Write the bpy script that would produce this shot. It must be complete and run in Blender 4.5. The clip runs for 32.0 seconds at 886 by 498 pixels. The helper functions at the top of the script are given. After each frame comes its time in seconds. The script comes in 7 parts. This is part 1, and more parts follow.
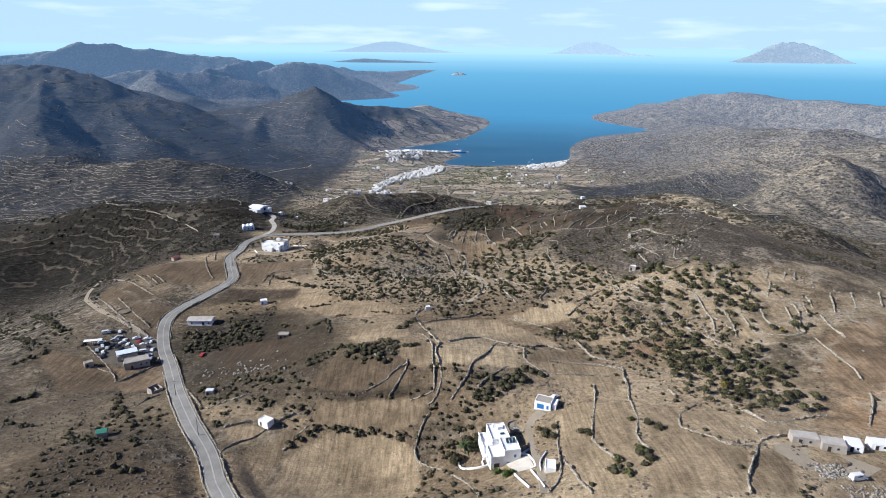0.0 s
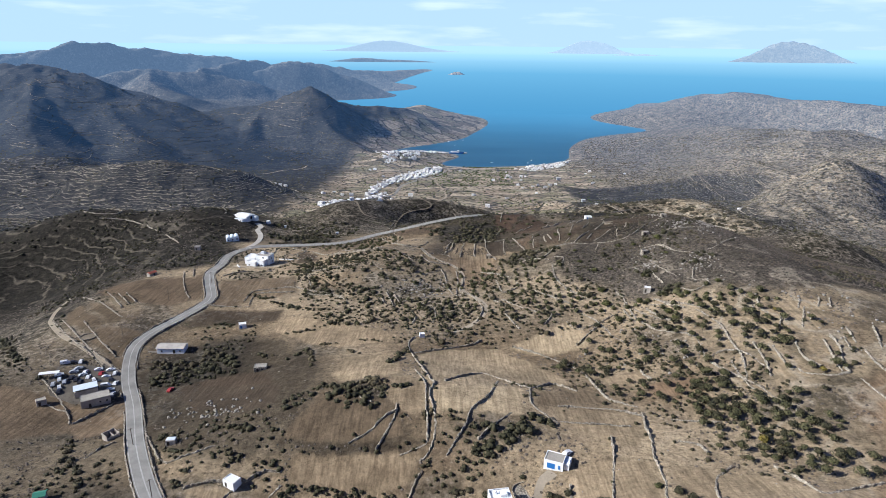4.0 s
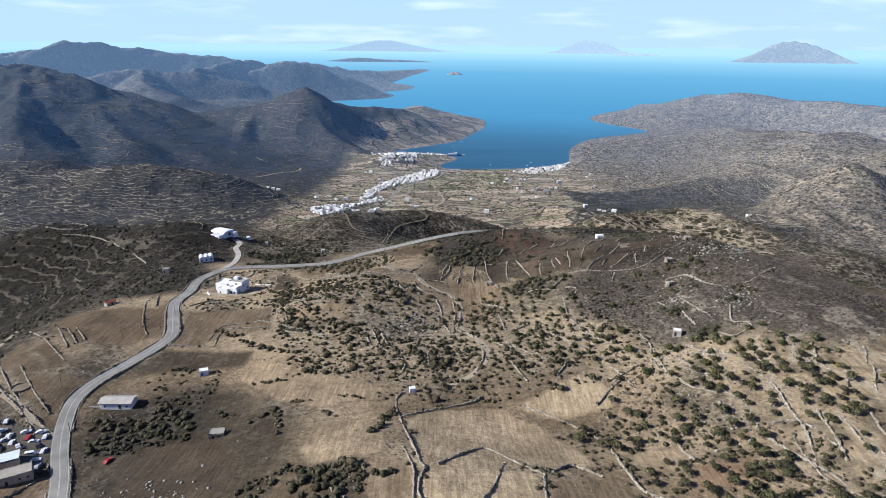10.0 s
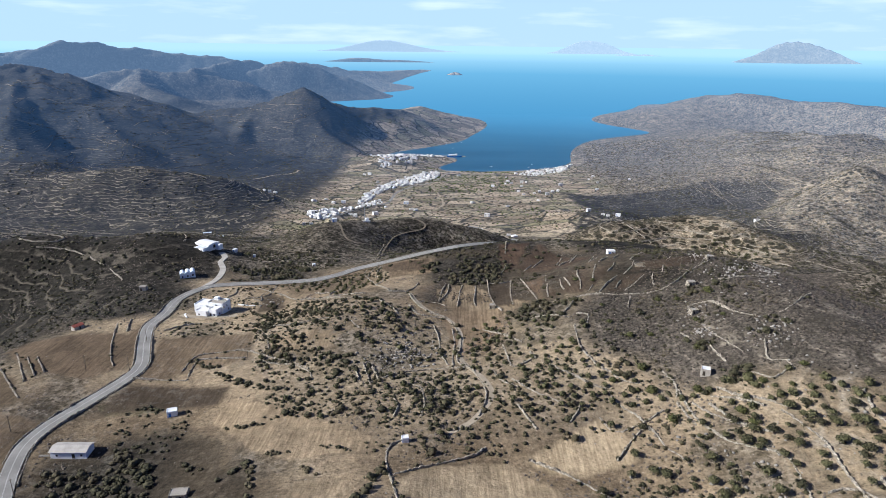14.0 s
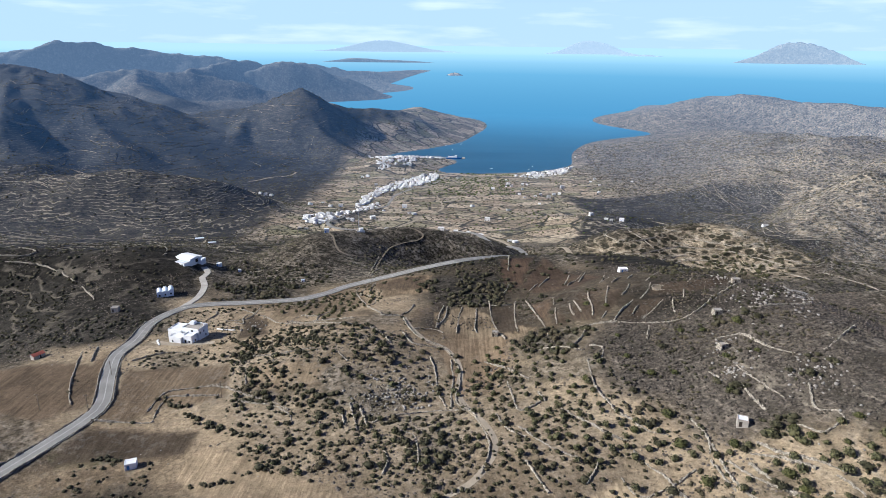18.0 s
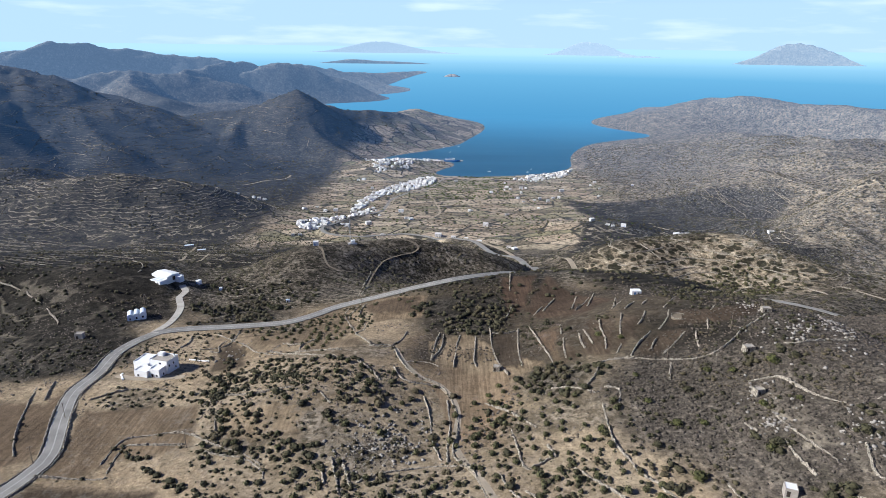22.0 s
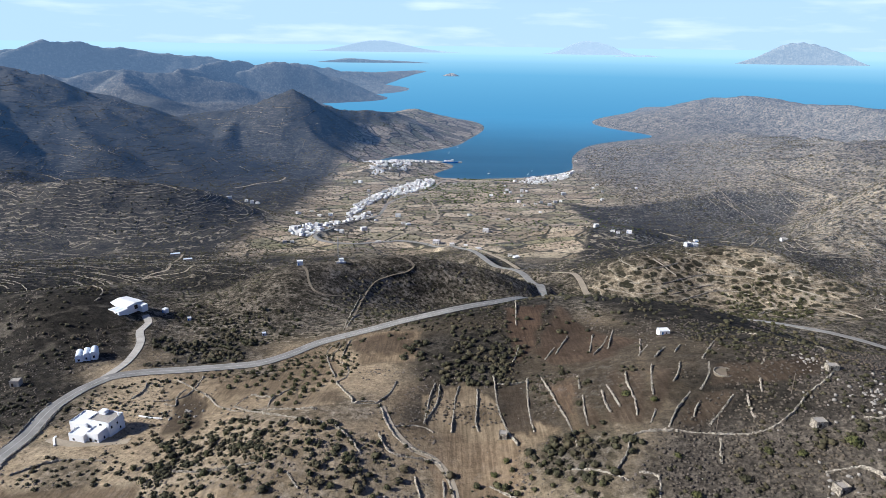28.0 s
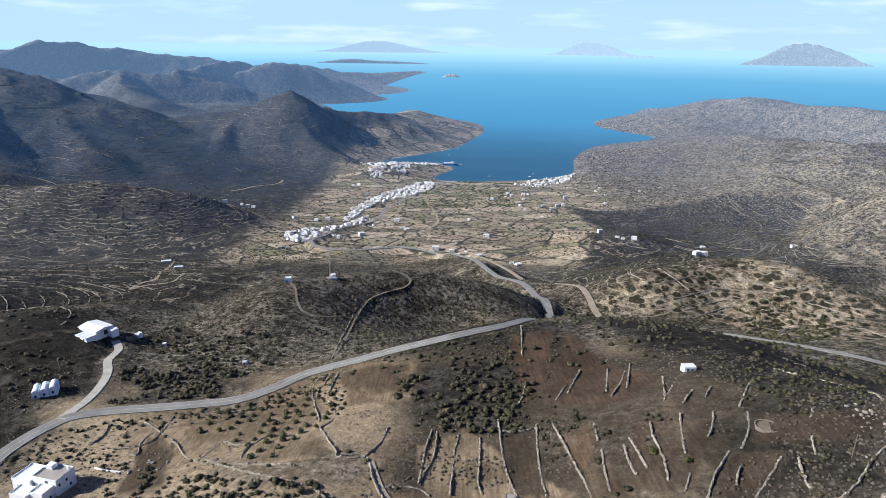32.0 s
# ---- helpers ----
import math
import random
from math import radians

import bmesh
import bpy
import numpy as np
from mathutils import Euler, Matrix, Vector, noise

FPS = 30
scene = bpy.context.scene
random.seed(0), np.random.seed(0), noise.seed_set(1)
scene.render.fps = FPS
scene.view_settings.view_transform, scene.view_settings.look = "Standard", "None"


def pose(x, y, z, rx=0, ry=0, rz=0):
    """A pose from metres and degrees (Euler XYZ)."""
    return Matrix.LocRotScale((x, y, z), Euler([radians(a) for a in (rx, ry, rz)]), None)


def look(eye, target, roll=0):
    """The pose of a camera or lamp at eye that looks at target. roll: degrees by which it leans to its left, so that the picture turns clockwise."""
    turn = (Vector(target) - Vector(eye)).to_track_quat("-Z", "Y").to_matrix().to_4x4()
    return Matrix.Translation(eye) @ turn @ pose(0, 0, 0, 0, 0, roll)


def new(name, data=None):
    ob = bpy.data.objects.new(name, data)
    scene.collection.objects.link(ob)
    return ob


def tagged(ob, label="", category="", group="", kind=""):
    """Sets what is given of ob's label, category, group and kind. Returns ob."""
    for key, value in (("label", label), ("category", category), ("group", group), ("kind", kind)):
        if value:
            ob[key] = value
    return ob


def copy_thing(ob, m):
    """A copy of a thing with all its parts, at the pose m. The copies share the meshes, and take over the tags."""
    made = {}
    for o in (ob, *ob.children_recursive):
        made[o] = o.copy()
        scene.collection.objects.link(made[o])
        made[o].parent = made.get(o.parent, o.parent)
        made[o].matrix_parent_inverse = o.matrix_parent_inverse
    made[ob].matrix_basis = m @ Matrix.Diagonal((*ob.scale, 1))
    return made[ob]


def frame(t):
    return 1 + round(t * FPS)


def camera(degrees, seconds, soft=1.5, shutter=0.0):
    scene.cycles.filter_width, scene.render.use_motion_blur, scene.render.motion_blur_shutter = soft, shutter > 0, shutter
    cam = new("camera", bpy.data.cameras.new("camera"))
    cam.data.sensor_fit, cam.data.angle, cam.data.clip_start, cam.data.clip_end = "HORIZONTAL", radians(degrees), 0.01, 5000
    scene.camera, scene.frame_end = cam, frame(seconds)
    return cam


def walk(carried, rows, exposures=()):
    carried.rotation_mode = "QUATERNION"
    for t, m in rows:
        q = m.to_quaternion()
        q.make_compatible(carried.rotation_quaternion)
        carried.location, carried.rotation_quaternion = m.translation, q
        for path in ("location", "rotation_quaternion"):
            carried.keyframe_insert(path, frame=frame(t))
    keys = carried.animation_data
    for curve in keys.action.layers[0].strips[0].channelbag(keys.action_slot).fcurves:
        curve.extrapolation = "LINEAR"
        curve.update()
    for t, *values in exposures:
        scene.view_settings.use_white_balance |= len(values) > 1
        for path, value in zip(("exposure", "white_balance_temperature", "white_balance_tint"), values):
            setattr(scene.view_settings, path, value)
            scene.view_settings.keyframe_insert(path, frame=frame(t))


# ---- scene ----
cam = camera(71.3, 32.0, 0.4)
PATH = [
    (0, (-1.67, 7.57, 429.34), (-14.72, 957.55, 117.30), 0.55),
    (1, (-1.50, 16.41, 429.37), (-14.02, 966.34, 117.16), 0.56),
    (2, (-1.33, 25.25, 429.40), (-13.17, 974.98, 116.57), 0.57),
    (3, (-1.17, 34.08, 429.43), (-11.90, 983.77, 116.43), 0.58),
    (5.5, (-0.75, 56.12, 429.51), (-10.04, 1005.81, 116.47), 0.59),
    (7, (-0.50, 69.33, 429.56), (-9.80, 1018.98, 116.39), 0.61),
    (8, (-0.33, 78.13, 429.59), (-9.09, 1027.74, 116.30), 0.61),
    (9, (-0.16, 86.92, 429.62), (-7.71, 1036.51, 116.22), 0.62),
    (10, (0.00, 95.71, 429.66), (-6.66, 1045.33, 116.30), 0.63),
    (11, (0.17, 104.50, 429.69), (-5.59, 1054.14, 116.39), 0.64),
    (12, (0.34, 113.29, 429.72), (-4.94, 1062.95, 116.48), 0.64),
    (13, (0.50, 122.08, 429.75), (-5.65, 1071.75, 116.57), 0.65),
    (14, (0.67, 130.86, 429.78), (-6.29, 1080.51, 116.56), 0.66),
    (16.5, (1.09, 152.82, 429.86), (-6.79, 1102.44, 116.55), 0.68),
    (18, (1.34, 166.00, 429.91), (-5.10, 1115.72, 116.85), 0.69),
    (19, (1.51, 174.80, 429.94), (-4.19, 1124.70, 117.45), 0.70),
    (20, (1.67, 183.59, 429.98), (-3.12, 1133.72, 118.16), 0.70),
    (21, (1.84, 192.39, 430.01), (-1.84, 1142.64, 118.54), 0.71),
    (22, (2.01, 201.19, 430.04), (-0.77, 1151.46, 118.62), 0.72),
    (23, (2.18, 210.00, 430.07), (0.07, 1160.28, 118.69), 0.73),
    (24, (2.34, 218.81, 430.10), (0.60, 1169.09, 118.71), 0.73),
    (25, (2.51, 227.63, 430.14), (0.67, 1177.86, 118.57), 0.74),
    (27.5, (2.93, 249.71, 430.22), (1.75, 1199.59, 117.60), 0.76),
    (29, (3.18, 262.99, 430.26), (2.03, 1212.67, 117.04), 0.77),
    (30, (3.35, 271.85, 430.30), (2.27, 1221.71, 117.61), 0.78),
    (31, (3.51, 280.73, 430.33), (2.52, 1230.76, 118.18), 0.79),
    (32, (3.68, 289.61, 430.36), (2.41, 1239.67, 118.29), 0.80),
]
walk(cam, [(t, look(eye, target, roll)) for t, eye, target, roll in PATH], [(0.0, 0.70, 5620, 10), (32.0, 0.70, 5620, 10)])

# ---- sky, sun, exposure ----
SUN_FROM = Vector((-0.86, -0.13, 0.50)).normalized()
SUN_UP = math.asin(SUN_FROM.z)
world = bpy.data.worlds.new("sky")
scene.world = world
world.use_nodes = True
wn, wl = world.node_tree.nodes, world.node_tree.links
sky = wn.new("ShaderNodeTexSky")
sky.sky_type, sky.sun_disc = "NISHITA", False
sky.sun_elevation = SUN_UP
sky.sun_rotation = math.atan2(SUN_FROM.x, SUN_FROM.y)
sky.altitude, sky.air_density, sky.dust_density, sky.ozone_density = 0, 0.55, 0.0, 3.0
tint = wn.new("ShaderNodeMix")
tint.data_type, tint.blend_type = "RGBA", "MULTIPLY"
tint.inputs[0].default_value = 1.0
tint.inputs[7].default_value = (0.22, 0.33, 0.60, 1)
wl.new(sky.outputs[0], tint.inputs[6])
haze = wn.new("ShaderNodeMix")
haze.data_type = "RGBA"
haze.inputs[7].default_value = (4.1, 5.4, 6.4, 1)
wl.new(tint.outputs[2], haze.inputs[6])
# the haze lies along the horizon and thins out upwards
where = wn.new("ShaderNodeTexCoord")
aloft, veil = wn.new("ShaderNodeSeparateXYZ"), wn.new("ShaderNodeMapRange")
veil.inputs["From Min"].default_value, veil.inputs["From Max"].default_value = 0.22, 0.06
veil.inputs["To Min"].default_value, veil.inputs["To Max"].default_value = 0.0, 0.92
wl.new(where.outputs["Generated"], aloft.inputs[0])
wl.new(aloft.outputs[2], veil.inputs["Value"])
wl.new(veil.outputs[0], haze.inputs[0])
# thin bright clouds low over the horizon
stretch, puff, thin, cloud = (wn.new("ShaderNode" + k) for k in ("Mapping", "TexNoise", "MapRange", "Mix"))
stretch.inputs["Scale"].default_value = (3.0, 3.0, 22.0)
puff.inputs["Scale"].default_value, puff.inputs["Detail"].default_value = 2.2, 6.0
thin.inputs["From Min"].default_value, thin.inputs["From Max"].default_value, thin.inputs["To Max"].default_value = 0.52, 0.72, 0.55
cloud.data_type = "RGBA"
cloud.inputs[7].default_value = (6.6, 7.2, 7.5, 1)
wl.new(where.outputs["Generated"], stretch.inputs["Vector"])
wl.new(stretch.outputs[0], puff.inputs["Vector"])
wl.new(puff.outputs[0], thin.inputs["Value"])
wl.new(thin.outputs[0], cloud.inputs[0])
wl.new(haze.outputs[2], cloud.inputs[6])
wl.new(cloud.outputs[2], wn["Background"].inputs[0])
wn["Background"].inputs[1].default_value = 0.095
sun = new("sun", bpy.data.lights.new("sun", "SUN"))
sun.data.energy, sun.data.angle, sun.data.color = 5.0, radians(0.53), (1.0, 0.91, 0.77)
sun.matrix_world = look((0, 0, 900), Vector((0, 0, 900)) - SUN_FROM)


# ---- materials ----
class Nodes:
    """A small helper that strings shader nodes together."""

    def __init__(self, name):
        self.mat = bpy.data.materials.new(name)
        self.mat.use_nodes = True
        self.tree = self.mat.node_tree
        self.bsdf = self.tree.nodes["Principled BSDF"]

    def add(self, kind, **values):
        n = self.tree.nodes.new("ShaderNode" + kind)
        for key, value in values.items():
            n.inputs[key].default_value = value
        return n

    def link(self, a, b):
        self.tree.links.new(a, b)

    def coords(self, scale=(1, 1, 1)):
        t, m = self.add("TexCoord"), self.add("Mapping")
        m.inputs["Scale"].default_value = scale
        self.link(t.outputs["Object"], m.inputs["Vector"])
        return m.outputs[0]

    def noise(self, scale, detail=4.0, rough=0.55, vector=None, distort=0.0):
        n = self.add("TexNoise", Scale=scale, Detail=detail, Roughness=rough, Distortion=distort)
        self.link(vector if vector is not None else self.coords(), n.inputs["Vector"])
        return n.outputs[0]

    def ramp(self, fac, *stops):
        n = self.add("ValToRGB")
        el = n.color_ramp.elements
        while len(el) < len(stops):
            el.new(0.5)
        for e, (p, c) in zip(el, stops):
            e.position = p
            e.color = (*c, 1) if len(c) == 3 else c
        self.link(fac, n.inputs[0])
        return n.outputs[0]

    def curve(self, fac, low, high):
        n = self.add("MapRange")
        n.inputs["From Min"].default_value, n.inputs["From Max"].default_value = low, high
        n.clamp = True
        self.link(fac, n.inputs["Value"])
        return n.outputs[0]

    def math(self, op, a, b=0.0):
        n = self.add("Math")
        n.operation = op
        for k, v in enumerate((a, b)):
            if isinstance(v, (int, float)):
                n.inputs[k].default_value = v
            else:
                self.link(v, n.inputs[k])
        return n.outputs[0]

    def mix(self, fac, a, b, how="MIX"):
        n = self.add("Mix")
        n.data_type, n.blend_type = "RGBA", how
        for k, v in ((0, fac), (6, a), (7, b)):
            if isinstance(v, (int, float)):
                n.inputs[k].default_value = v
            elif isinstance(v, tuple):
                n.inputs[k].default_value = (*v, 1)
            else:
                self.link(v, n.inputs[k])
        return n.outputs[2]

    def bump(self, height, strength, distance):
        n = self.add("Bump", Strength=strength, Distance=distance)
        self.link(height, n.inputs["Height"])
        self.link(n.outputs[0], self.bsdf.inputs["Normal"])

    def done(self, colour, rough=0.9, spec=0.2, metal=0.0):
        if isinstance(colour, tuple):
            self.bsdf.inputs["Base Color"].default_value = (*colour, 1)
        else:
            self.link(colour, self.bsdf.inputs["Base Color"])
        if isinstance(rough, (int, float)):
            self.bsdf.inputs["Roughness"].default_value = rough
        else:
            self.link(rough, self.bsdf.inputs["Roughness"])
        self.bsdf.inputs["Specular IOR Level"].default_value = spec
        self.bsdf.inputs["Metallic"].default_value = metal
        return self.mat


def worn(name, colour, vary=0.25, scale=2.0, rough=0.85, spec=0.25, metal=0.0, spread=0.0, bump=0.0):
    """A plain surface with stains at two scales; spread varies it from object to object."""
    m = Nodes(name)
    big, fine = m.noise(scale * 0.2, 3), m.noise(scale * 3, 5)
    both = m.math("ADD", m.math("MULTIPLY", big, 0.6), m.math("MULTIPLY", fine, 0.4))
    dark = tuple(c * (1 - vary) for c in colour)
    light = tuple(min(1, c * (1 + vary * 0.6)) for c in colour)
    c = m.ramp(both, (0.35, dark), (0.65, light))
    if spread:
        info = m.add("ObjectInfo")
        c = m.mix(m.math("MULTIPLY", info.outputs["Random"], spread), c, tuple(v * 0.45 for v in colour))
    if bump:
        m.bump(fine, 0.5, bump)
    return m.done(c, rough, spec, metal)


def ground_material():
    m = Nodes("dry_island_ground")
    att = m.add("Attribute")
    att.attribute_name = "cover"
    sep = m.add("SeparateColor")
    m.link(att.outputs["Color"], sep.inputs[0])
    tilled, terrace, far = sep.outputs[0], sep.outputs[1], sep.outputs[2]
    rock = att.outputs["Alpha"]
    patch = m.noise(0.012, 5, 0.6)
    mid = m.noise(0.09, 5, 0.65)
    fine = m.noise(0.9, 4, 0.7)
    # scrub: grey-brown phrygana with dark cushions, pale soil and stones between
    broad = m.noise(0.0065, 4, 0.6)
    scrub = m.ramp(mid, (0.36, (0.050, 0.043, 0.033)), (0.46, (0.110, 0.093, 0.071)), (0.55, (0.185, 0.158, 0.121)), (0.66, (0.30, 0.26, 0.205)))
    speck = m.noise(0.30, 5, 0.8)
    scrub = m.mix(m.curve(speck, 0.49, 0.44), scrub, (0.026, 0.025, 0.016))
    scrub = m.mix(m.math("MULTIPLY", m.curve(speck, 0.575, 0.63), 0.8), scrub, (0.38, 0.345, 0.285))
    vor = m.add("TexVoronoi", Scale=0.22)
    m.link(m.coords(), vor.inputs["Vector"])
    cushion = m.curve(vor.outputs["Distance"], 0.36, 0.24)
    scrub = m.mix(m.math("MULTIPLY", cushion, m.curve(patch, 0.40, 0.54)), scrub, (0.030, 0.029, 0.018))
    # fields: stubble and tilled earth, with plough lines
    field = m.ramp(patch, (0.34, (0.150, 0.113, 0.072)), (0.44, (0.27, 0.210, 0.136)), (0.56, (0.37, 0.295, 0.195)), (0.70, (0.46, 0.38, 0.26)))
    field = m.mix(m.math("MULTIPLY", m.curve(mid, 0.52, 0.64), 0.45), field, (0.155, 0.116, 0.078))
    tuft = m.noise(0.75, 5, 0.8)
    field = m.mix(m.math("MULTIPLY", m.curve(tuft, 0.44, 0.39), 0.7), field, (0.06, 0.048, 0.033))
    field = m.mix(m.math("MULTIPLY", m.curve(tuft, 0.57, 0.63), 0.5), field, (0.42, 0.355, 0.26))
    soil = m.add("Attribute")
    soil.attribute_name = "soil"
    sep2 = m.add("SeparateColor")
    m.link(soil.outputs["Color"], sep2.inputs[0])
    red, dense, grey = sep2.outputs[0], sep2.outputs[1], sep2.outputs[2]
    c = m.mix(tilled, scrub, field)
    c = m.mix(m.math("MULTIPLY", red, 0.7), c, m.ramp(mid, (0.35, (0.19, 0.105, 0.055)), (0.65, (0.31, 0.19, 0.105))))
    c = m.mix(m.math("MULTIPLY", grey, 0.8), c, m.ramp(m.noise(0.55, 5, 0.7), (0.38, (0.038, 0.034, 0.029)), (0.52, (0.100, 0.086, 0.072)), (0.66, (0.21, 0.18, 0.145))))
    # near-black tone for dense scrub and for cloud shade painted onto the slopes
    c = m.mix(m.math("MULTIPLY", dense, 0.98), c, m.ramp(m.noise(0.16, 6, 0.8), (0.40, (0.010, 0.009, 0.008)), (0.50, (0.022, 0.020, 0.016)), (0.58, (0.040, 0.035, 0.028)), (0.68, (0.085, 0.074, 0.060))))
    c = m.mix(m.math("MULTIPLY", m.curve(broad, 0.52, 0.40), 0.4), c, m.mix(1.0, c, (0.42, 0.42, 0.40), "MULTIPLY"))
    c = m.mix(m.math("MULTIPLY", soil.outputs["Alpha"], 0.75), c, (0.09, 0.17, 0.03))
    # walled plots, each with an earth of its own, ploughed or stubbled
    beds = m.add("Attribute")
    beds.attribute_name = "plots"
    sep4 = m.add("SeparateColor")
    m.link(beds.outputs["Color"], sep4.inputs[0])
    earth = m.ramp(sep4.outputs[0], (0.15, (0.072, 0.056, 0.040)), (0.35, (0.17, 0.130, 0.085)), (0.55, (0.33, 0.260, 0.170)), (0.90, (0.55, 0.445, 0.290)))
    earth = m.mix(m.math("MULTIPLY", sep4.outputs[1], 0.7), earth, (0.17, 0.10, 0.062))
    vary = m.ramp(m.noise(0.045, 5, 0.65), (0.36, (0.62, 0.61, 0.60)), (0.62, (1.12, 1.11, 1.10)))
    earth = m.mix(1.0, earth, vary, "MULTIPLY")
    furrow = m.ramp(m.noise(1.0, 3, 0.6, m.coords((0.9, 0.06, 0.3))), (0.35, (0.66, 0.65, 0.64)), (0.65, (1.16, 1.16, 1.16)))
    earth = m.mix(1.0, earth, furrow, "MULTIPLY")
    weeds = m.math("MULTIPLY", m.curve(m.noise(1.1, 4, 0.8), 0.43, 0.37), m.curve(m.noise(0.07, 3), 0.45, 0.6))
    earth = m.mix(m.math("MULTIPLY", weeds, 0.7), earth, (0.05, 0.044, 0.028))
    c = m.mix(m.math("MULTIPLY", beds.outputs["Alpha"], 0.92), c, earth)
    # dry terraces: pale walls that run level round the slopes
    geo = m.add("NewGeometry")
    xyz = m.add("SeparateXYZ")
    m.link(geo.outputs["Position"], xyz.inputs[0])
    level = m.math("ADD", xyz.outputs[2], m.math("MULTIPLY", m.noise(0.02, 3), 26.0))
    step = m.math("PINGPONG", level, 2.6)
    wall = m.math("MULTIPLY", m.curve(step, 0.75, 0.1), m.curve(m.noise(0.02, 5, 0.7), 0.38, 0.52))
    # shade of the banks, painted as a dark band midway between walls
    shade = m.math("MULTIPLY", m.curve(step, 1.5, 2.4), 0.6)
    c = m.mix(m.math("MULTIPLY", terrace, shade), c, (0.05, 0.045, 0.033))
    c = m.mix(m.math("MULTIPLY", terrace, m.math("MULTIPLY", wall, 0.75)), c, (0.36, 0.315, 0.24))
    # stony hillsides: pale rubble dotted with dark cushions; valley fields in strips
    lay = m.add("Attribute")
    lay.attribute_name = "slopes"
    sep3 = m.add("SeparateColor")
    m.link(lay.outputs["Color"], sep3.inputs[0])
    warp = m.add("TexVoronoi", Scale=0.105, Randomness=1.0)
    m.link(m.coords(), warp.inputs["Vector"])
    dots = m.curve(m.math("ADD", warp.outputs["Distance"], m.math("MULTIPLY", m.noise(0.05, 3), -0.55)), 0.24, 0.11)
    stony = m.ramp(m.noise(0.13, 6, 0.85), (0.40, (0.085, 0.070, 0.049)), (0.48, (0.20, 0.166, 0.118)), (0.55, (0.34, 0.285, 0.205)), (0.63, (0.54, 0.47, 0.36)))
    stony = m.mix(dots, stony, (0.030, 0.029, 0.019))
    stony = m.mix(m.math("MULTIPLY", m.curve(step, 0.6, 0.15), 0.45), stony, (0.38, 0.345, 0.28))
    c = m.mix(m.math("MULTIPLY", sep3.outputs[0], 0.88), c, stony)
    plots = m.add("TexVoronoi", Scale=1.0)
    m.link(m.coords((0.014, 0.026, 0.0)), plots.inputs["Vector"])
    plot = m.ramp(m.math("FRACT", m.math("MULTIPLY", plots.outputs["Color"], 3.7)), (0.0, (0.20, 0.165, 0.11)), (0.3, (0.38, 0.30, 0.205)), (0.6, (0.54, 0.445, 0.32)), (1.0, (0.24, 0.22, 0.12)))
    edge = m.add("TexVoronoi", Scale=1.0)
    edge.feature = "DISTANCE_TO_EDGE"
    m.link(m.coords((0.014, 0.026, 0.0)), edge.inputs["Vector"])
    plot = m.mix(m.curve(edge.outputs["Distance"], 0.05, 0.02), plot, (0.05, 0.045, 0.032))
    plot = m.mix(m.math("MULTIPLY", dots, 0.45), plot, (0.028, 0.030, 0.017))
    c = m.mix(m.math("MULTIPLY", sep3.outputs[1], 0.95), c, plot)
    # far slopes break up into clumps, bare banks and little gullies
    clump = m.ramp(m.noise(0.028, 7, 0.9), (0.40, (0.30, 0.29, 0.28)), (0.48, (0.82, 0.81, 0.80)), (0.54, (1.12, 1.11, 1.09)), (0.64, (1.75, 1.70, 1.60)))
    c = m.mix(sep3.outputs[2], c, m.mix(1.0, c, clump, "MULTIPLY"))
    # bare rock
    rocky = m.math("MULTIPLY", rock, m.curve(m.noise(0.2, 6, 0.85), 0.53, 0.58))
    c = m.mix(rocky, c, m.ramp(fine, (0.3, (0.20, 0.19, 0.17)), (0.7, (0.46, 0.44, 0.40))))
    c = m.mix(m.math("MULTIPLY", m.curve(fine, 0.35, 0.75), 0.35), c, m.mix(1.0, c, (0.45, 0.42, 0.38), "MULTIPLY"))
    # grit, tufts and pebbles everywhere
    grit = m.ramp(m.noise(0.42, 9, 0.88), (0.36, (0.36, 0.35, 0.34)), (0.46, (0.84, 0.83, 0.82)), (0.53, (1.07, 1.06, 1.05)), (0.64, (1.65, 1.60, 1.52)))
    c = m.mix(m.math("SUBTRACT", 1.0, m.math("MULTIPLY", beds.outputs["Alpha"], 0.45)), c, m.mix(1.0, c, grit, "MULTIPLY"))
    # aerial haze painted in with distance: a bluer base colour plus blue emission
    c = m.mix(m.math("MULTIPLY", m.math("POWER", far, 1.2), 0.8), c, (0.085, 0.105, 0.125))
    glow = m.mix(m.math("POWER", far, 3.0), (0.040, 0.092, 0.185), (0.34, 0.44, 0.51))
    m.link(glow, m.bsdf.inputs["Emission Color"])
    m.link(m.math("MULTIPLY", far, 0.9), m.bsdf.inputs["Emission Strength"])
    h = m.math("ADD", m.math("MULTIPLY", mid, 2.0), m.math("MULTIPLY", fine, 0.45))
    m.bump(h, 0.7, 0.8)
    return m.done(c, 0.95, 0.08)


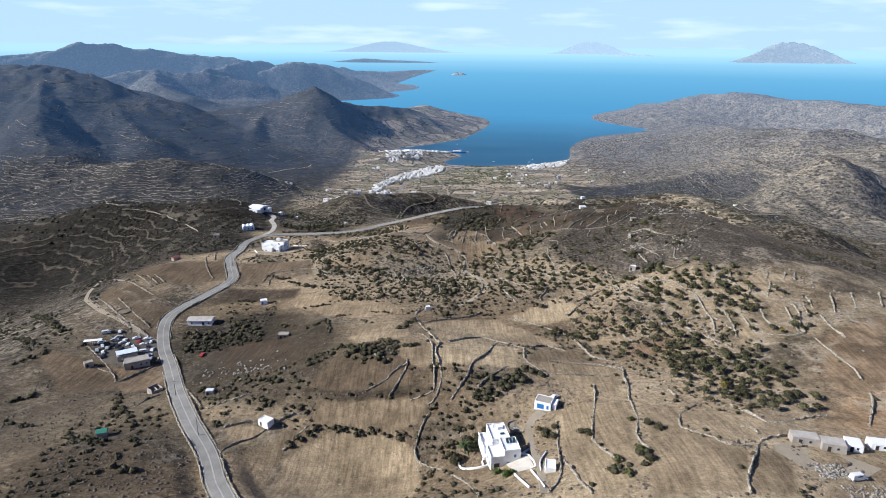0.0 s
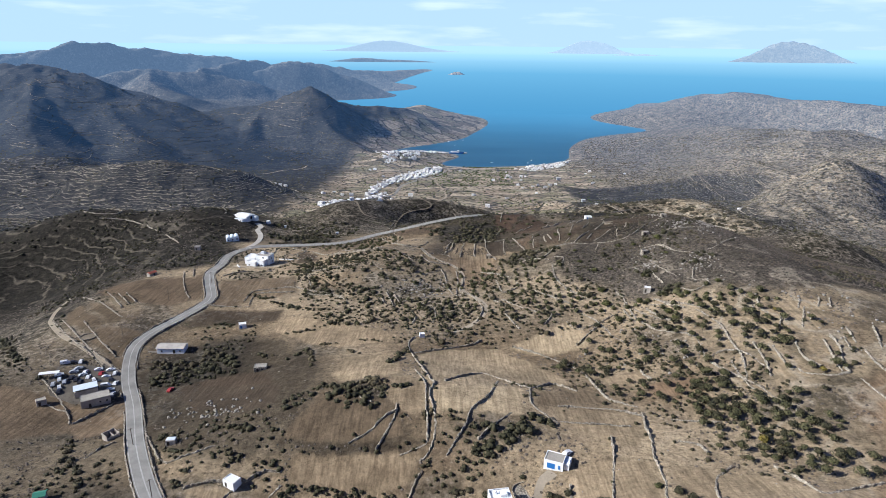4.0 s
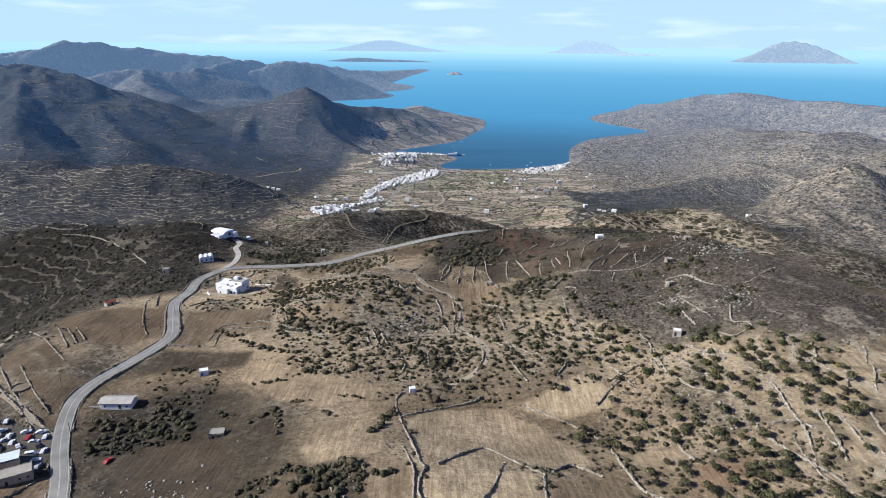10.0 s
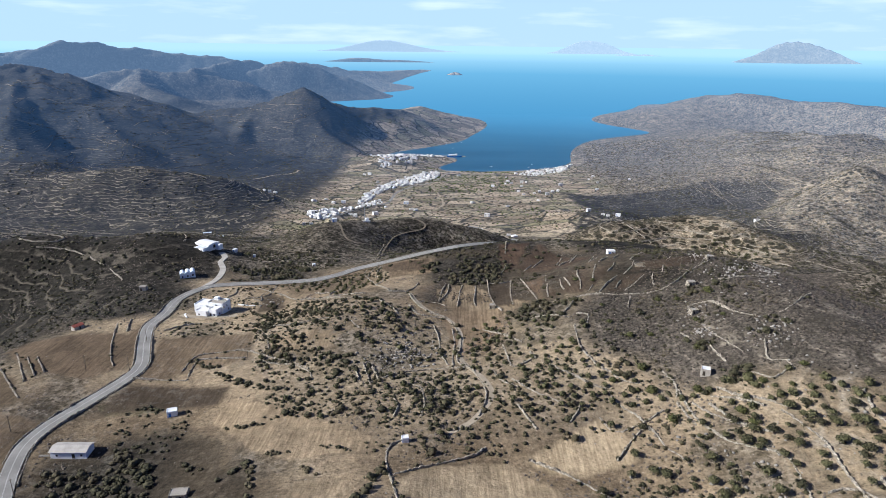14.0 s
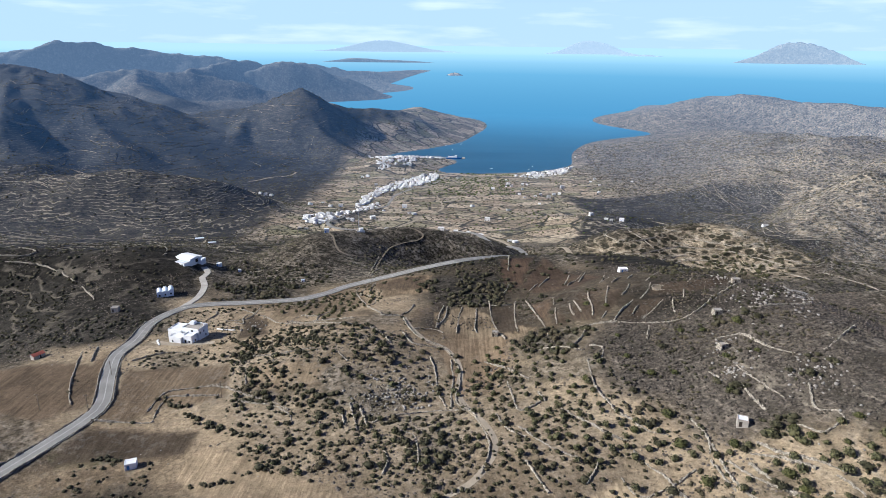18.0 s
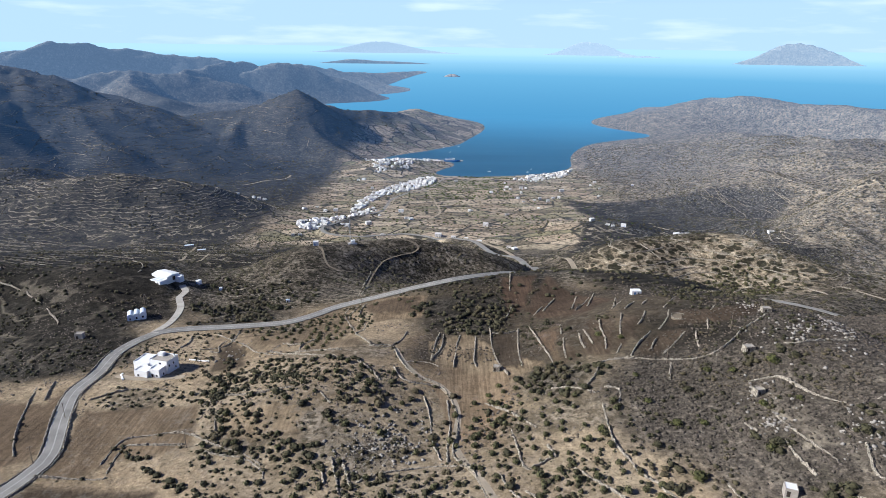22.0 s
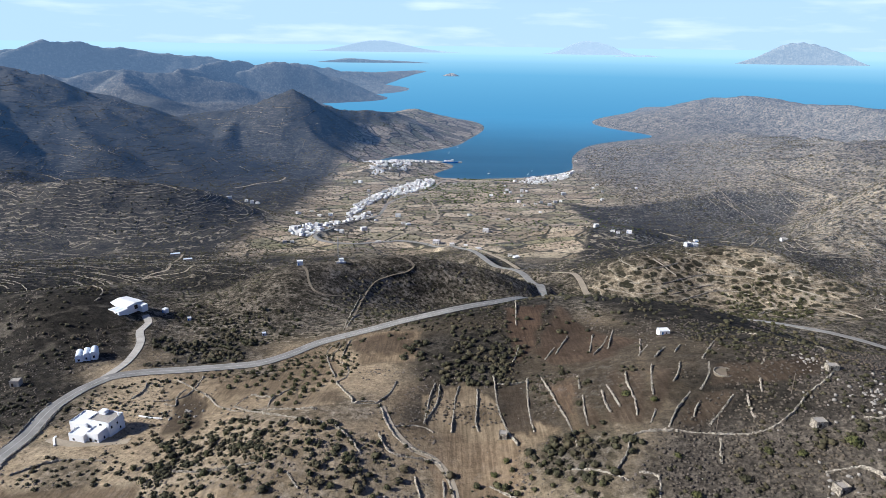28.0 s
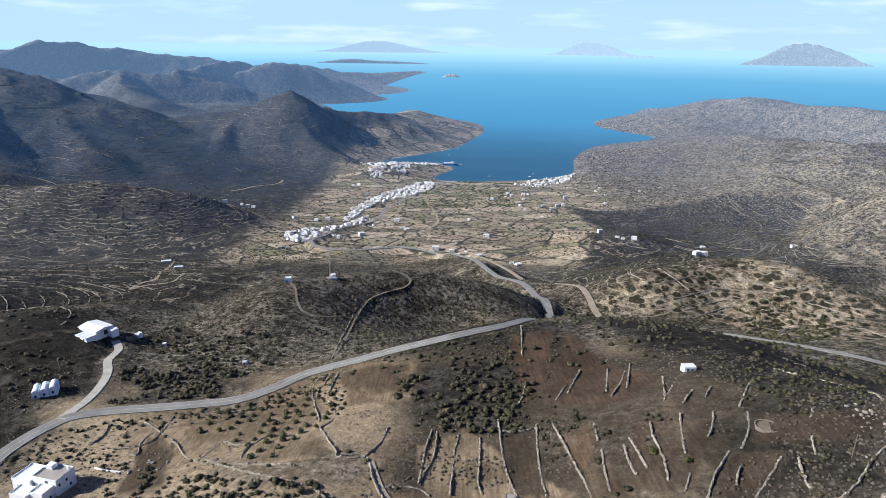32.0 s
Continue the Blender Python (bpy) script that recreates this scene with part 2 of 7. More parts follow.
def sea_material():
    m = Nodes("sea_water")
    att = m.add("Attribute")
    att.attribute_name = "cover"
    sep = m.add("SeparateColor")
    m.link(att.outputs["Color"], sep.inputs[0])
    streak = m.noise(1.0, 4, 0.6, m.coords((0.0012, 0.006, 0.006)))
    deep = m.ramp(streak, (0.35, (0.024, 0.092, 0.165)), (0.65, (0.036, 0.122, 0.205)))
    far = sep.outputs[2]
    # far water emits its colour, with the horizon haze painted into this ramp
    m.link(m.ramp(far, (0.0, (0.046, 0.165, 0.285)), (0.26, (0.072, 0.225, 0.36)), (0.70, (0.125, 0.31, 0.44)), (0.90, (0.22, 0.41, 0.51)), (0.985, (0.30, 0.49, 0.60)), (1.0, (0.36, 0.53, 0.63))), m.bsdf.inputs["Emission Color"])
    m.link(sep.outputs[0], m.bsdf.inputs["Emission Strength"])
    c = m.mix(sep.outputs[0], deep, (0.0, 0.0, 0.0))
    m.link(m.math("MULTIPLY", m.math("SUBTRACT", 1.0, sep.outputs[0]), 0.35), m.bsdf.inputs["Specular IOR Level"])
    m.bump(m.noise(0.25, 4, 0.6), 0.15, 0.5)
    m.bsdf.inputs["Roughness"].default_value = 0.42
    m.link(c, m.bsdf.inputs["Base Color"])
    return m.mat


GROUND = ground_material()
SEA = sea_material()
ASPHALT = worn("worn_asphalt", (0.245, 0.235, 0.215), 0.25, 0.7, 0.9, 0.2)
ROAD_LINE = worn("faded_road_paint", (0.46, 0.45, 0.42), 0.2, 2.0)
HILL_TRACK = worn("brown_hill_track", (0.20, 0.165, 0.12), 0.3, 0.6, 0.95, 0.1)
TRODDEN = worn("oily_trodden_earth", (0.13, 0.115, 0.095), 0.4, 0.8, 0.95, 0.1)
DIRT = worn("pale_dirt_track", (0.33, 0.28, 0.21), 0.25, 0.6, 0.95, 0.1)
CONCRETE = worn("pale_concrete", (0.42, 0.39, 0.34), 0.25, 1.2)


def rubble(name, dark, light, size):
    """Rubble: single stones of their own tone with dark joints between."""
    m = Nodes(name)
    cell, joint = m.add("TexVoronoi", Scale=size), m.add("TexVoronoi", Scale=size)
    joint.feature = "DISTANCE_TO_EDGE"
    for v in (cell, joint):
        m.link(m.coords(), v.inputs["Vector"])
    tone = m.math("ADD", m.math("MULTIPLY", cell.outputs["Color"], 0.7), m.math("MULTIPLY", m.noise(0.25, 4), 0.5))
    c = m.ramp(tone, (0.25, dark), (0.85, light))
    c = m.mix(m.math("MULTIPLY", m.curve(joint.outputs["Distance"], 0.10, 0.02), 0.8), c, (0.05, 0.042, 0.032))
    m.bump(joint.outputs["Distance"], 0.8, 0.25)
    return m.done(c, 0.95, 0.1)


STONE = rubble("dry_stone", (0.15, 0.13, 0.10), (0.46, 0.41, 0.33), 1.9)
WHITE = worn("whitewash", (0.80, 0.80, 0.79), 0.06, 0.6, 0.8, 0.2)
AGED_WHITE = worn("aged_whitewash", (0.76, 0.75, 0.73), 0.15, 0.4, 0.85, 0.2, 0, 0.3)
# shaded copy of the whitewash: the blue of shade is in its colour
WHITE_SHADED = worn("shaded_whitewash", (0.70, 0.76, 0.82), 0.06, 0.6, 0.8, 0.2)
BLUE = worn("blue_paint", (0.03, 0.16, 0.45), 0.15, 2.0, 0.5, 0.4)

# ---- the lie of the land ----
PROFILE = ((-600, 330), (0, 312), (300, 288), (600, 262), (900, 165), (1300, 75), (1800, 28), (2290, 2), (2500, -14), (3000, -24), (60000, -24))
# hills: centre x, y, height over the slope, two radii, turn in degrees
HILLS_LEFT = [
    (-2649, 2496, 277, 435, 595, 0),  # mountain behind it
    (-168, 3677, 106, 446, 311, -102),  # spur of the cape
    (-534, 3242, 111, 410, 296, -15),  # cape ridge
    (-710, 1555, 117, 267, 121, 3),  # terraced ridge
    (-1148, 1699, 89, 236, 322, -2),  # ridge further left
    (-119, 703, 33, 61, 69, -7),  # mast hill
    (148, 494, 36, 66, 200, 4),  # rocky rise
    (333, 881, 96, 294, 91, -33),  # light hill
    (337, 1418, 31, 135, 130, 0),  # knoll with white house
    (817, 1370, 159, 264, 127, 33),  # right knoll
    (352, 1114, 52, 154, 121, 0),  # low knoll
    (1502, 1650, 156, 655, 315, -25),  # right mountain
]
HILLS_RIGHT = [
    (1301, 2257, 149, 335, 362, 3),  # right shoulder
    (656, 2703, 21, 281, 455, -3),  # harbour spur
    (1317, 2901, 104, 560, 336, -30),  # right upland
    (1587, 4178, 114, 767, 433, 45),  # headland
    (2448, 3408, 177, 341, 1335, 26),  # headland, inland
    (833, 3459, -27, 405, 403, 0),  # headland tip
    (-347, 464, -41, 87, 346, 12),  # slope to the valley
    (-267, 868, -64, 177, 123, -8),  # dark valley
    (277, 347, 25, 159, 199, 0),  # east slope
    (-27, 194, -21, 67, 34, -1),  # hollow below the villa
    (-5, 272, 12, 63, 89, 1),  # field swell
    (16, 305, -12, 61, 38, -7),  # hollow
    (-149, 286, -17, 64, 99, -12),  # roadside dip
    (24, 601, 30, 76, 109, 0),  # crest by the road
    (233, 576, -39, 152, 55, 5),  # slope above the side road
]
HILLS_SMALL = [
    (-1676, 2917, 67, 709, 346, -2),  # hills between
    (499, 686, -78, 184, 323, 5),  # right valley
    (69, 440, 12, 36, 95, -17),  # orchard rise
    (-47, 456, 13, 48, 52, -1),  # path rise
    (75, 165, 11, 65, 47, -3),  # farmyard rise
    (136, 966, -109, 141, 165, 0),  # valley road rise
    (4, 792, 77, 125, 56, 18),  # hill above the bend
    (-237, 631, 23, 60, 74, 1),  # warehouse shelf
    (194, 855, 65, 71, 81, 0),  # road bend
]
HILLS_FINE = [
    (-818, 1484, -15, 202, 155, 0),  # left end of the terraced ridge
    (-330, 1427, 9, 120, 117, 0),  # foot of the terraced ridge
    (53, 727, 21, 65, 96, 0),  # brow above the road
    (221, 578, 37, 98, 49, 0),  # brow of the east slope
    (389, 685, 35, 135, 96, 0),  # shoulder beyond the brow
    (419, 909, -33, 49, 95, 0),  # far end of the light hill
    (-229, 754, 36, 41, 73, 0),  # dark valley, near side
    (-1254, 2299, 6, 336, 352, 0),  # slope of the left mountain
    (-10, 997, -17, 199, 131, 0),  # hollow behind the mast hill
    (-898, 2703, 9, 303, 253, 0),  # saddle by the cone hill
    (-256, 3295, 7, 257, 251, 0),  # cape
    (1149, 1251, 3, 200, 201, 0),  # knoll slope
    (-361, 625, 54, 80, 71, 0),  # left shelf
    (120, 1000, -6, 121, 91, 0),  # hollow behind the fork
    (18, 735, -29, 59, 121, 0),  # bend
    (316, 542, 33, 70, 38, 0),  # east brow
]
ROAD_SHELF = [
    (97, 800, -17, 75, 75, 0),  # the shelf that carries the road down to the valley
    (99, 850, 14, 75, 75, 0),
    (100, 915, 65, 85, 75, 0),
    (92, 985, 62, 90, 75, 0),
    (72, 1070, 38, 90, 75, 0),
    (48, 1150, 26, 85, 75, 0),
    (18, 1250, 18, 75, 75, 0),
]
ISLANDS = [
    (-80, 2550, 25, 150, 105, 20),  # flat by the harbour
    (-240, 2435, 36, 132, 135, 0),  # foot of the cone hill behind the harbour
    (-1950, 3650, 125, 900, 1150, 0),  # hinterland behind the left mountain
    (-1150, 3900, 60, 420, 700, 0),  # land bridge to the long cape
    (80, 9900, 70, 130, 90, 0),  # bare islet
    (-2400, 16800, 120, 700, 250, 0),  # low islands behind the long cape
    (-1200, 16900, 70, 800, 200, 0),
    (-5200, 44500, 520, 2300, 1500, 0),  # pale island on the skyline
    (-3300, 44500, 340, 2600, 1500, 0),
    (8700, 43500, 690, 1300, 1200, 0),  # flat-topped island
    (10300, 43500, 560, 1300, 1200, 0),
    (9500, 34500, 120, 700, 250, 0),
    (10600, 34500, 95, 600, 200, 0),
]
# crests: points along the top, then how far the slopes reach
RIDGES = [
    ([(9350, 21300, 0), (9900, 21300, 220), (10700, 21300, 640), (11200, 21300, 720), (11800, 21300, 620), (12560, 21300, 370), (13400, 21300, 0)], 560),  # steep bright island
    ([(-2600, 2800, 330), (-2115, 2750, 346), (-1891, 2750, 352), (-1726, 2700, 340), (-1653, 2700, 322), (-1567, 2680, 303), (-1495, 2660, 272), (-1424, 2640, 238), (-1348, 2650, 206), (-1270, 2700, 164), (-1183, 2800, 140)], 760),
    ([(-1183, 2800, 138), (-1061, 2850, 152), (-917, 2850, 172), (-821, 2850, 188), (-725, 2850, 220), (-664, 2850, 246), (-629, 2850, 256), (-599, 2870, 242), (-559, 2900, 212), (-469, 3000, 175), (-357, 3100, 150), (-263, 3200, 130)], 330),
    ([(-629, 2850, 236), (-575, 2750, 172), (-513, 2650, 108), (-422, 2560, 60), (-347, 2480, 26)], 170),
    ([(-821, 2850, 180), (-831, 2720, 138), (-840, 2600, 90), (-813, 2450, 48)], 190),
    ([(-1495, 2660, 263), (-1348, 2500, 208), (-1232, 2350, 158), (-1083, 2200, 112)], 260),
    ([(-1726, 2700, 330), (-1576, 2400, 255), (-1431, 2150, 190), (-1300, 1980, 130)], 300),
    ([(-1183, 2800, 134), (-1120, 2600, 106), (-993, 2400, 80), (-856, 2250, 52)], 210),
    ([(-4600, 6600, 330), (-4050, 6600, 380), (-3830, 6560, 455), (-3600, 6600, 430), (-3312, 6600, 405), (-3057, 6600, 370), (-2777, 6600, 345), (-2378, 6600, 315), (-2095, 6600, 262), (-1929, 6600, 235), (-1700, 6700, 240), (-1400, 6800, 215)], 900),
    ([(-1600, 5450, 230), (-1483, 5500, 285), (-1301, 5500, 300), (-1123, 5560, 265), (-960, 5650, 200)], 420),
    ([(-1500, 6700, 260), (-1250, 6800, 215), (-1130, 7500, 150), (-950, 9000, 75), (-760, 10400, 42), (-506, 11600, 14)], 420),
    ([(-3200, 4500, 250), (-2564, 4600, 215), (-2151, 4600, 258), (-1831, 4600, 239), (-1553, 4650, 200), (-1300, 4700, 110)], 520),
    ([(-1831, 4600, 239), (-1900, 5200, 270), (-1800, 6000, 300)], 420),
    ([(-2151, 4600, 258), (-1900, 4000, 190), (-1500, 3600, 150)], 380),
]
ROAD = [(-42, 114), (-58, 142), (-73.5, 169.4), (-80.2, 180.2), (-89.9, 198.0), (-104.7, 218.0), (-122.5, 246.8), (-144.6, 287.0), (-158.0, 309.3), (-166.8, 328.3), (-170.9, 343.7), (-168.8, 357.4), (-163.4, 370.1),
        (-157.3, 384.6), (-153.4, 396.2), (-153.2, 407.6), (-163.8, 433.0), (-171.5, 455.2), (-171.4, 475.2), (-175.3, 499.0), (-172.4, 518.9), (-165.7, 531.7), (-152.7, 538.1), (-137.0, 541.8), (-112.8, 546.8), (-95.4, 550.7), (-82.0, 561.1),
        (-68.8, 575.5), (-54.0, 582.0), (-37.5, 586.0), (-22.5, 590.5), (-7.0, 594.0), (9.0, 600.0), (25.0, 611.0), (36.0, 620.0), (46.0, 633.0), (62.0, 665.0), (80.0, 710.0), (91.0, 748.0), (96.0, 780.0)]
VALLEY_ROAD = [(96, 780), (97, 800), (99.5, 850), (97, 915), (83, 985), (61, 1070), (41, 1150), (17.6, 1250), (-5, 1330), (-30, 1380), (-60, 1404), (-89, 1408), (-129, 1390), (-165, 1372), (-206, 1372), (-236, 1387), (-251, 1417), (-251, 1447), (-238, 1478),
               (-227, 1530), (-214, 1582), (-184, 1633), (-158, 1689), (-152, 1770), (-150, 1860), (-130, 1930), (-96, 2004), (-57, 2053), (-33, 2121), (-12, 2228), (13, 2300)]
SIDE_ROAD = [(96.0, 780.0), (118, 790), (150, 782), (190, 765), (225, 748), (240, 736), (249, 711), (256, 685), (265, 667), (280, 655), (305, 640), (340, 620)]
LOWER_ROAD = [(150, 782), (142, 805), (141, 870), (139, 920), (130, 975), (113.5, 1055), (99, 1130), (81, 1220), (59, 1320), (35, 1370)]
WAREHOUSE_ROAD = [(-168.7, 529.9), (-166.9, 546.8), (-168.8, 563.9), (-172.5, 577.7), (-178.7, 590.0), (-178.9, 601.6), (-185.8, 612.3)]


def smooth_path(points, step):
    """A rounded line through the points, in steps of about the given length."""
    pts = np.array(points, float)
    out = []
    for i in range(len(pts) - 1):
        a, b, c, d = pts[max(i - 1, 0)], pts[i], pts[i + 1], pts[min(i + 2, len(pts) - 1)]
        n = max(1, int(np.hypot(*(c - b)[:2]) / step))
        for k in range(n):
            t = k / n
            out.append(0.5 * (2 * b + (c - a) * t + (2 * a - 5 * b + 4 * c - d) * t * t + (3 * b - a - 3 * c + d) * t**3))
    return np.array(out + [pts[-1]])


def bare_height(x, y):
    px, pz = np.array(PROFILE).T
    z = sum(w * np.interp(y + o, px, pz) for o, w in ((-120, 0.1), (-60, 0.2), (0, 0.4), (60, 0.2), (120, 0.1)))
    for cx, cy, up, rx, ry, turn in HILLS_LEFT + HILLS_RIGHT + HILLS_SMALL + HILLS_FINE + ROAD_SHELF + ISLANDS:
        c, s = math.cos(radians(turn)), math.sin(radians(turn))
        u, v = ((x - cx) * c + (y - cy) * s) / rx, ((y - cy) * c - (x - cx) * s) / ry
        z = z + up * np.exp(-(u * u + v * v))
    for crest, reach in RIDGES:
        best = np.full(np.shape(z), -30.0)
        for (ax, ay, az), (bx, by, bz) in zip(crest[:-1], crest[1:]):
            ex, ey = bx - ax, by - ay
            t = np.clip(((x - ax) * ex + (y - ay) * ey) / (ex * ex + ey * ey), 0, 1)
            d = np.hypot(x - ax - t * ex, y - ay - t * ey) / reach
            best = np.maximum(best, (az + t * (bz - az) + 30) * np.exp(-1.3 * d * d - 0.35 * d) - 30)
        z = np.logaddexp(z / 5.0, best / 5.0) * 5.0
    return z


def wobble(x, y, size, seed):
    """Smooth value noise, about -1 to 1, without a mesh of its own."""
    gx, gy = np.floor(x / size), np.floor(y / size)
    fx, fy = x / size - gx, y / size - gy
    fx, fy = fx * fx * (3 - 2 * fx), fy * fy * (3 - 2 * fy)

    def h(i, j):
        s = np.sin(i * 127.1 + j * 311.7 + seed * 74.7) * 43758.5453
        return 2 * (s - np.floor(s)) - 1

    return (h(gx, gy) * (1 - fx) + h(gx + 1, gy) * fx) * (1 - fy) + (h(gx, gy + 1) * (1 - fx) + h(gx + 1, gy + 1) * fx) * fy


def step_in(v, low, high):
    t = np.clip((v - low) / (high - low), 0, 1)
    return t * t * (3 - 2 * t)


ROADBED = [(smooth_path(p, 6.0), w) for p, w in ((ROAD, 4.2), (VALLEY_ROAD, 5.0), (SIDE_ROAD, 3.4), (LOWER_ROAD, 4.0), (WAREHOUSE_ROAD, 2.6))]


def land_height(x, y):
    """The ground, with gullies on the hills and flat beds for the roads."""
    x, y = np.asarray(x, float), np.asarray(y, float)
    z = bare_height(x, y)
    z = np.where(z < -1, z * (1 + np.maximum(np.hypot(x, y) - 4000, 0) / 900), z)
    far = np.clip((np.hypot(x, y) - 1500) / 1500, 0, 1)
    rough = 9 * wobble(x, y, 170, 1) + 5 * wobble(x, y, 80, 2)
    z = z + far * rough * np.clip((z - 18) / 60, 0, 1)
    # gullies and spurs, deepest on the high slopes
    r = np.hypot(x, y)
    soft = 1 - 0.55 * step_in(y, 2050, 2350)
    gully = 0.05 * soft - 0.20 * soft * np.abs(wobble(x, y, 330, 60)) - 0.13 * soft * np.abs(wobble(x + 0.4 * y, y, 150, 61)) - 0.06 * np.abs(wobble(x, y, 65, 62))
    z = z + np.clip((r - 900) / 500, 0, 1) * np.clip(1.6 - r / 9000, 0.5, 1) * np.maximum(z - 25, 0) * gully
    upland = step_in(x, 430, 650) * step_in(y, 1150, 1350) * step_in(y, 3900, 3300) * np.clip((z - 20) / 90, 0, 1)
    z = z + upland * (16 - 52 * np.abs(wobble(0.9 * x + 0.45 * y, 0.9 * y - 0.45 * x, 290, 66)) - 16 * np.abs(wobble(x, y, 110, 67)))
    z = z + (1 - far) * (0.5 * wobble(0.8 * x + 0.6 * y, 0.8 * y - 0.6 * x, 23, 3) + 0.12 * wobble(0.5 * x - 0.87 * y, 0.5 * y + 0.87 * x, 8, 4))
    for path, half in ROADBED:
        near = (x > path[:, 0].min() - 40) & (x < path[:, 0].max() + 40) & (y > path[:, 1].min() - 40) & (y < path[:, 1].max() + 40)
        if not near.any():
            continue
        xs, ys = x[near], y[near]
        best, bed = np.full(xs.shape, 1e9), np.zeros(xs.shape)
        pz = bare_height(path[:, 0], path[:, 1])
        for (a, b), za, zb in zip(zip(path[:-1], path[1:]), pz[:-1], pz[1:]):
            d = b - a
            t = np.clip(((xs - a[0]) * d[0] + (ys - a[1]) * d[1]) / (d @ d), 0, 1)
            r = np.hypot(xs - a[0] - t * d[0], ys - a[1] - t * d[1])
            closer = r < best
            best[closer], bed[closer] = r[closer], (za + t * (zb - za))[closer]
        k = np.clip((best - half) / 9.0, 0, 1)
        k = k * k * (3 - 2 * k)
        zz = z[near]
        z[near] = bed + (zz - bed) * k
    return z


REACH, EDGE = 1850.0, 3000.0
CENTRE = (0.0, 150.0, 430.0)


def drawn_in(x, y, z):
    """Distance beyond the bay is drawn in towards the viewer, so that the whole horizon lies within five kilometres."""
    dx, dy, dz = x - CENTRE[0], y - CENTRE[1], z - CENTRE[2]
    r = np.hypot(dx, dy)
    over = np.maximum(r - EDGE, 0) / REACH
    rr = np.where(r > EDGE, EDGE + REACH * over / (1 + over), r)
    k = rr / np.maximum(r, 1e-6)
    return CENTRE[0] + dx * k, CENTRE[1] + dy * k, CENTRE[2] + dz * k


def fan_grid(first, growth, last, near_step, fine, coarse):
    """Directions and distances of a round sheet, finest ahead of the camera."""
    a = np.concatenate([np.arange(-48, 48, fine), np.arange(48, 312, coarse)])
    r = [first]
    while r[-1] < last:
        r.append(r[-1] + max(near_step, r[-1] * growth))
    r = np.array(r)
    ang = np.radians(a)
    return CENTRE[0] + np.sin(ang)[None, :] * r[:, None], -20 + np.cos(ang)[None, :] * r[:, None]


def sheet(name, x, y, z, layers, material):
    """One mesh from a round grid, closed along its seam, with a middle point."""
    rows, cols = x.shape
    v = np.empty((rows * cols + 1, 3))
    v[:-1, 0], v[:-1, 1], v[:-1, 2] = x.ravel(), y.ravel(), z.ravel()
    v[-1] = x[0].mean(), y[0].mean(), z[0].mean()
    i = np.arange(rows * cols).reshape(rows, cols)
    j = np.roll(i, -1, 1)
    quads = np.stack([i[:-1], i[1:], j[1:], j[:-1]], -1).reshape(-1, 4)[:, ::-1]
    tris = np.stack([np.full(cols, rows * cols), i[0], j[0]], -1)[:, ::-1]
    loops = np.concatenate([quads.ravel(), tris.ravel()])
    starts = np.concatenate([np.arange(len(quads)) * 4, len(quads) * 4 + np.arange(cols) * 3])
    me = bpy.data.meshes.new(name)
    me.vertices.add(len(v))
    me.vertices.foreach_set("co", v.ravel())
    me.loops.add(len(loops))
    me.loops.foreach_set("vertex_index", loops.astype(np.int32))
    me.polygons.add(len(starts))
    me.polygons.foreach_set("loop_start", starts.astype(np.int32))
    me.polygons.foreach_set("use_smooth", np.ones(len(starts), bool))
    for layer, values in layers.items():
        at = me.attributes.new(layer, "FLOAT_COLOR", "POINT")
        full = np.zeros((len(v), 4), np.float32)
        full[:-1] = values.reshape(-1, 4)
        at.data.foreach_set("color", full.ravel())
    me.update(calc_edges=True)
    me.materials.append(material)
    return new(name, me)


PLOTS = []
PLOTS.append((0.33, 0, [(-226, 373), (-244, 401), (-243, 413), (-201, 367), (-208, 362)]))
PLOTS.append((0.31, 0, [(-237, 413), (-212, 398), (-193, 373), (-199, 368)]))
PLOTS.append((0.33, 0, [(-206, 358), (-197, 365), (-172, 359), (-162, 326), (-171, 324), (-200, 350)]))
PLOTS.append((0.28, 0.15, [(-248, 438), (-236, 448), (-178, 444), (-177, 458), (-158, 406), (-176, 392), (-205, 403)]))
PLOTS.append((0.33, 0.1, [(-156, 438), (-106, 441), (-97, 407), (-126, 404), (-134, 393), (-150, 394)]))
PLOTS.append((0.43, 0, [(-92, 425), (-61, 423), (-53, 408), (-74, 408), (-90, 414)]))
PLOTS.append((0.1, 0, [(-150, 389), (-100, 385), (-99, 370), (-154, 364)]))
PLOTS.append((0.58, 0.1, [(-98, 358), (-94, 374), (-64, 357), (-51, 346), (-23, 332), (-24, 322), (-56, 319), (-73, 328), (-88, 344)]))
PLOTS.append((0.6, 0, [(-52, 280), (-50, 305), (-32, 304), (-23, 286), (-20, 274), (-33, 271), (-45, 270)]))
PLOTS.append((0.1, 0.1, [(-136, 302), (-117, 305), (-91, 306), (-75, 280), (-72, 254), (-109, 271)]))
PLOTS.append((0.36, 0, [(-56, 245), (-53, 264), (-37, 258), (-29, 241)]))
PLOTS.append((0.55, 0.1, [(-28, 266), (-18, 271), (-10, 260), (-9, 240), (-23, 241)]))
PLOTS.append((0.2, 0.6, [(-33, 252), (-27, 251), (-25, 242), (-30, 242)]))
PLOTS.append((0.85, 0.05, [(-6, 258), (2, 262), (21, 264), (30, 261), (27, 240), (-5, 240)]))
PLOTS.append((0.68, 0, [(-17, 306), (-7, 315), (22, 318), (39, 305), (52, 272), (22, 267), (-5, 262)]))
PLOTS.append((0.7, 0, [(28, 318), (60, 338), (72, 320), (68, 313), (47, 308)]))
PLOTS.append((0.4, 0, [(34, 260), (56, 265), (59, 255), (33, 245)]))
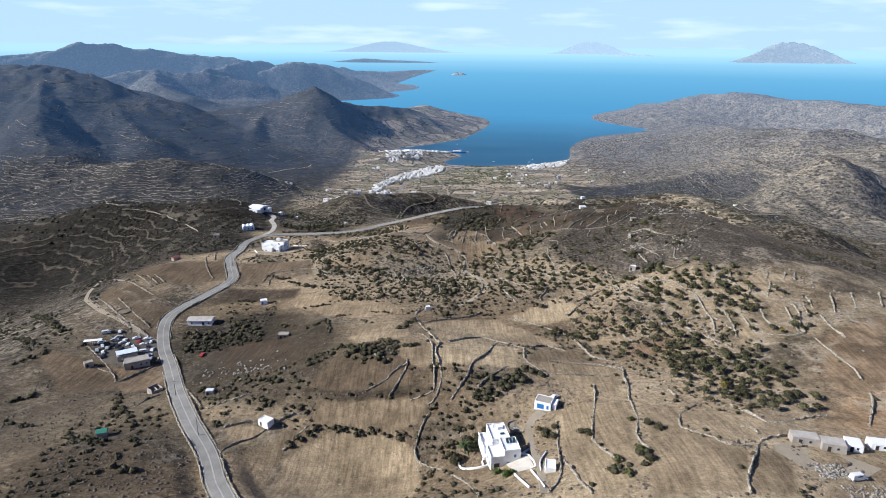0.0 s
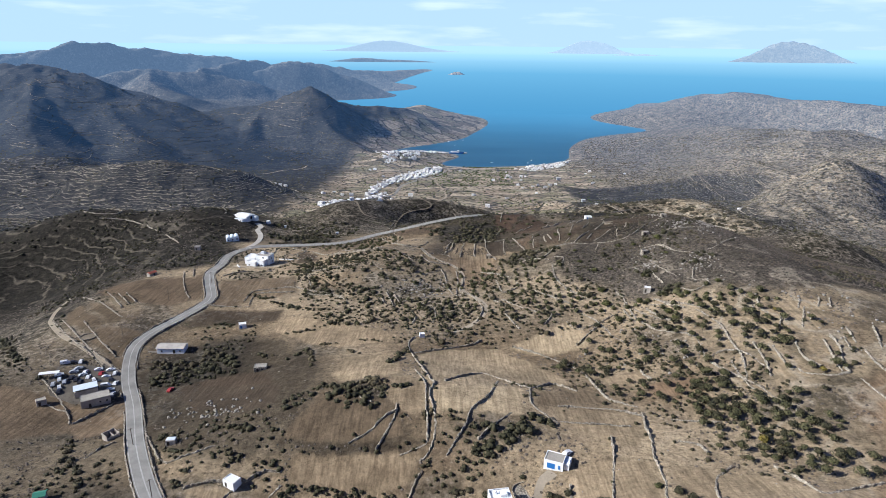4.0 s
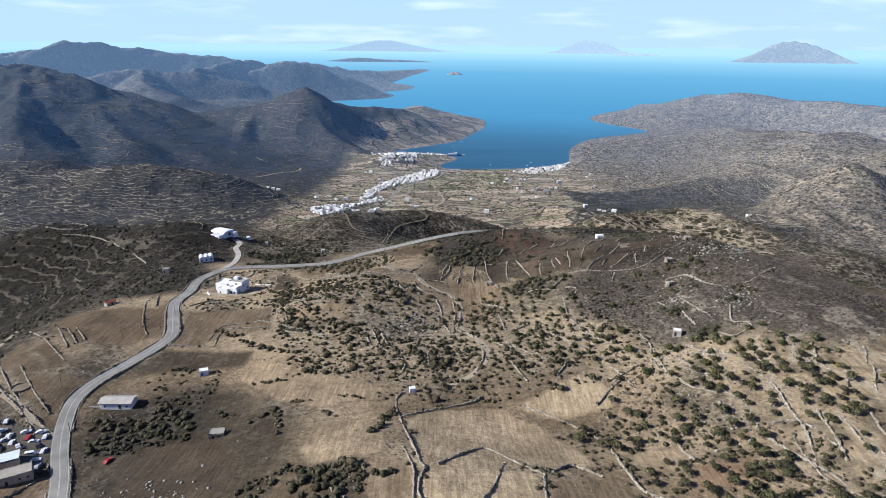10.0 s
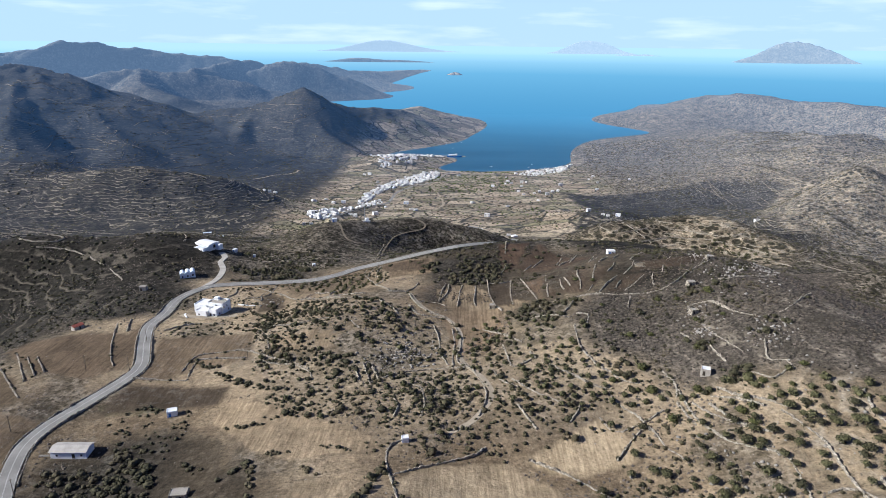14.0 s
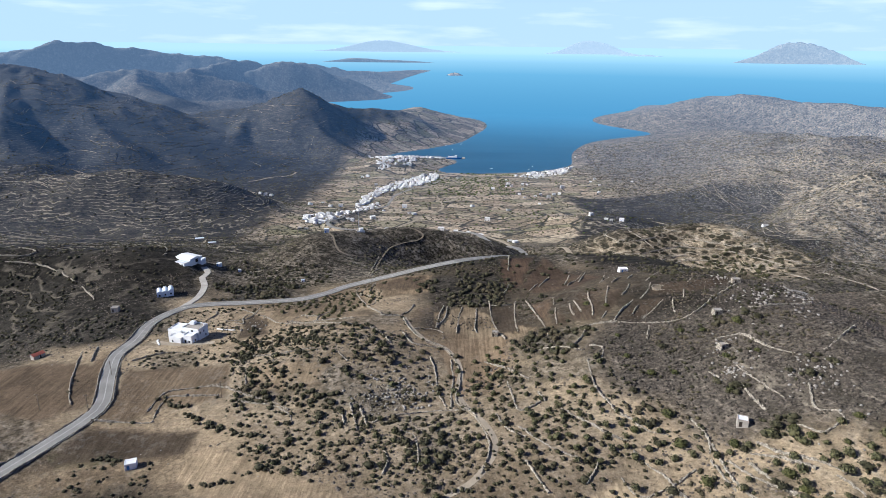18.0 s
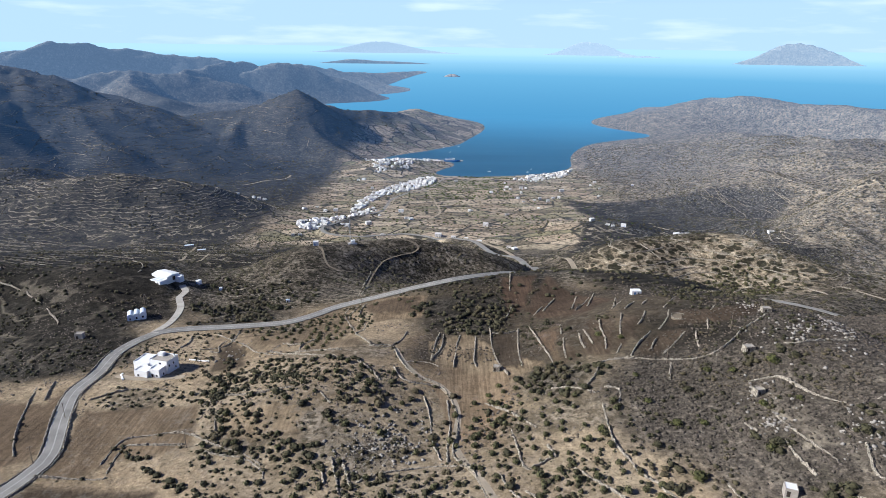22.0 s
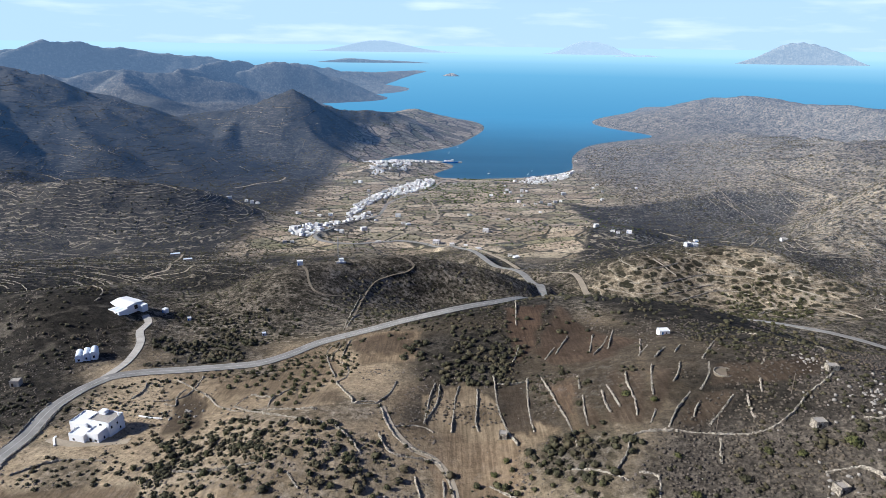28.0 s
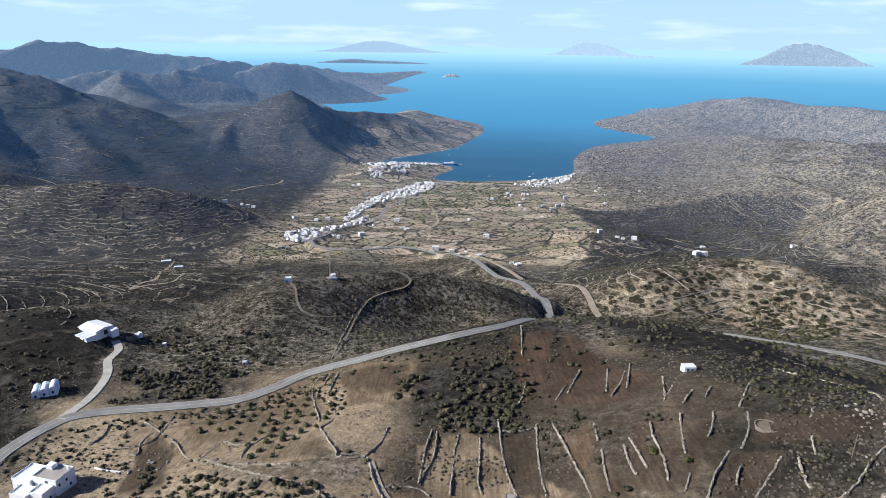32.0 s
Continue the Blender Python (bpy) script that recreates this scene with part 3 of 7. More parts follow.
PLOTS.append((0.55, 0.1, [(64, 279), (83, 281), (81, 272), (70, 266)]))
PLOTS.append((0.5, 0.8, [(83, 268), (102, 271), (101, 264), (92, 256), (80, 258)]))
PLOTS.append((0.55, 0.5, [(-4, 452), (24, 448), (13, 418), (4, 411)]))
PLOTS.append((0.5, 0, [(-6, 492), (15, 504), (50, 456), (38, 449), (-1, 459)]))
PLOTS.append((0.62, 0, [(144, 313), (177, 316), (160, 287), (138, 292)]))
PLOTS.append((0.6, 0, [(135, 279), (140, 263), (130, 258), (126, 270)]))
PLOTS.append((0.62, 0, [(-56, 207), (-41, 218), (-22, 214), (-13, 202), (-12, 172), (-61, 173), (-63, 200)]))
PLOTS.append((0.5, 0.1, [(-55, 227), (-37, 226), (-10, 224), (-14, 215), (-35, 212), (-54, 217)]))
PLOTS.append((0.3, 0, [(-62, 235), (-59, 245), (-52, 259), (-26, 251), (-18, 244), (-16, 231), (-24, 230), (-47, 231)]))
PLOTS.append((0.15, 0, [(-141, 307), (-102, 292), (-73, 281), (-70, 259), (-82, 254), (-103, 269)]))
PLOTS.append((0.55, 0, [(-88, 213), (-73, 214), (-70, 211), (-82, 202)]))
PLOTS.append((0.48, 0, [(-80, 197), (-62, 214), (-53, 210), (-64, 202), (-63, 172), (-66, 172)]))
PLOTS.append((0.55, 0, [(39, 206), (52, 214), (64, 212), (64, 198), (58, 174), (59, 164), (48, 154), (40, 153), (36, 171), (37, 188)]))
PLOTS.append((0.5, 0, [(69, 207), (82, 205), (77, 186), (88, 173), (91, 169), (81, 150), (57, 151), (60, 173), (65, 185)]))
PLOTS.append((0.6, 0, [(80, 197), (89, 203), (103, 193), (113, 189), (110, 182), (90, 178), (80, 189)]))
PLOTS.append((0.6, 0, [(34, 245), (72, 243), (63, 219), (46, 229)]))
PLOTS.append((0.55, 0.6, [(156, 251), (196, 269), (160, 212), (146, 214), (149, 230)]))
PLOTS.append((0.46, 0, [(93, 170), (105, 174), (96, 150), (82, 150)]))
PLOTS.append((0.35, 0.1, [(-224, 301), (-177, 291), (-159, 264), (-182, 255)]))
PLOTS.append((0.4, 0.3, [(-178, 285), (-151, 294), (-136, 267), (-152, 256)]))
PLOTS.append((0.47, 0, [(-95, 435), (-52, 424), (-55, 414), (-84, 415)]))
PLOTS.append((0.55, 0, [(-132, 519), (-102, 528), (-88, 504), (-97, 489), (-116, 494)]))
PLOTS.append((0.55, 0, [(-75, 520), (-48, 530), (-42, 477), (-63, 477)]))
PLOTS.append((0.45, 0.2, [(-46, 584), (-8, 569), (-10, 530), (-40, 530)]))
PLOTS.append((0.5, 0.3, [(4, 459), (33, 456), (25, 425), (8, 411)]))
PLOTS.append((0.36, 0.1, [(55, 495), (61, 497), (56, 468), (57, 440), (52, 444)]))
PLOTS.append((0.39, 0, [(-108, 522), (-94, 530), (-73, 538), (-56, 546), (-49, 532), (-52, 510), (-67, 510), (-79, 502), (-101, 512)]))
PLOTS.append((0.39, 0, [(-62, 495), (-41, 499), (-37, 480), (-67, 482)]))
PLOTS.append((0.21, 0.2, [(-49, 571), (-14, 570), (-12, 537), (-45, 550)]))
PLOTS.append((0.15, 0, [(28, 498), (41, 501), (40, 478), (39, 459), (29, 462)]))
PLOTS.append((0.24, 0.4, [(49, 494), (60, 492), (59, 476), (54, 465), (49, 479)]))
PLOTS.append((0.19, 0.1, [(60, 475), (64, 456), (64, 447), (57, 450)]))
PLOTS.append((0.17, 0.1, [(74, 492), (87, 484), (76, 443), (66, 450), (68, 470)]))
PLOTS.append((0.14, 0.1, [(92, 482), (99, 479), (86, 456), (76, 444)]))
PLOTS.append((0.1, 0.1, [(112, 475), (151, 469), (142, 454), (116, 458), (105, 461)]))
PLOTS.append((0.1, 0.05, [(100, 458), (112, 455), (96, 439), (85, 442)]))
PLOTS.append((0.1, 0.3, [(74, 607), (80, 569), (101, 529), (76, 505), (56, 516), (49, 533)]))
PLOTS.append((0.1, 0.5, [(41, 596), (67, 608), (49, 538), (38, 520)]))
PLOTS.append((0.17, 0, [(-120, 517), (-107, 507), (-97, 476), (-114, 473)]))
ZONES = []
ZONES.append(("grove", [(61, 316), (89, 311), (118, 287), (126, 260), (143, 236), (138, 210), (124, 193), (106, 193), (102, 208), (100, 220), (83, 241), (66, 261), (58, 286)]))
ZONES.append(("grove", [(101, 357), (141, 334), (166, 305), (176, 286), (149, 258), (134, 279), (115, 302), (97, 328)]))
ZONES.append(("scrubwood", [(-109, 474), (-44, 459), (24, 430), (56, 374), (70, 333), (49, 321), (18, 328), (-20, 331), (-70, 356), (-102, 405)]))
ZONES.append(("orchard", [(13, 441), (59, 442), (62, 400), (72, 367), (97, 350), (96, 332), (68, 338), (16, 342), (21, 364), (14, 390), (8, 410)]))
ZONES.append(("scrubwood", [(-78, 468), (-41, 460), (-22, 435), (-40, 413), (-58, 403), (-78, 414), (-94, 409), (-107, 430), (-104, 474)]))
ZONES.append(("scrubwood", [(-47, 376), (17, 372), (14, 342), (-49, 346)]))
ZONES.append(("maquis", [(-19, 557), (47, 560), (38, 502), (-15, 504), (-7, 530)]))
ZONES.append(("maquis", [(-158, 325), (-155, 335), (-114, 342), (-99, 314), (-107, 306), (-141, 306)]))
ZONES.append(("maquis", [(-42, 267), (-21, 274), (-19, 247), (-31, 247), (-55, 264)]))
ZONES.append(("maquis", [(7, 225), (30, 239), (39, 234), (19, 221), (7, 220)]))
ZONES.append(("grove", [(98, 266), (119, 268), (146, 240), (126, 209), (97, 211), (89, 221), (95, 243)]))
ZONES.append(("scrubwood", [(-183, 645), (-111, 643), (-72, 594), (-102, 570), (-158, 606)]))
ZONES.append(("grove", [(123, 333), (146, 326), (152, 303), (164, 293), (128, 237), (89, 242), (103, 264), (107, 290)]))
ZONES.append(("grove", [(88, 353), (107, 348), (118, 318), (101, 278), (84, 279), (79, 310)]))
ZONES.append(("grove", [(46, 305), (62, 306), (91, 305), (84, 283), (62, 279), (52, 290)]))
ZONES.append(("grove", [(262, 817), (332, 793), (342, 766), (216, 631), (254, 772)]))
ZONES.append(("maquis", [(-170, 590), (-104, 596), (-103, 557), (-149, 544)]))
ZONES.append(("orchard", [(-89, 556), (-58, 555), (-40, 517), (-47, 485), (-113, 533), (-104, 544)]))
ZONES.append(("phrygana", [(70, 435), (183, 408), (143, 347), (116, 350), (99, 352), (86, 368), (76, 383), (63, 392)]))
ZONES.append(("phrygana", [(82, 448), (272, 587), (258, 360), (238, 330), (153, 328), (124, 347), (91, 372), (75, 405)]))
ZONES.append(("maquis", [(35, 450), (51, 450), (63, 451), (74, 443), (68, 430), (61, 421), (51, 421), (41, 430), (37, 423), (28, 424)]))
ZONES.append(("phrygana", [(-3, 496), (26, 497), (27, 463), (-3, 462)]))
# left shelf: its cloud shade put into the ground as near-black zones
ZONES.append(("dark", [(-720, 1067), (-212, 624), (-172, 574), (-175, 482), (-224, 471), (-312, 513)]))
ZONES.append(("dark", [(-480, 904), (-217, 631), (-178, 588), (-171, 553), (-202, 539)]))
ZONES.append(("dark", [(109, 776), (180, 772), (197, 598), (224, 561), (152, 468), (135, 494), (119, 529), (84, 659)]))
# brown fields, darkened further by painted cloud shade
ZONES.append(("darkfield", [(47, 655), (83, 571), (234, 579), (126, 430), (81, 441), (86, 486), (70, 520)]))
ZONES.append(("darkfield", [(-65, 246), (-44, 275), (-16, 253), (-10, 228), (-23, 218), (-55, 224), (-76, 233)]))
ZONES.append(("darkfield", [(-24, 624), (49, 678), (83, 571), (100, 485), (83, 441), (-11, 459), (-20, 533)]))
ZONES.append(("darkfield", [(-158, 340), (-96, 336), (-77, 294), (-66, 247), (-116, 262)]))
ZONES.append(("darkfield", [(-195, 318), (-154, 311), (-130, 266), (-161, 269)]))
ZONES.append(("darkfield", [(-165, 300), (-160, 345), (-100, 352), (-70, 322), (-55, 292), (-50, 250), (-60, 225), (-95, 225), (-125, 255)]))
# left hollow and slope edge: shade again painted as dark ground
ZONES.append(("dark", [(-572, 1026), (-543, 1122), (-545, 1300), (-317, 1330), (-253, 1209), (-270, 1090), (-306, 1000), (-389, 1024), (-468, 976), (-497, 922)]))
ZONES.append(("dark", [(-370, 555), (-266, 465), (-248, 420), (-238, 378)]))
ZONES.append(("red", [(5, 450), (28, 451), (20, 417), (12, 399), (9, 414)]))
ZONES.append(("red", [(87, 267), (104, 266), (98, 256), (83, 254)]))
ZONES.append(("red", [(158, 251), (184, 249), (144, 187), (132, 194), (142, 218)]))
ZONES.append(("rock", [(-45, 413), (-5, 415), (2, 392), (-18, 385), (-38, 375), (-46, 390)]))
ZONES.append(("green", [(-147, 373), (-134, 376), (-130, 370), (-139, 365)]))

def inside(poly, x, y, soft=5.0):
    """How far inside an outline, 0 to 1, with an uneven edge."""
    x = x + soft * wobble(x, y, 14, 21)
    y = y + soft * wobble(x, y, 14, 22)
    hit = np.zeros(x.shape, bool)
    for (ax, ay), (bx, by) in zip(poly, poly[1:] + poly[:1]):
        cross = (ay > y) != (by > y)
        with np.errstate(divide="ignore", invalid="ignore"):
            hit ^= cross & (x < (bx - ax) * (y - ay) / (by - ay if by != ay else 1e-9) + ax)
    return hit.astype(float)


def zone(kinds, x, y, soft=5.0):
    out = np.zeros(x.shape)
    for kind, poly in ZONES:
        if kind in kinds:
            p = np.array(poly)
            near = (x > p[:, 0].min() - 40) & (x < p[:, 0].max() + 40) & (y > p[:, 1].min() - 40) & (y < p[:, 1].max() + 40)
            if near.any():
                got = sum(inside(poly, x[near] + a, y[near] + b, soft + 5) for a, b in ((0, 0), (5, 4), (-5, 4), (4, -6), (-4, -5), (9, 0), (-9, 1))) / 7
                out[near] = np.maximum(out[near], got)
    return out


# right valley slope whose cloud shade is painted as near-black ground
SHADED_SLOPE = [(317, 1918), (405, 1838), (621, 1873), (763, 1898), (857, 1822), (907, 1760), (769, 1597), (637, 1344), (603, 1176), (629, 1112), (560, 1050), (450, 900), (388, 830), (340, 870), (298, 900), (249, 893), (205, 860), (150, 870), (187, 1155), (269, 1365), (349, 1607)]
LIGHT_HILL = [(124, 821), (174, 833), (236, 859), (298, 875), (340, 846), (373, 808), (388, 782), (318, 681), (280, 728), (234, 778), (166, 798)]


def blurred(poly, x, y, soft):
    near = (x > -200) & (x < 1000) & (y > 600) & (y < 2000)
    out = np.zeros(x.shape)
    out[near] = sum(inside(poly, x[near] + a * soft * 0.5, y[near] + b * soft * 0.5, soft) for a, b in ((0, 0), (1, 0), (-1, 0), (0, 1), (0, -1))) / 5
    return out


def land_cover(x, y, z):
    """Red: tilled fields. Green: terraced slopes. Blue: strength of the painted distance haze. Alpha: bare rock."""
    c = np.zeros((*x.shape, 4))
    r = np.hypot(x, y - 150)
    wild = np.maximum(np.maximum(zone(("grove", "orchard"), x, y) * 0.1, zone(("scrubwood",), x, y) * 0.4), zone(("maquis", "phrygana", "dark", "rock"), x, y))
    patches = step_in(wobble(x, y, 34, 7) + 0.6 * wobble(x, y, 15, 8), -0.75, -0.35)
    c[..., 0] = step_in(x, -250, -200) * step_in(x, 260, 200) * step_in(y, 600, 560) * (1 - wild) * (0.35 + 0.65 * patches)
    c[..., 0] *= 1 - 0.55 * step_in(x, -150, -190) * step_in(y, 420, 370)
    c[..., 1] = step_in(r, 560, 700) * (0.25 + 0.75 * step_in(wobble(x, y, 260, 11), -0.3, 0.3)) * (1 - 0.7 * step_in(x, 250, 600))
    c[..., 1] = np.maximum(c[..., 1], 0.3 * step_in(x, -300, -420) * step_in(y, 800, 950) * step_in(y, 1900, 1600))
    c[..., 1] = np.maximum(c[..., 1] * (1 - 0.6 * step_in(x, -150, -350)), 0.8 * step_in(x, 95, 125) * step_in(x, 270, 225) * step_in(y, 175, 200) * step_in(y, 420, 380))
    c[..., 1] = np.maximum(c[..., 1], step_in(y, 900, 1100) * step_in(y, 1950, 1750) * step_in(x, -250, -350))
    c[..., 1] = np.maximum(c[..., 1], 0.35 * step_in(y, 430, 520) * step_in(y, 800, 700) * step_in(x, -185, -225))
    # painted haze starts at 750 m and thickens out to the islands
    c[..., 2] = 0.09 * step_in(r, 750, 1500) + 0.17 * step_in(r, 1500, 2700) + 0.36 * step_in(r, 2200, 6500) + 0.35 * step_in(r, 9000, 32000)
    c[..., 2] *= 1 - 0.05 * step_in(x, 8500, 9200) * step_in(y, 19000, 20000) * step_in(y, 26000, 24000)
    c[..., 3] = np.maximum(zone(("rock",), x, y, 12) * 0.7, 0.75 * step_in(wobble(x, y, 70, 9), 0.25, 0.8) * (0.2 + 0.8 * step_in(y, 600, 800)))
    c[..., 3] = c[..., 3] * (1 - 0.85 * step_in(x, -200, -350))
    c[..., 3] = np.maximum(c[..., 3], 0.9 * step_in(x, 400, 700) * step_in(y, 800, 1100))
    return c


def land_soil(x, y, z):
    """Red: reddish earth. Green: dense scrub and painted cloud shade, both dark. Blue: grey phrygana. Alpha: fresh
    green.
    """
    c = np.zeros((*x.shape, 4))
    c[..., 0] = zone(("red",), x, y)
    # shade over the valley, left slopes and yard side is painted dark here
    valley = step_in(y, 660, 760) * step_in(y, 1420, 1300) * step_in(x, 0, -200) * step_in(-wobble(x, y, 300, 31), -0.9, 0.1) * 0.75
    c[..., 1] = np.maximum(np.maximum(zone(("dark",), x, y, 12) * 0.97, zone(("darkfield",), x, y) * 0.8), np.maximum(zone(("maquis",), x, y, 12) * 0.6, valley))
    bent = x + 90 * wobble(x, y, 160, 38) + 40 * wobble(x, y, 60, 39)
    cloud_shade = np.maximum(step_in(bent, -180, -330), step_in(bent, 120, -20) * step_in(y, 2450, 2700)) * step_in(y, 330, 520) * step_in(y, 4200, 3300) * (1.0 + 0.15 * wobble(x, y, 240, 33) + 0.15 * wobble(x, y, 90, 34))
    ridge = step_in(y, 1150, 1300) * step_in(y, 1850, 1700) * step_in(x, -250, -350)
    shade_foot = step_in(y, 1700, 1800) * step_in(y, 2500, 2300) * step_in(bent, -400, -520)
    cloud_shade = np.clip(cloud_shade * (1 - 0.22 * ridge) * (1 - 0.25 * step_in(y, 2350, 2600)) + 0.3 * shade_foot, 0, 1)
    east = blurred(SHADED_SLOPE, x, y, 16) * 0.9
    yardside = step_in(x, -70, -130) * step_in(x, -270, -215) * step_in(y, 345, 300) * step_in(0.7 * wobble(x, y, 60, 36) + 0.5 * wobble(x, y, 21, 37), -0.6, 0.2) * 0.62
    c[..., 1] = np.maximum(c[..., 1], np.clip(np.maximum(np.maximum(cloud_shade, east), yardside), 0, 1))
    c[..., 2] = zone(("phrygana",), x, y)
    c[..., 3] = zone(("green",), x, y, 2)
    return c


def land_plots(x, y, z):
    """Red: how pale the earth of a walled plot is. Green: how red. Alpha: inside a plot."""
    c = np.zeros((*x.shape, 4))
    for tone, red, poly in PLOTS:
        p = np.array(poly)
        near = (x > p[:, 0].min() - 8) & (x < p[:, 0].max() + 8) & (y > p[:, 1].min() - 8) & (y < p[:, 1].max() + 8)
        if near.any():
            hit = sum(inside(poly, x[near] + a, y[near] + b, 1.6) for a, b in ((0, 0), (1.1, 0.5), (-1.1, 0.6), (0.5, -1.2), (-0.5, -1.1))) / 5
            old = c[near]
            c[near] = np.where(hit[:, None] > 0, np.stack([hit * 0 + tone, hit * 0 + red, hit * 0, np.maximum(hit, old[:, 3] * (hit < 0.5))], -1), old)
    return c


def land_slopes(x, y, z):
    """Red: pale stony hillsides. Green: small fields on the valley floor. Blue: broken far slopes."""
    c = np.zeros((*x.shape, 4))
    right = step_in(x + 0.25 * y, 650, 850) * step_in(y, 850, 1150)
    light_hill = blurred(LIGHT_HILL, x, y, 7)
    # pale rubble is held back where the right valley's shade is painted
    east = blurred(SHADED_SLOPE, x, y, 16)
    sunny = step_in(x, -200, -420) * step_in(y, 950, 1150) * step_in(wobble(x, y, 190, 46) + 0.5 * wobble(x, y, 80, 47), 0.25, 0.75) * 0.0
    right = right * (0.78 + 0.22 * step_in(wobble(x, y, 170, 48) + 0.6 * wobble(x, y, 70, 49), -0.5, 0.4))
    c[..., 0] = np.maximum(np.maximum(right, light_hill) * (1 - 0.95 * east), sunny)
    c[..., 2] = 0.95 * step_in(np.hypot(x, y), 620, 950)
    c[..., 1] = step_in(x, -420, -330) * step_in(x, 560, 420) * step_in(y, 1200, 1330) * step_in(z, 120, 85) * (1 - east)
    c[..., 2] *= 1 - 0.85 * c[..., 1]
    return c

gx, gy = fan_grid(60, 0.0072, 60000, 1.4, 0.15, 4.0)
gz = land_height(gx, gy)
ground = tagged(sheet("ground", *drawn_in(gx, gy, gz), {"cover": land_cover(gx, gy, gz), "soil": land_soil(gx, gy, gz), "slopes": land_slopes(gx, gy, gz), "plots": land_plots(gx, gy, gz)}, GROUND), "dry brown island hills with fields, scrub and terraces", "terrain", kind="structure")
sx, sy = fan_grid(900, 0.03, 600000, 30, 0.4, 4.0)
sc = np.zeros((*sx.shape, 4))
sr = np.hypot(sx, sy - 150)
# blue: how far along the painted haze ramp, red: how much the water glows
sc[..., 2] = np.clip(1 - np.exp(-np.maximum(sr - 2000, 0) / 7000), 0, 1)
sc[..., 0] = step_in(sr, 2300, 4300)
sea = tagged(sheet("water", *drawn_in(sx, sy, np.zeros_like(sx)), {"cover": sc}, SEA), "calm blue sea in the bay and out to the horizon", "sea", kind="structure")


def height(x, y):
    return float(land_height(np.array([x]), np.array([y]))[0])


# ---- roads ----
def ribbon(name, points, half, material, lift, start=0.0, stop=1e9, side=0.0, step=4.0, thick=0.25):
    """A strip along a line on the ground, with edges."""
    path = smooth_path(points, step)
    d = np.gradient(path, axis=0)
    d /= np.maximum(np.hypot(d[:, 0], d[:, 1]), 1e-6)[:, None]
    nrm = np.stack([-d[:, 1], d[:, 0]], -1)
    run = np.concatenate([[0], np.cumsum(np.hypot(*np.diff(path, axis=0).T))])
    keep = (run >= start) & (run <= stop)
    path, nrm = path[keep] + nrm[keep] * side, nrm[keep]
    zc = land_height(path[:, 0], path[:, 1]) + lift
    v, f = [], []
    for (x, y), (nx, ny), z in zip(path, nrm, zc):
        for s, down in ((-half, thick), (-half, 0), (half, 0), (half, thick)):
            v.append((x + nx * s, y + ny * s, z - down))
    for k in range(len(path) - 1):
        for c in range(3):
            a = k * 4 + c
            f.append((a, a + 1, a + 5, a + 4))
    me = bpy.data.meshes.new(name)
    me.from_pydata(v, [], f)
    me.validate()
    me.materials.append(material)
    bm = bmesh.new()
    bm.from_mesh(me)
    bmesh.ops.recalc_face_normals(bm, faces=bm.faces)
    bm.to_mesh(me)
    bm.free()
    return new(name, me)


road = tagged(ribbon("road", ROAD, 3.3, ASPHALT, 0.35, thick=0.6), "grey two-lane asphalt road winding over the plateau", "road", kind="structure")
valley_road = tagged(ribbon("valley_road", VALLEY_ROAD, 4.0, ASPHALT, 0.5, step=8, thick=0.9), "pale asphalt road down to the harbour", "road", kind="structure")
side_road = tagged(ribbon("side_road", SIDE_ROAD, 2.4, ASPHALT, 0.35, thick=0.6), "narrow asphalt road across the dark slope", "road", kind="structure")
lower_road = tagged(ribbon("lower_road", LOWER_ROAD, 3.0, DIRT, 0.5, step=8, thick=0.9), "pale service road beside the valley road", "road", kind="structure")
warehouse_road = tagged(ribbon("warehouse_road", WAREHOUSE_ROAD, 2.2, CONCRETE, 0.35, thick=0.6), "concrete lane up to the warehouse", "road", kind="structure")
for side in (-0.12, 0.12, -2.9, 2.9):
    line = tagged(ribbon("road_line", ROAD, 0.06, ROAD_LINE, 0.36, side=side, thick=0.005), "faded white road line", "road marking", "road lines", "structure")

# ---- helpers for things ----
def mesh_of(name, verts, faces, material, smooth=False):
    me = bpy.data.meshes.new(name)
    me.from_pydata([tuple(v) for v in verts], [], faces)
    me.materials.append(material)
    if smooth:
        me.polygons.foreach_set("use_smooth", np.ones(len(me.polygons), bool))
    me.update()
    return me


def under(name, me, parent, label=""):
    """A mesh as a part of a thing, or of a part."""
    ob = new(name, me)
    ob.parent = parent
    return tagged(ob, label)


def part(name, bm, material, parent, label=""):
    me = bpy.data.meshes.new(name)
    bm.to_mesh(me)
    bm.free()
    me.materials.append(material)
    return under(name, me, parent, label)


def thing(name, place, turn=0.0, label="", category="", group=""):
    ob = new(name)
    ob.matrix_basis = pose(*place, 0, 0, turn)
    return tagged(ob, label, category, group)


def box(size, at=(0, 0, 0), bevel=0.0, turn=0.0):
    """A box that stands on its place; at is the middle of its foot."""
    bm = bmesh.new()
    bmesh.ops.create_cube(bm, size=1.0)
    bmesh.ops.scale(bm, vec=size, verts=bm.verts)
    if bevel:
        bmesh.ops.bevel(bm, geom=list(bm.edges), offset=bevel, segments=2, affect="EDGES", profile=0.5)
    bmesh.ops.rotate(bm, verts=bm.verts, cent=(0, 0, 0), matrix=Matrix.Rotation(radians(turn), 3, "Z"))
    bmesh.ops.translate(bm, vec=(at[0], at[1], at[2] + size[2] / 2), verts=bm.verts)
    return bm


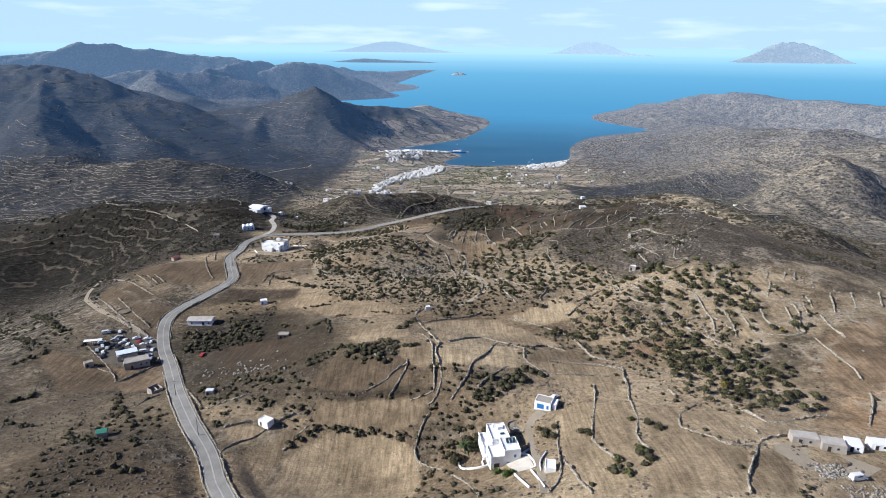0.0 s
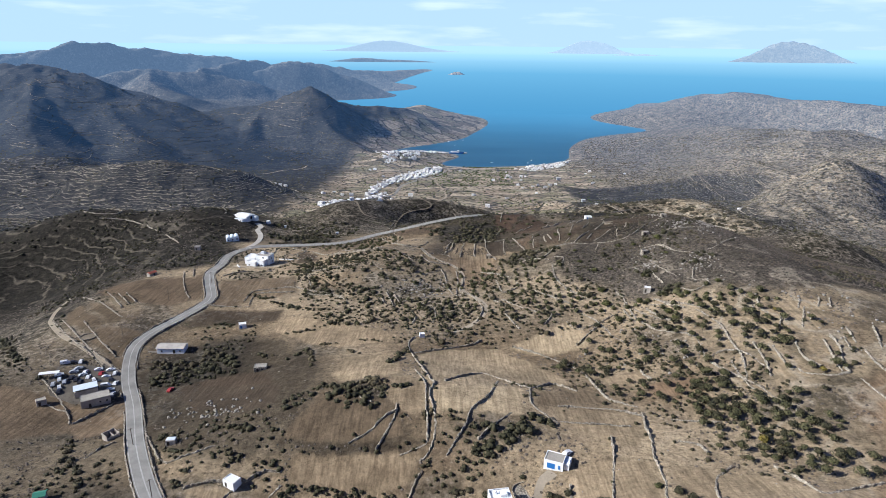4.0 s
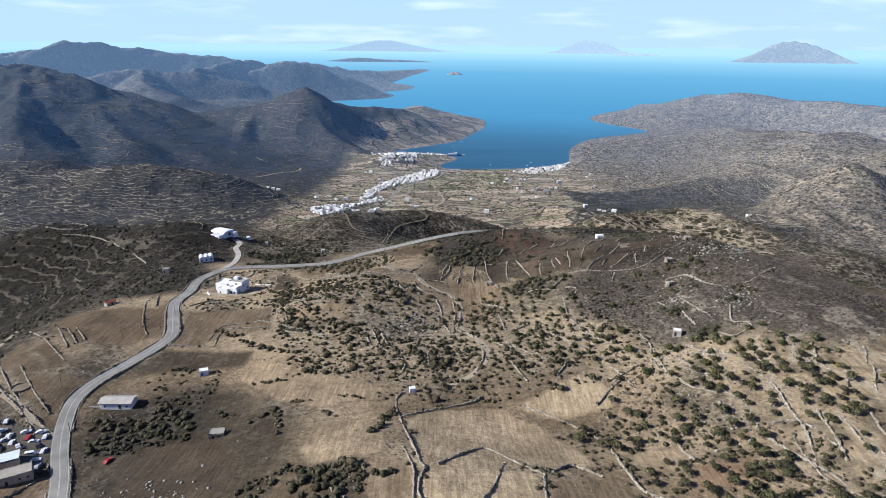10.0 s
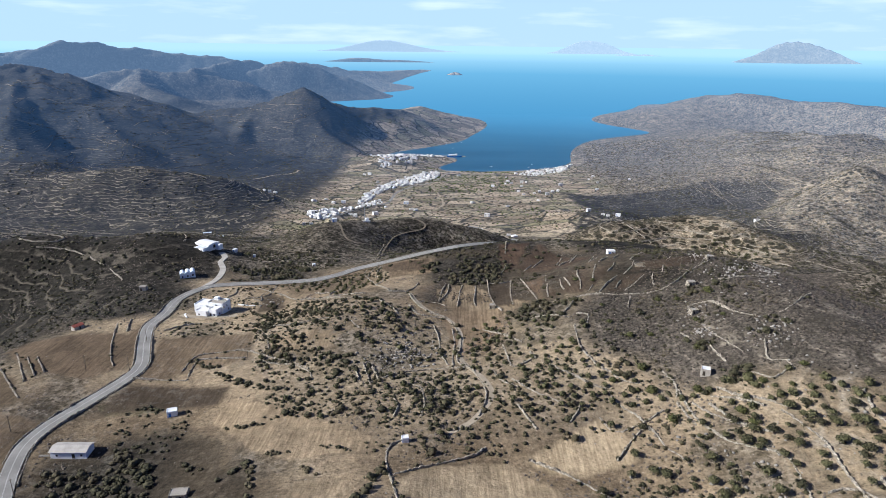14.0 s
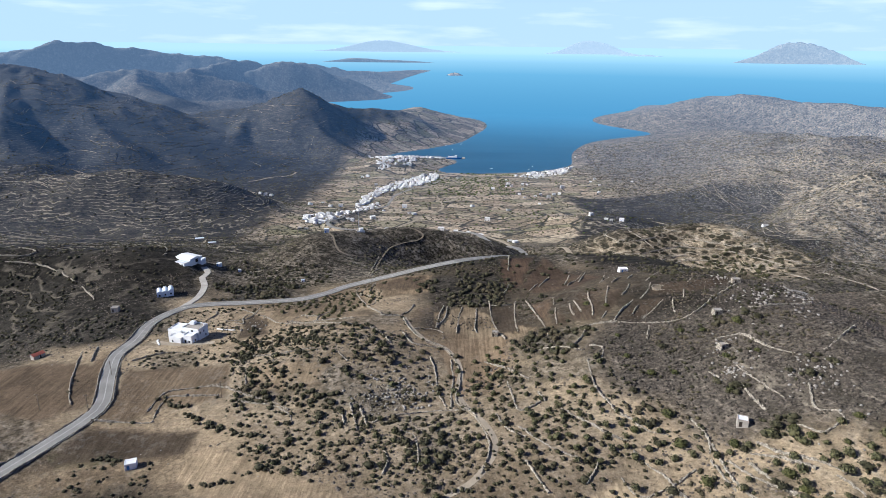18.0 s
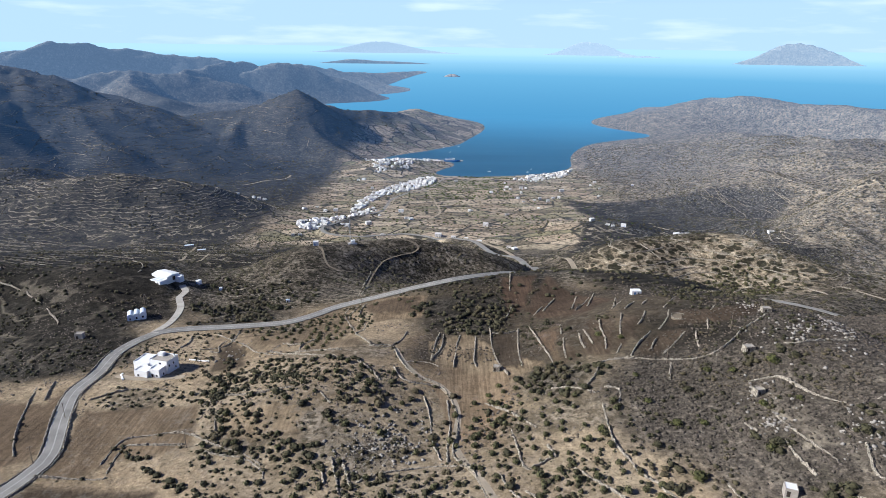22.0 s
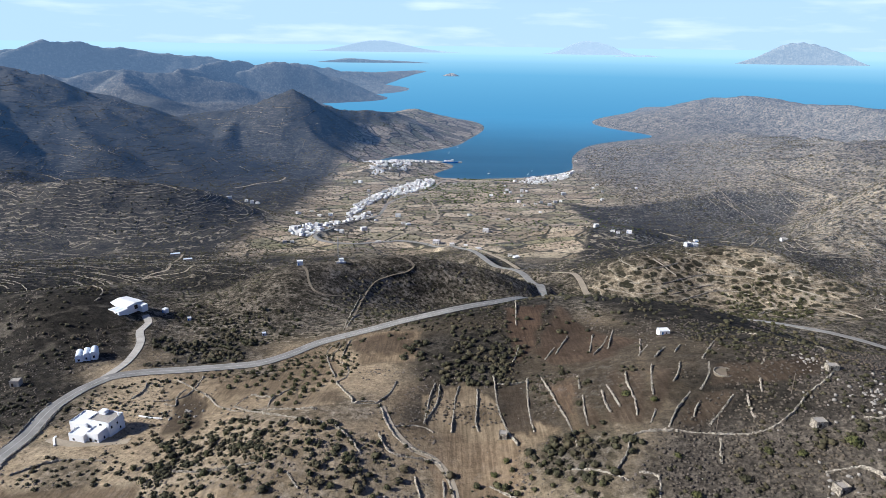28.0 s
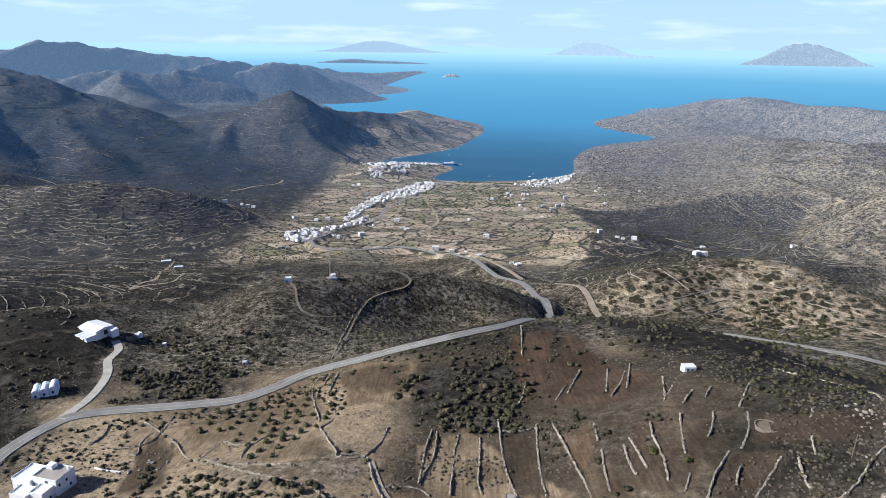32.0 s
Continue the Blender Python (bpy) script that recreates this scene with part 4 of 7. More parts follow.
def rod(radius, length, at=(0, 0, 0), top=None, sides=8, lean=(0, 0)):
    bm = bmesh.new()
    bmesh.ops.create_cone(bm, cap_ends=True, segments=sides, radius1=radius, radius2=radius if top is None else top, depth=length)
    bmesh.ops.rotate(bm, verts=bm.verts, cent=(0, 0, 0), matrix=Euler((lean[0], lean[1], 0)).to_matrix())
    bmesh.ops.translate(bm, vec=(at[0], at[1], at[2] + length / 2), verts=bm.verts)
    return bm


def parapet(sx, sy, at, high=0.45, thick=0.22):
    """A low wall round a flat roof."""
    bm = bmesh.new()
    for px, py, lx, ly in ((0, sy / 2 - thick / 2, sx, thick), (0, -sy / 2 + thick / 2, sx, thick), (sx / 2 - thick / 2, 0, thick, sy - 2 * thick), (-sx / 2 + thick / 2, 0, thick, sy - 2 * thick)):
        got = bmesh.ops.create_cube(bm, size=1.0)["verts"]
        bmesh.ops.scale(bm, vec=(lx, ly, high), verts=got)
        bmesh.ops.translate(bm, vec=(at[0] + px, at[1] + py, at[2] + high / 2), verts=got)
    bmesh.ops.bevel(bm, geom=list(bm.edges), offset=0.04, segments=1, affect="EDGES")
    return bm


GLASS = worn("dark_window_glass", (0.02, 0.025, 0.035), 0.2, 1.0, 0.12, 0.6)
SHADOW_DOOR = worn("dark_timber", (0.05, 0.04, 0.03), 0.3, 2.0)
ROOF_GREY = worn("weathered_roof_screed", (0.36, 0.33, 0.285), 0.3, 0.8)
ROOF_WHITE = worn("white_roof_coat", (0.76, 0.76, 0.75), 0.08, 0.5)
TILE_RED = worn("red_sheet_roof", (0.33, 0.10, 0.07), 0.25, 1.5)
TILE_PALE = worn("pale_roof_sheet", (0.44, 0.41, 0.37), 0.25, 1.5)
SHEET = worn("bright_sheet_metal", (0.62, 0.68, 0.74), 0.12, 1.0, 0.4, 0.5)
TIMBER = worn("grey_weathered_timber", (0.16, 0.13, 0.10), 0.3, 3.0)
METAL = worn("galvanised_metal", (0.45, 0.46, 0.47), 0.15, 2.0, 0.45, 0.5, 0.6)
RUBBER = worn("tyre_rubber", (0.02, 0.02, 0.02), 0.2, 3.0)
RENDERED = worn("bare_cement_render", (0.38, 0.34, 0.29), 0.3, 1.0)
GREEN_SHEET = worn("green_sheet_roof", (0.05, 0.20, 0.14), 0.2, 1.0)
BARK = worn("grey_bark", (0.10, 0.08, 0.06), 0.35, 4.0)
PANEL = worn("solar_panel_glass", (0.03, 0.06, 0.09), 0.15, 1.0, 0.15, 0.6)
PAVING = worn("pale_paving", (0.50, 0.46, 0.40), 0.22, 1.0)
ROCK = worn("pale_limestone", (0.31, 0.285, 0.25), 0.55, 1.6, 0.95, 0.1, 0, 0.2)


def foliage(name, dark, light, dry=0.0):
    m = Nodes(name)
    geo = m.add("NewGeometry")
    info = m.add("ObjectInfo")
    t = m.math("ADD", m.math("MULTIPLY", geo.outputs["Random Per Island"], 0.55), m.math("MULTIPLY", m.noise(0.11, 3), 0.6))
    c = m.ramp(t, (0.2, dark), (0.85, light))
    c = m.mix(m.math("MULTIPLY", info.outputs["Random"], 0.35), c, (0.045, 0.040, 0.022))
    if dry:
        c = m.mix(m.math("MULTIPLY", m.curve(m.noise(0.05, 3), 0.5, 0.62), dry), c, (0.15, 0.115, 0.07))
    return m.done(c, 0.75, 0.15)


OLIVE = foliage("olive_leaves", (0.034, 0.036, 0.016), (0.135, 0.128, 0.062))
MASTIC = foliage("mastic_leaves", (0.018, 0.019, 0.010), (0.088, 0.081, 0.044), 0.35)
THYME = foliage("thyme_cushions", (0.040, 0.034, 0.029), (0.145, 0.120, 0.100), 0.3)
YELLOWED = foliage("yellowing_leaves", (0.10, 0.085, 0.02), (0.26, 0.20, 0.04))
PALM_GREEN = foliage("palm_fronds", (0.022, 0.036, 0.014), (0.075, 0.10, 0.04))
GARDEN = foliage("garden_leaves", (0.03, 0.05, 0.012), (0.10, 0.14, 0.03))


def unit(n, rng):
    v = rng.normal(size=(n, 3))
    return v / np.linalg.norm(v, axis=1)[:, None]


def bush_template(seed, leaves, leaf, core=0.72, flat=0.7):
    """A clump: a lumpy core under many small leaf blades, one metre in radius, standing on z = 0."""
    rng = np.random.default_rng(seed)
    bm = bmesh.new()
    bmesh.ops.create_icosphere(bm, subdivisions=1, radius=1.0)
    co = np.array([v.co for v in bm.verts])
    faces = [[v.index for v in f.verts] for f in bm.faces]
    bm.free()
    lumps = unit(5, rng)
    swell = 0.72 + 0.38 * np.max(np.clip(co @ lumps.T, 0, 1) ** 3, axis=1) + rng.uniform(-0.1, 0.1, len(co))
    co = co * swell[:, None] * core
    verts, quads = [tuple(c) for c in co], [tuple(f) for f in faces]
    d = unit(leaves, rng)
    d[:, 2] = np.abs(d[:, 2]) * 1.15 - 0.3
    r = rng.uniform(0.62, 1.05, leaves) * (0.72 + 0.35 * np.max(np.clip(d @ lumps.T, 0, 1) ** 3, axis=1))
    for c, o in zip(d * r[:, None], unit(leaves, rng)):
        n = np.array(c) / max(np.linalg.norm(c), 1e-6) + 0.8 * o
        n /= np.linalg.norm(n)
        a = np.cross(n, o)
        a /= max(np.linalg.norm(a), 1e-6)
        b = np.cross(n, a)
        s = leaf * rng.uniform(0.6, 1.3)
        k = len(verts)
        verts += [tuple(c - a * s * 0.5), tuple(c + b * s * 0.38), tuple(c + a * s * 0.6), tuple(c - b * s * 0.4)]
        quads.append((k, k + 1, k + 2, k + 3))
    v = np.array(verts)
    v[:, 2] = np.maximum(v[:, 2] * flat + flat * 0.55, -0.05)
    return v, quads


def merged(name, template_list, spots, material, label, category):
    """Many clumps as one mesh of stuff. spots: x, y, radius, height factor, turn."""
    vs, loops, totals, base = [], [], [], 0
    spots = np.array(spots)
    z = land_height(spots[:, 0], spots[:, 1])
    prepared = []
    for v, faces in template_list:
        prepared.append((v, np.concatenate([np.array(f) for f in faces]), np.array([len(f) for f in faces])))
    for k, ((x, y, r, h, a), g) in enumerate(zip(spots, z)):
        v, lp, tot = prepared[k % len(prepared)]
        c, s = math.cos(a), math.sin(a)
        w = np.empty_like(v)
        w[:, 0], w[:, 1], w[:, 2] = x + r * (v[:, 0] * c - v[:, 1] * s), y + r * (v[:, 0] * s + v[:, 1] * c), g - 0.1 * r + r * h * v[:, 2]
        vs.append(w)
        loops.append(lp + base)
        totals.append(tot)
        base += len(v)
    v, loops, totals = np.concatenate(vs), np.concatenate(loops), np.concatenate(totals)
    me = bpy.data.meshes.new(name)
    me.vertices.add(len(v))
    me.vertices.foreach_set("co", v.ravel())
    me.loops.add(len(loops))
    me.loops.foreach_set("vertex_index", loops.astype(np.int32))
    me.polygons.add(len(totals))
    me.polygons.foreach_set("loop_start", np.concatenate([[0], np.cumsum(totals)[:-1]]).astype(np.int32))
    me.update(calc_edges=True)
    me.materials.append(material)
    return tagged(new(name, me), label, category, kind="stuff")


# ---- field walls ----
def wall_mesh(points, high, wide, seed, lift=0.0):
    """A rubble wall with an uneven top and bulging faces along a line on the ground."""
    rng = np.random.default_rng(seed)
    path = smooth_path(points, 0.75)
    d = np.gradient(path, axis=0)
    d /= np.maximum(np.hypot(d[:, 0], d[:, 1]), 1e-6)[:, None]
    n = np.stack([-d[:, 1], d[:, 0]], -1)
    path = path + rng.normal(0, 0.12, path.shape)
    g = land_height(path[:, 0], path[:, 1]) + lift
    ring = ((-0.55, -0.5), (-0.5, 0.5), (-0.36, 0.98), (0.05, 1.06), (0.38, 0.95), (0.5, 0.45), (0.56, -0.5))
    slump = np.clip(0.75 + 0.3 * np.sin(np.arange(len(path)) * 0.21 + seed) + 0.35 * np.sin(np.arange(len(path)) * 0.08 + 2.3 * seed), 0.15, 1.15)
    v, f = [], []
    for (x, y), (nx, ny), z, low in zip(path, n, g, slump):
        top = high * low * rng.uniform(0.5, 1.35)
        for s, u in ring:
            s2 = s * wide * rng.uniform(0.6, 1.5)
            v.append((x + nx * s2, y + ny * s2, z + u * top + rng.normal(0, 0.08)))
    m = len(ring)
    for k in range(len(path) - 1):
        for c in range(m - 1):
            a = k * m + c
            f.append((a, a + m, a + m + 1, a + 1))
    f.append(tuple(range(m)))
    f.append(tuple(range(len(v) - m, len(v)))[::-1])
    return mesh_of("stone_wall", v, f, STONE)


WALL_LINES = []


def stone_wall(*points, high=0.8, wide=0.6, label="low dry-stone field wall of pale rubble"):
    WALL_LINES.append(points)
    return tagged(new("stone_wall", wall_mesh(points, high, wide, len(WALL_LINES))), label, "stone wall", "field walls")


stone_wall((-16, 331), (-20, 326), (-20, 316), (-14, 292), (-8, 267), (-6, 262))
stone_wall((-15, 280), (-10, 262), (-9, 246), (-8, 236), (-8, 228), (-10, 226), (-17, 224))
stone_wall((-10, 217), (-13, 210), (-14, 203), (-12, 198), (-3, 191), (4, 180), (8, 164))
stone_wall((33, 266), (31, 251), (33, 244), (35, 241), (39, 234))
stone_wall((-18, 308), (-9, 313), (2, 318), (12, 322), (16, 326))
stone_wall((31, 319), (43, 311), (52, 302), (59, 289), (61, 265), (63, 255), (72, 249))
stone_wall((41, 247), (53, 247), (63, 246), (72, 241))
stone_wall((-20, 247), (-20, 242), (-21, 237), (-24, 230), (-26, 226))
stone_wall((-20, 243), (-24, 240), (-29, 234), (-36, 230))
stone_wall((-37, 261), (-35, 254), (-30, 249))
stone_wall((72, 244), (70, 233), (69, 223), (67, 215), (66, 201), (64, 194), (61, 184), (62, 173))
stone_wall((56, 227), (55, 219), (52, 207), (48, 191), (48, 184), (50, 175), (52, 169))
stone_wall((38, 205), (37, 196), (36, 188), (34, 172), (32, 165), (28, 159))
stone_wall((36, 177), (37, 172), (38, 162), (40, 155))
stone_wall((89, 207), (84, 203), (81, 200), (77, 190), (78, 186), (82, 181), (85, 175), (88, 173), (92, 173))
stone_wall((98, 177), (93, 170), (87, 161), (84, 156), (82, 150))
stone_wall((98, 177), (103, 179), (109, 180), (109, 174))
stone_wall((-86, 200), (-82, 206), (-77, 209), (-71, 216), (-70, 218))
stone_wall((-90, 214), (-81, 217), (-74, 217))
stone_wall((-70, 217), (-64, 221), (-58, 221))
stone_wall((-64, 204), (-60, 212), (-57, 216))
stone_wall((-121, 253), (-104, 230), (-95, 231), (-86, 235))
stone_wall((-198, 306), (-181, 291), (-169, 278), (-164, 271), (-160, 277), (-156, 286), (-155, 289))
stone_wall((-138, 238), (-136, 246), (-132, 250))
stone_wall((-245, 388), (-223, 363), (-206, 346), (-191, 334), (-173, 317))
stone_wall((-233, 430), (-214, 406), (-203, 392))
stone_wall((-214, 419), (-198, 400))
stone_wall((-253, 434), (-229, 411), (-202, 383), (-194, 375))
stone_wall((-193, 461), (-183, 436), (-172, 414), (-166, 405))
stone_wall((-188, 467), (-181, 448))
stone_wall((-151, 394), (-128, 393), (-124, 394))
stone_wall((-125, 396), (-126, 411), (-119, 412), (-101, 410))
stone_wall((-21, 457), (-17, 449), (-12, 446), (1, 445), (5, 438), (8, 425), (8, 410), (6, 400), (7, 393), (12, 386), (15, 376), (17, 368), (18, 360), (17, 352), (14, 344))
stone_wall((-18, 506), (-20, 492), (-24, 483), (-25, 481), (-34, 480), (-35, 484), (-39, 492), (-43, 501), (-46, 509), (-43, 515), (-43, 524), (-46, 534), (-50, 540))
stone_wall((-49, 577), (-50, 562), (-50, 547))
stone_wall((0, 504), (-2, 492), (-3, 481), (-4, 468))
stone_wall((11, 501), (9, 490), (8, 476), (7, 463))
stone_wall((19, 498), (18, 483), (17, 470), (18, 464))
stone_wall((42, 504), (40, 486), (39, 472), (39, 459))
stone_wall((-15, 464), (-8, 466), (-3, 465), (0, 462))
stone_wall((63, 496), (61, 483))
stone_wall((61, 477), (59, 465), (58, 453))
stone_wall((71, 479), (71, 469), (71, 459))
stone_wall((80, 485), (78, 475), (77, 462), (75, 451))
stone_wall((91, 486), (87, 473), (84, 462))
stone_wall((82, 452), (78, 445))
stone_wall((102, 484), (97, 473), (94, 469))
stone_wall((112, 480), (108, 470), (104, 464), (101, 460))
stone_wall((97, 460), (93, 455), (88, 449), (83, 441))
stone_wall((97, 452), (93, 445))
stone_wall((110, 453), (105, 448), (99, 442), (96, 439))
stone_wall((114, 451), (112, 445), (111, 438))
stone_wall((122, 459), (119, 451))
stone_wall((132, 476), (128, 470))
stone_wall((103, 505), (95, 494))
stone_wall((110, 505), (104, 496))
stone_wall((50, 624), (44, 570))
stone_wall((42, 538), (38, 525), (35, 519))
stone_wall((153, 506), (159, 498), (162, 489), (158, 479))
stone_wall((146, 526), (148, 513))
stone_wall((-144, 525), (-142, 516), (-144, 509))
stone_wall((-131, 530), (-119, 520), (-108, 510), (-102, 502), (-97, 496), (-88, 489), (-74, 483), (-62, 478), (-48, 474))
stone_wall((-86, 506), (-78, 501), (-72, 500), (-70, 504), (-67, 507))
stone_wall((-73, 499), (-73, 491), (-72, 486))
stone_wall((64, 410), (63, 396), (63, 387), (66, 378), (67, 373), (72, 367), (73, 364), (77, 360), (83, 357))
stone_wall((115, 376), (115, 368), (116, 359))
stone_wall((118, 388), (119, 380), (122, 369), (124, 362))
stone_wall((108, 389), (110, 383))
stone_wall((134, 366), (130, 355), (131, 352), (135, 350), (135, 346), (130, 343), (126, 342), (123, 346), (120, 351))
stone_wall((67, 421), (72, 418), (70, 409))
stone_wall((47, 377), (56, 366), (62, 359), (67, 356))
stone_wall((22, 379), (26, 368), (32, 362))
stone_wall((29, 408), (30, 387), (32, 380), (40, 384))
stone_wall((40, 392), (42, 384))
stone_wall((-20, 385), (-13, 387), (0, 389), (11, 387))
stone_wall((-28, 380), (-24, 383), (-18, 386))
stone_wall((-39, 394), (-35, 382), (-33, 374))
stone_wall((-16, 373), (-10, 368), (-8, 354), (-9, 348))
stone_wall((-22, 362), (-19, 354), (-20, 346))
stone_wall((-160, 448), (-151, 455), (-140, 458), (-128, 456))
stone_wall((137, 280), (136, 270), (136, 262))
stone_wall((161, 283), (160, 273), (155, 262), (154, 256))
stone_wall((171, 288), (168, 276))
stone_wall((139, 263), (139, 260), (147, 256), (154, 256))
stone_wall((83, 285), (83, 277), (84, 271))
stone_wall((81, 239), (88, 237), (97, 235))
stone_wall((78, 224), (84, 221), (85, 216))
stone_wall((183, 289), (176, 272))
stone_wall((196, 294), (189, 278))
stone_wall((168, 270), (167, 260), (168, 250))
stone_wall((212, 297), (202, 279))
stone_wall((156, 252), (157, 238), (158, 227), (156, 219))
stone_wall((154, 211), (150, 203), (140, 189))
stone_wall((101, 206), (105, 194), (107, 190), (115, 192), (125, 195), (130, 196))
stone_wall((96, 187), (99, 185), (99, 181))
stone_wall((62, 316), (76, 331), (80, 319), (84, 311))
stone_wall((-119, 534), (-119, 512), (-132, 506))
stone_wall((48, 505), (50, 482), (52, 459), (52, 442))
stone_wall((27, 509), (27, 481), (29, 464), (32, 452))
stone_wall((47, 431), (55, 426), (63, 418))
stone_wall((61, 424), (66, 431), (71, 440), (82, 439), (93, 436), (106, 432), (115, 433), (123, 437), (131, 444), (140, 450), (147, 456))
stone_wall((-216, 373), (-193, 348), (-176, 332))
stone_wall((-190, 290), (-178, 283), (-170, 281))
stone_wall((118, 409), (126, 408), (129, 405), (131, 398), (134, 391), (139, 385))
stone_wall((97, 432), (93, 421))
stone_wall((139, 427), (144, 425), (153, 426), (167, 427))
stone_wall((70, 554), (59, 528))
stone_wall((83, 553), (74, 522))
stone_wall((94, 555), (83, 523))
stone_wall((100, 529), (92, 504))
stone_wall((125, 505), (111, 484))
stone_wall((-48, 516), (-60, 557), (-56, 574))
stone_wall((-57, 592), (-59, 628), (-60, 689))
stone_wall((-34, 481), (-24, 482), (-19, 466), (-12, 454), (1, 447))
stone_wall((-96, 444), (-78, 440), (-63, 440))
stone_wall((-130, 401), (-129, 415), (-121, 418), (-105, 418), (-86, 407), (-73, 400), (-65, 393))
stone_wall((-95, 430), (-91, 417))
stone_wall((-38, 460), (-32, 453), (-26, 444))
stone_wall((-50, 433), (-45, 426))
stone_wall((94, 349), (94, 333), (97, 322), (101, 314), (112, 303), (111, 289), (110, 280), (114, 269), (118, 261), (121, 253), (123, 243), (126, 236))
stone_wall((101, 337), (107, 322), (114, 314))
stone_wall((61, 339), (65, 331), (75, 333), (85, 339))
stone_wall((146, 281), (144, 270), (146, 262))
stone_wall((152, 305), (144, 291))
stone_wall((164, 309), (154, 291))
stone_wall((149, 325), (146, 312), (147, 307))
stone_wall((175, 317), (170, 308))
stone_wall((166, 317), (161, 308))
stone_wall((-2, 265), (10, 279), (16, 282), (26, 269), (33, 264), (43, 271), (52, 264))
stone_wall((40, 236), (52, 235), (65, 234))
stone_wall((-1, 222), (2, 227), (6, 234), (8, 242), (15, 253), (20, 270))
stone_wall((10, 227), (16, 234), (23, 241))
stone_wall((121, 324), (125, 308), (124, 292), (123, 278), (119, 263))
stone_wall((131, 286), (130, 273), (127, 261))
stone_wall((68, 351), (71, 344), (75, 338), (77, 329))
stone_wall((92, 368), (94, 354), (92, 345))
stone_wall((107, 345), (112, 337), (119, 331), (124, 324))
stone_wall((30, 369), (37, 358), (44, 351), (48, 348))
stone_wall((30, 349), (33, 341), (36, 334))
stone_wall((55, 346), (49, 337))
stone_wall((149, 384), (157, 390), (174, 405))
stone_wall((20, 432), (30, 420), (38, 405))
stone_wall((-6, 436), (-3, 420), (-2, 405), (2, 392))

stone_wall((-237, 385), (-209, 354), (-190, 336), (-172, 322))
stone_wall((-89, 493), (-66, 474), (-43, 462))
stone_wall((4, 435), (5, 415), (4, 401), (4, 391))
stone_wall((-56, 593), (-56, 611), (-56, 626), (-53, 638))
stone_wall((-6, 262), (-8, 253), (-6, 243), (-5, 232), (-7, 224), (-10, 221))
stone_wall((-53, 578), (-54, 564), (-56, 554), (-55, 543))
stone_wall((2, 503), (1, 486), (-4, 468))
stone_wall((-90, 404), (-82, 401), (-73, 398), (-64, 390), (-62, 385))
stone_wall((89, 546), (81, 528), (75, 517))
stone_wall((-220, 420), (-201, 397))
stone_wall((118, 276), (117, 264), (118, 251), (120, 249))
stone_wall((-122, 520), (-123, 511), (-120, 502), (-126, 504))
stone_wall((157, 280), (154, 267), (152, 257))
stone_wall((115, 284), (121, 284), (126, 279), (128, 268))
stone_wall((96, 340), (99, 333), (104, 325), (108, 320))
stone_wall((68, 475), (67, 465), (67, 457))
stone_wall((99, 515), (90, 500))
stone_wall((103, 341), (110, 336), (114, 332), (117, 328))
stone_wall((28, 501), (35, 500), (43, 502))
stone_wall((60, 537), (53, 523))
stone_wall((-34, 390), (-31, 382), (-29, 376))
stone_wall((91, 342), (92, 334), (93, 327))
stone_wall((-87, 504), (-89, 498), (-91, 492))
stone_wall((-42, 390), (-39, 380))
stone_wall((166, 281), (163, 270))
stone_wall((180, 317), (175, 307))


def terrace_walls(name, low, high, count, seed, label):
    """Rubble walls that run level round a slope, with a few straight up it."""
    r3 = np.random.default_rng(seed)
    p = np.stack([r3.uniform(low[0], high[0], count), r3.uniform(low[1], high[1], count)], -1)
    steps = 26
    trail = [p]
    up = r3.random(count) < 0.14
    sway = r3.normal(0, 0.12, count)
    for _ in range(steps):
        e = 6.0
        sx_ = (bare_height(p[:, 0] + e, p[:, 1]) - bare_height(p[:, 0] - e, p[:, 1]))
        sy_ = (bare_height(p[:, 0], p[:, 1] + e) - bare_height(p[:, 0], p[:, 1] - e))
        steep = np.hypot(sx_, sy_) / 12 if len(trail) == 1 else steep
        d = np.stack([np.where(up, sx_, -sy_), np.where(up, sy_, sx_)], -1)
        d = d / np.maximum(np.hypot(d[:, 0], d[:, 1]), 1e-6)[:, None]
        d = d + sway[:, None] * np.stack([-d[:, 1], d[:, 0]], -1)
        p = p + d * 5.0
        trail.append(p)
    trail = np.array(trail)
    v, f = [], []
    for k in range(count):
        n = int(r3.integers(8, steps if not up[k] else 14))
        run = trail[:n, k]
        if np.min(np.hypot(ROAD_XY[:, 0:1] - run[:, 0], ROAD_XY[:, 1:2] - run[:, 1])) < 14:
            continue
        t = np.gradient(run, axis=0)
        t /= np.maximum(np.hypot(t[:, 0], t[:, 1]), 1e-6)[:, None]
        z = land_height(run[:, 0], run[:, 1])
        if z.min() < 6 or steep[k] < 0.12:
            continue
        base = len(v)
        for (x, y), (tx, ty), g in zip(run + r3.normal(0, 0.5, run.shape), t, z):
            h, w = r3.uniform(0.35, 1.1), r3.uniform(0.3, 0.6)
            for s_, u in ((-1.1, -0.8), (-0.8, 1.0), (0.8, 1.0), (1.1, -0.8)):
                v.append((x - ty * s_ * w, y + tx * s_ * w, g + (h if u > 0 else -0.8) * 1.0))
        for j in range(n - 1):
            if r3.random() < 0.10:
                continue
            a = base + j * 4
            f += [(a, a + 4, a + 5, a + 1), (a + 1, a + 5, a + 6, a + 2), (a + 2, a + 6, a + 7, a + 3)]
    return tagged(new(name, mesh_of(name, v, f, STONE)), label, "terrace walls", kind="stuff")


ROAD_XY = np.concatenate([q for q, _ in ROADBED])
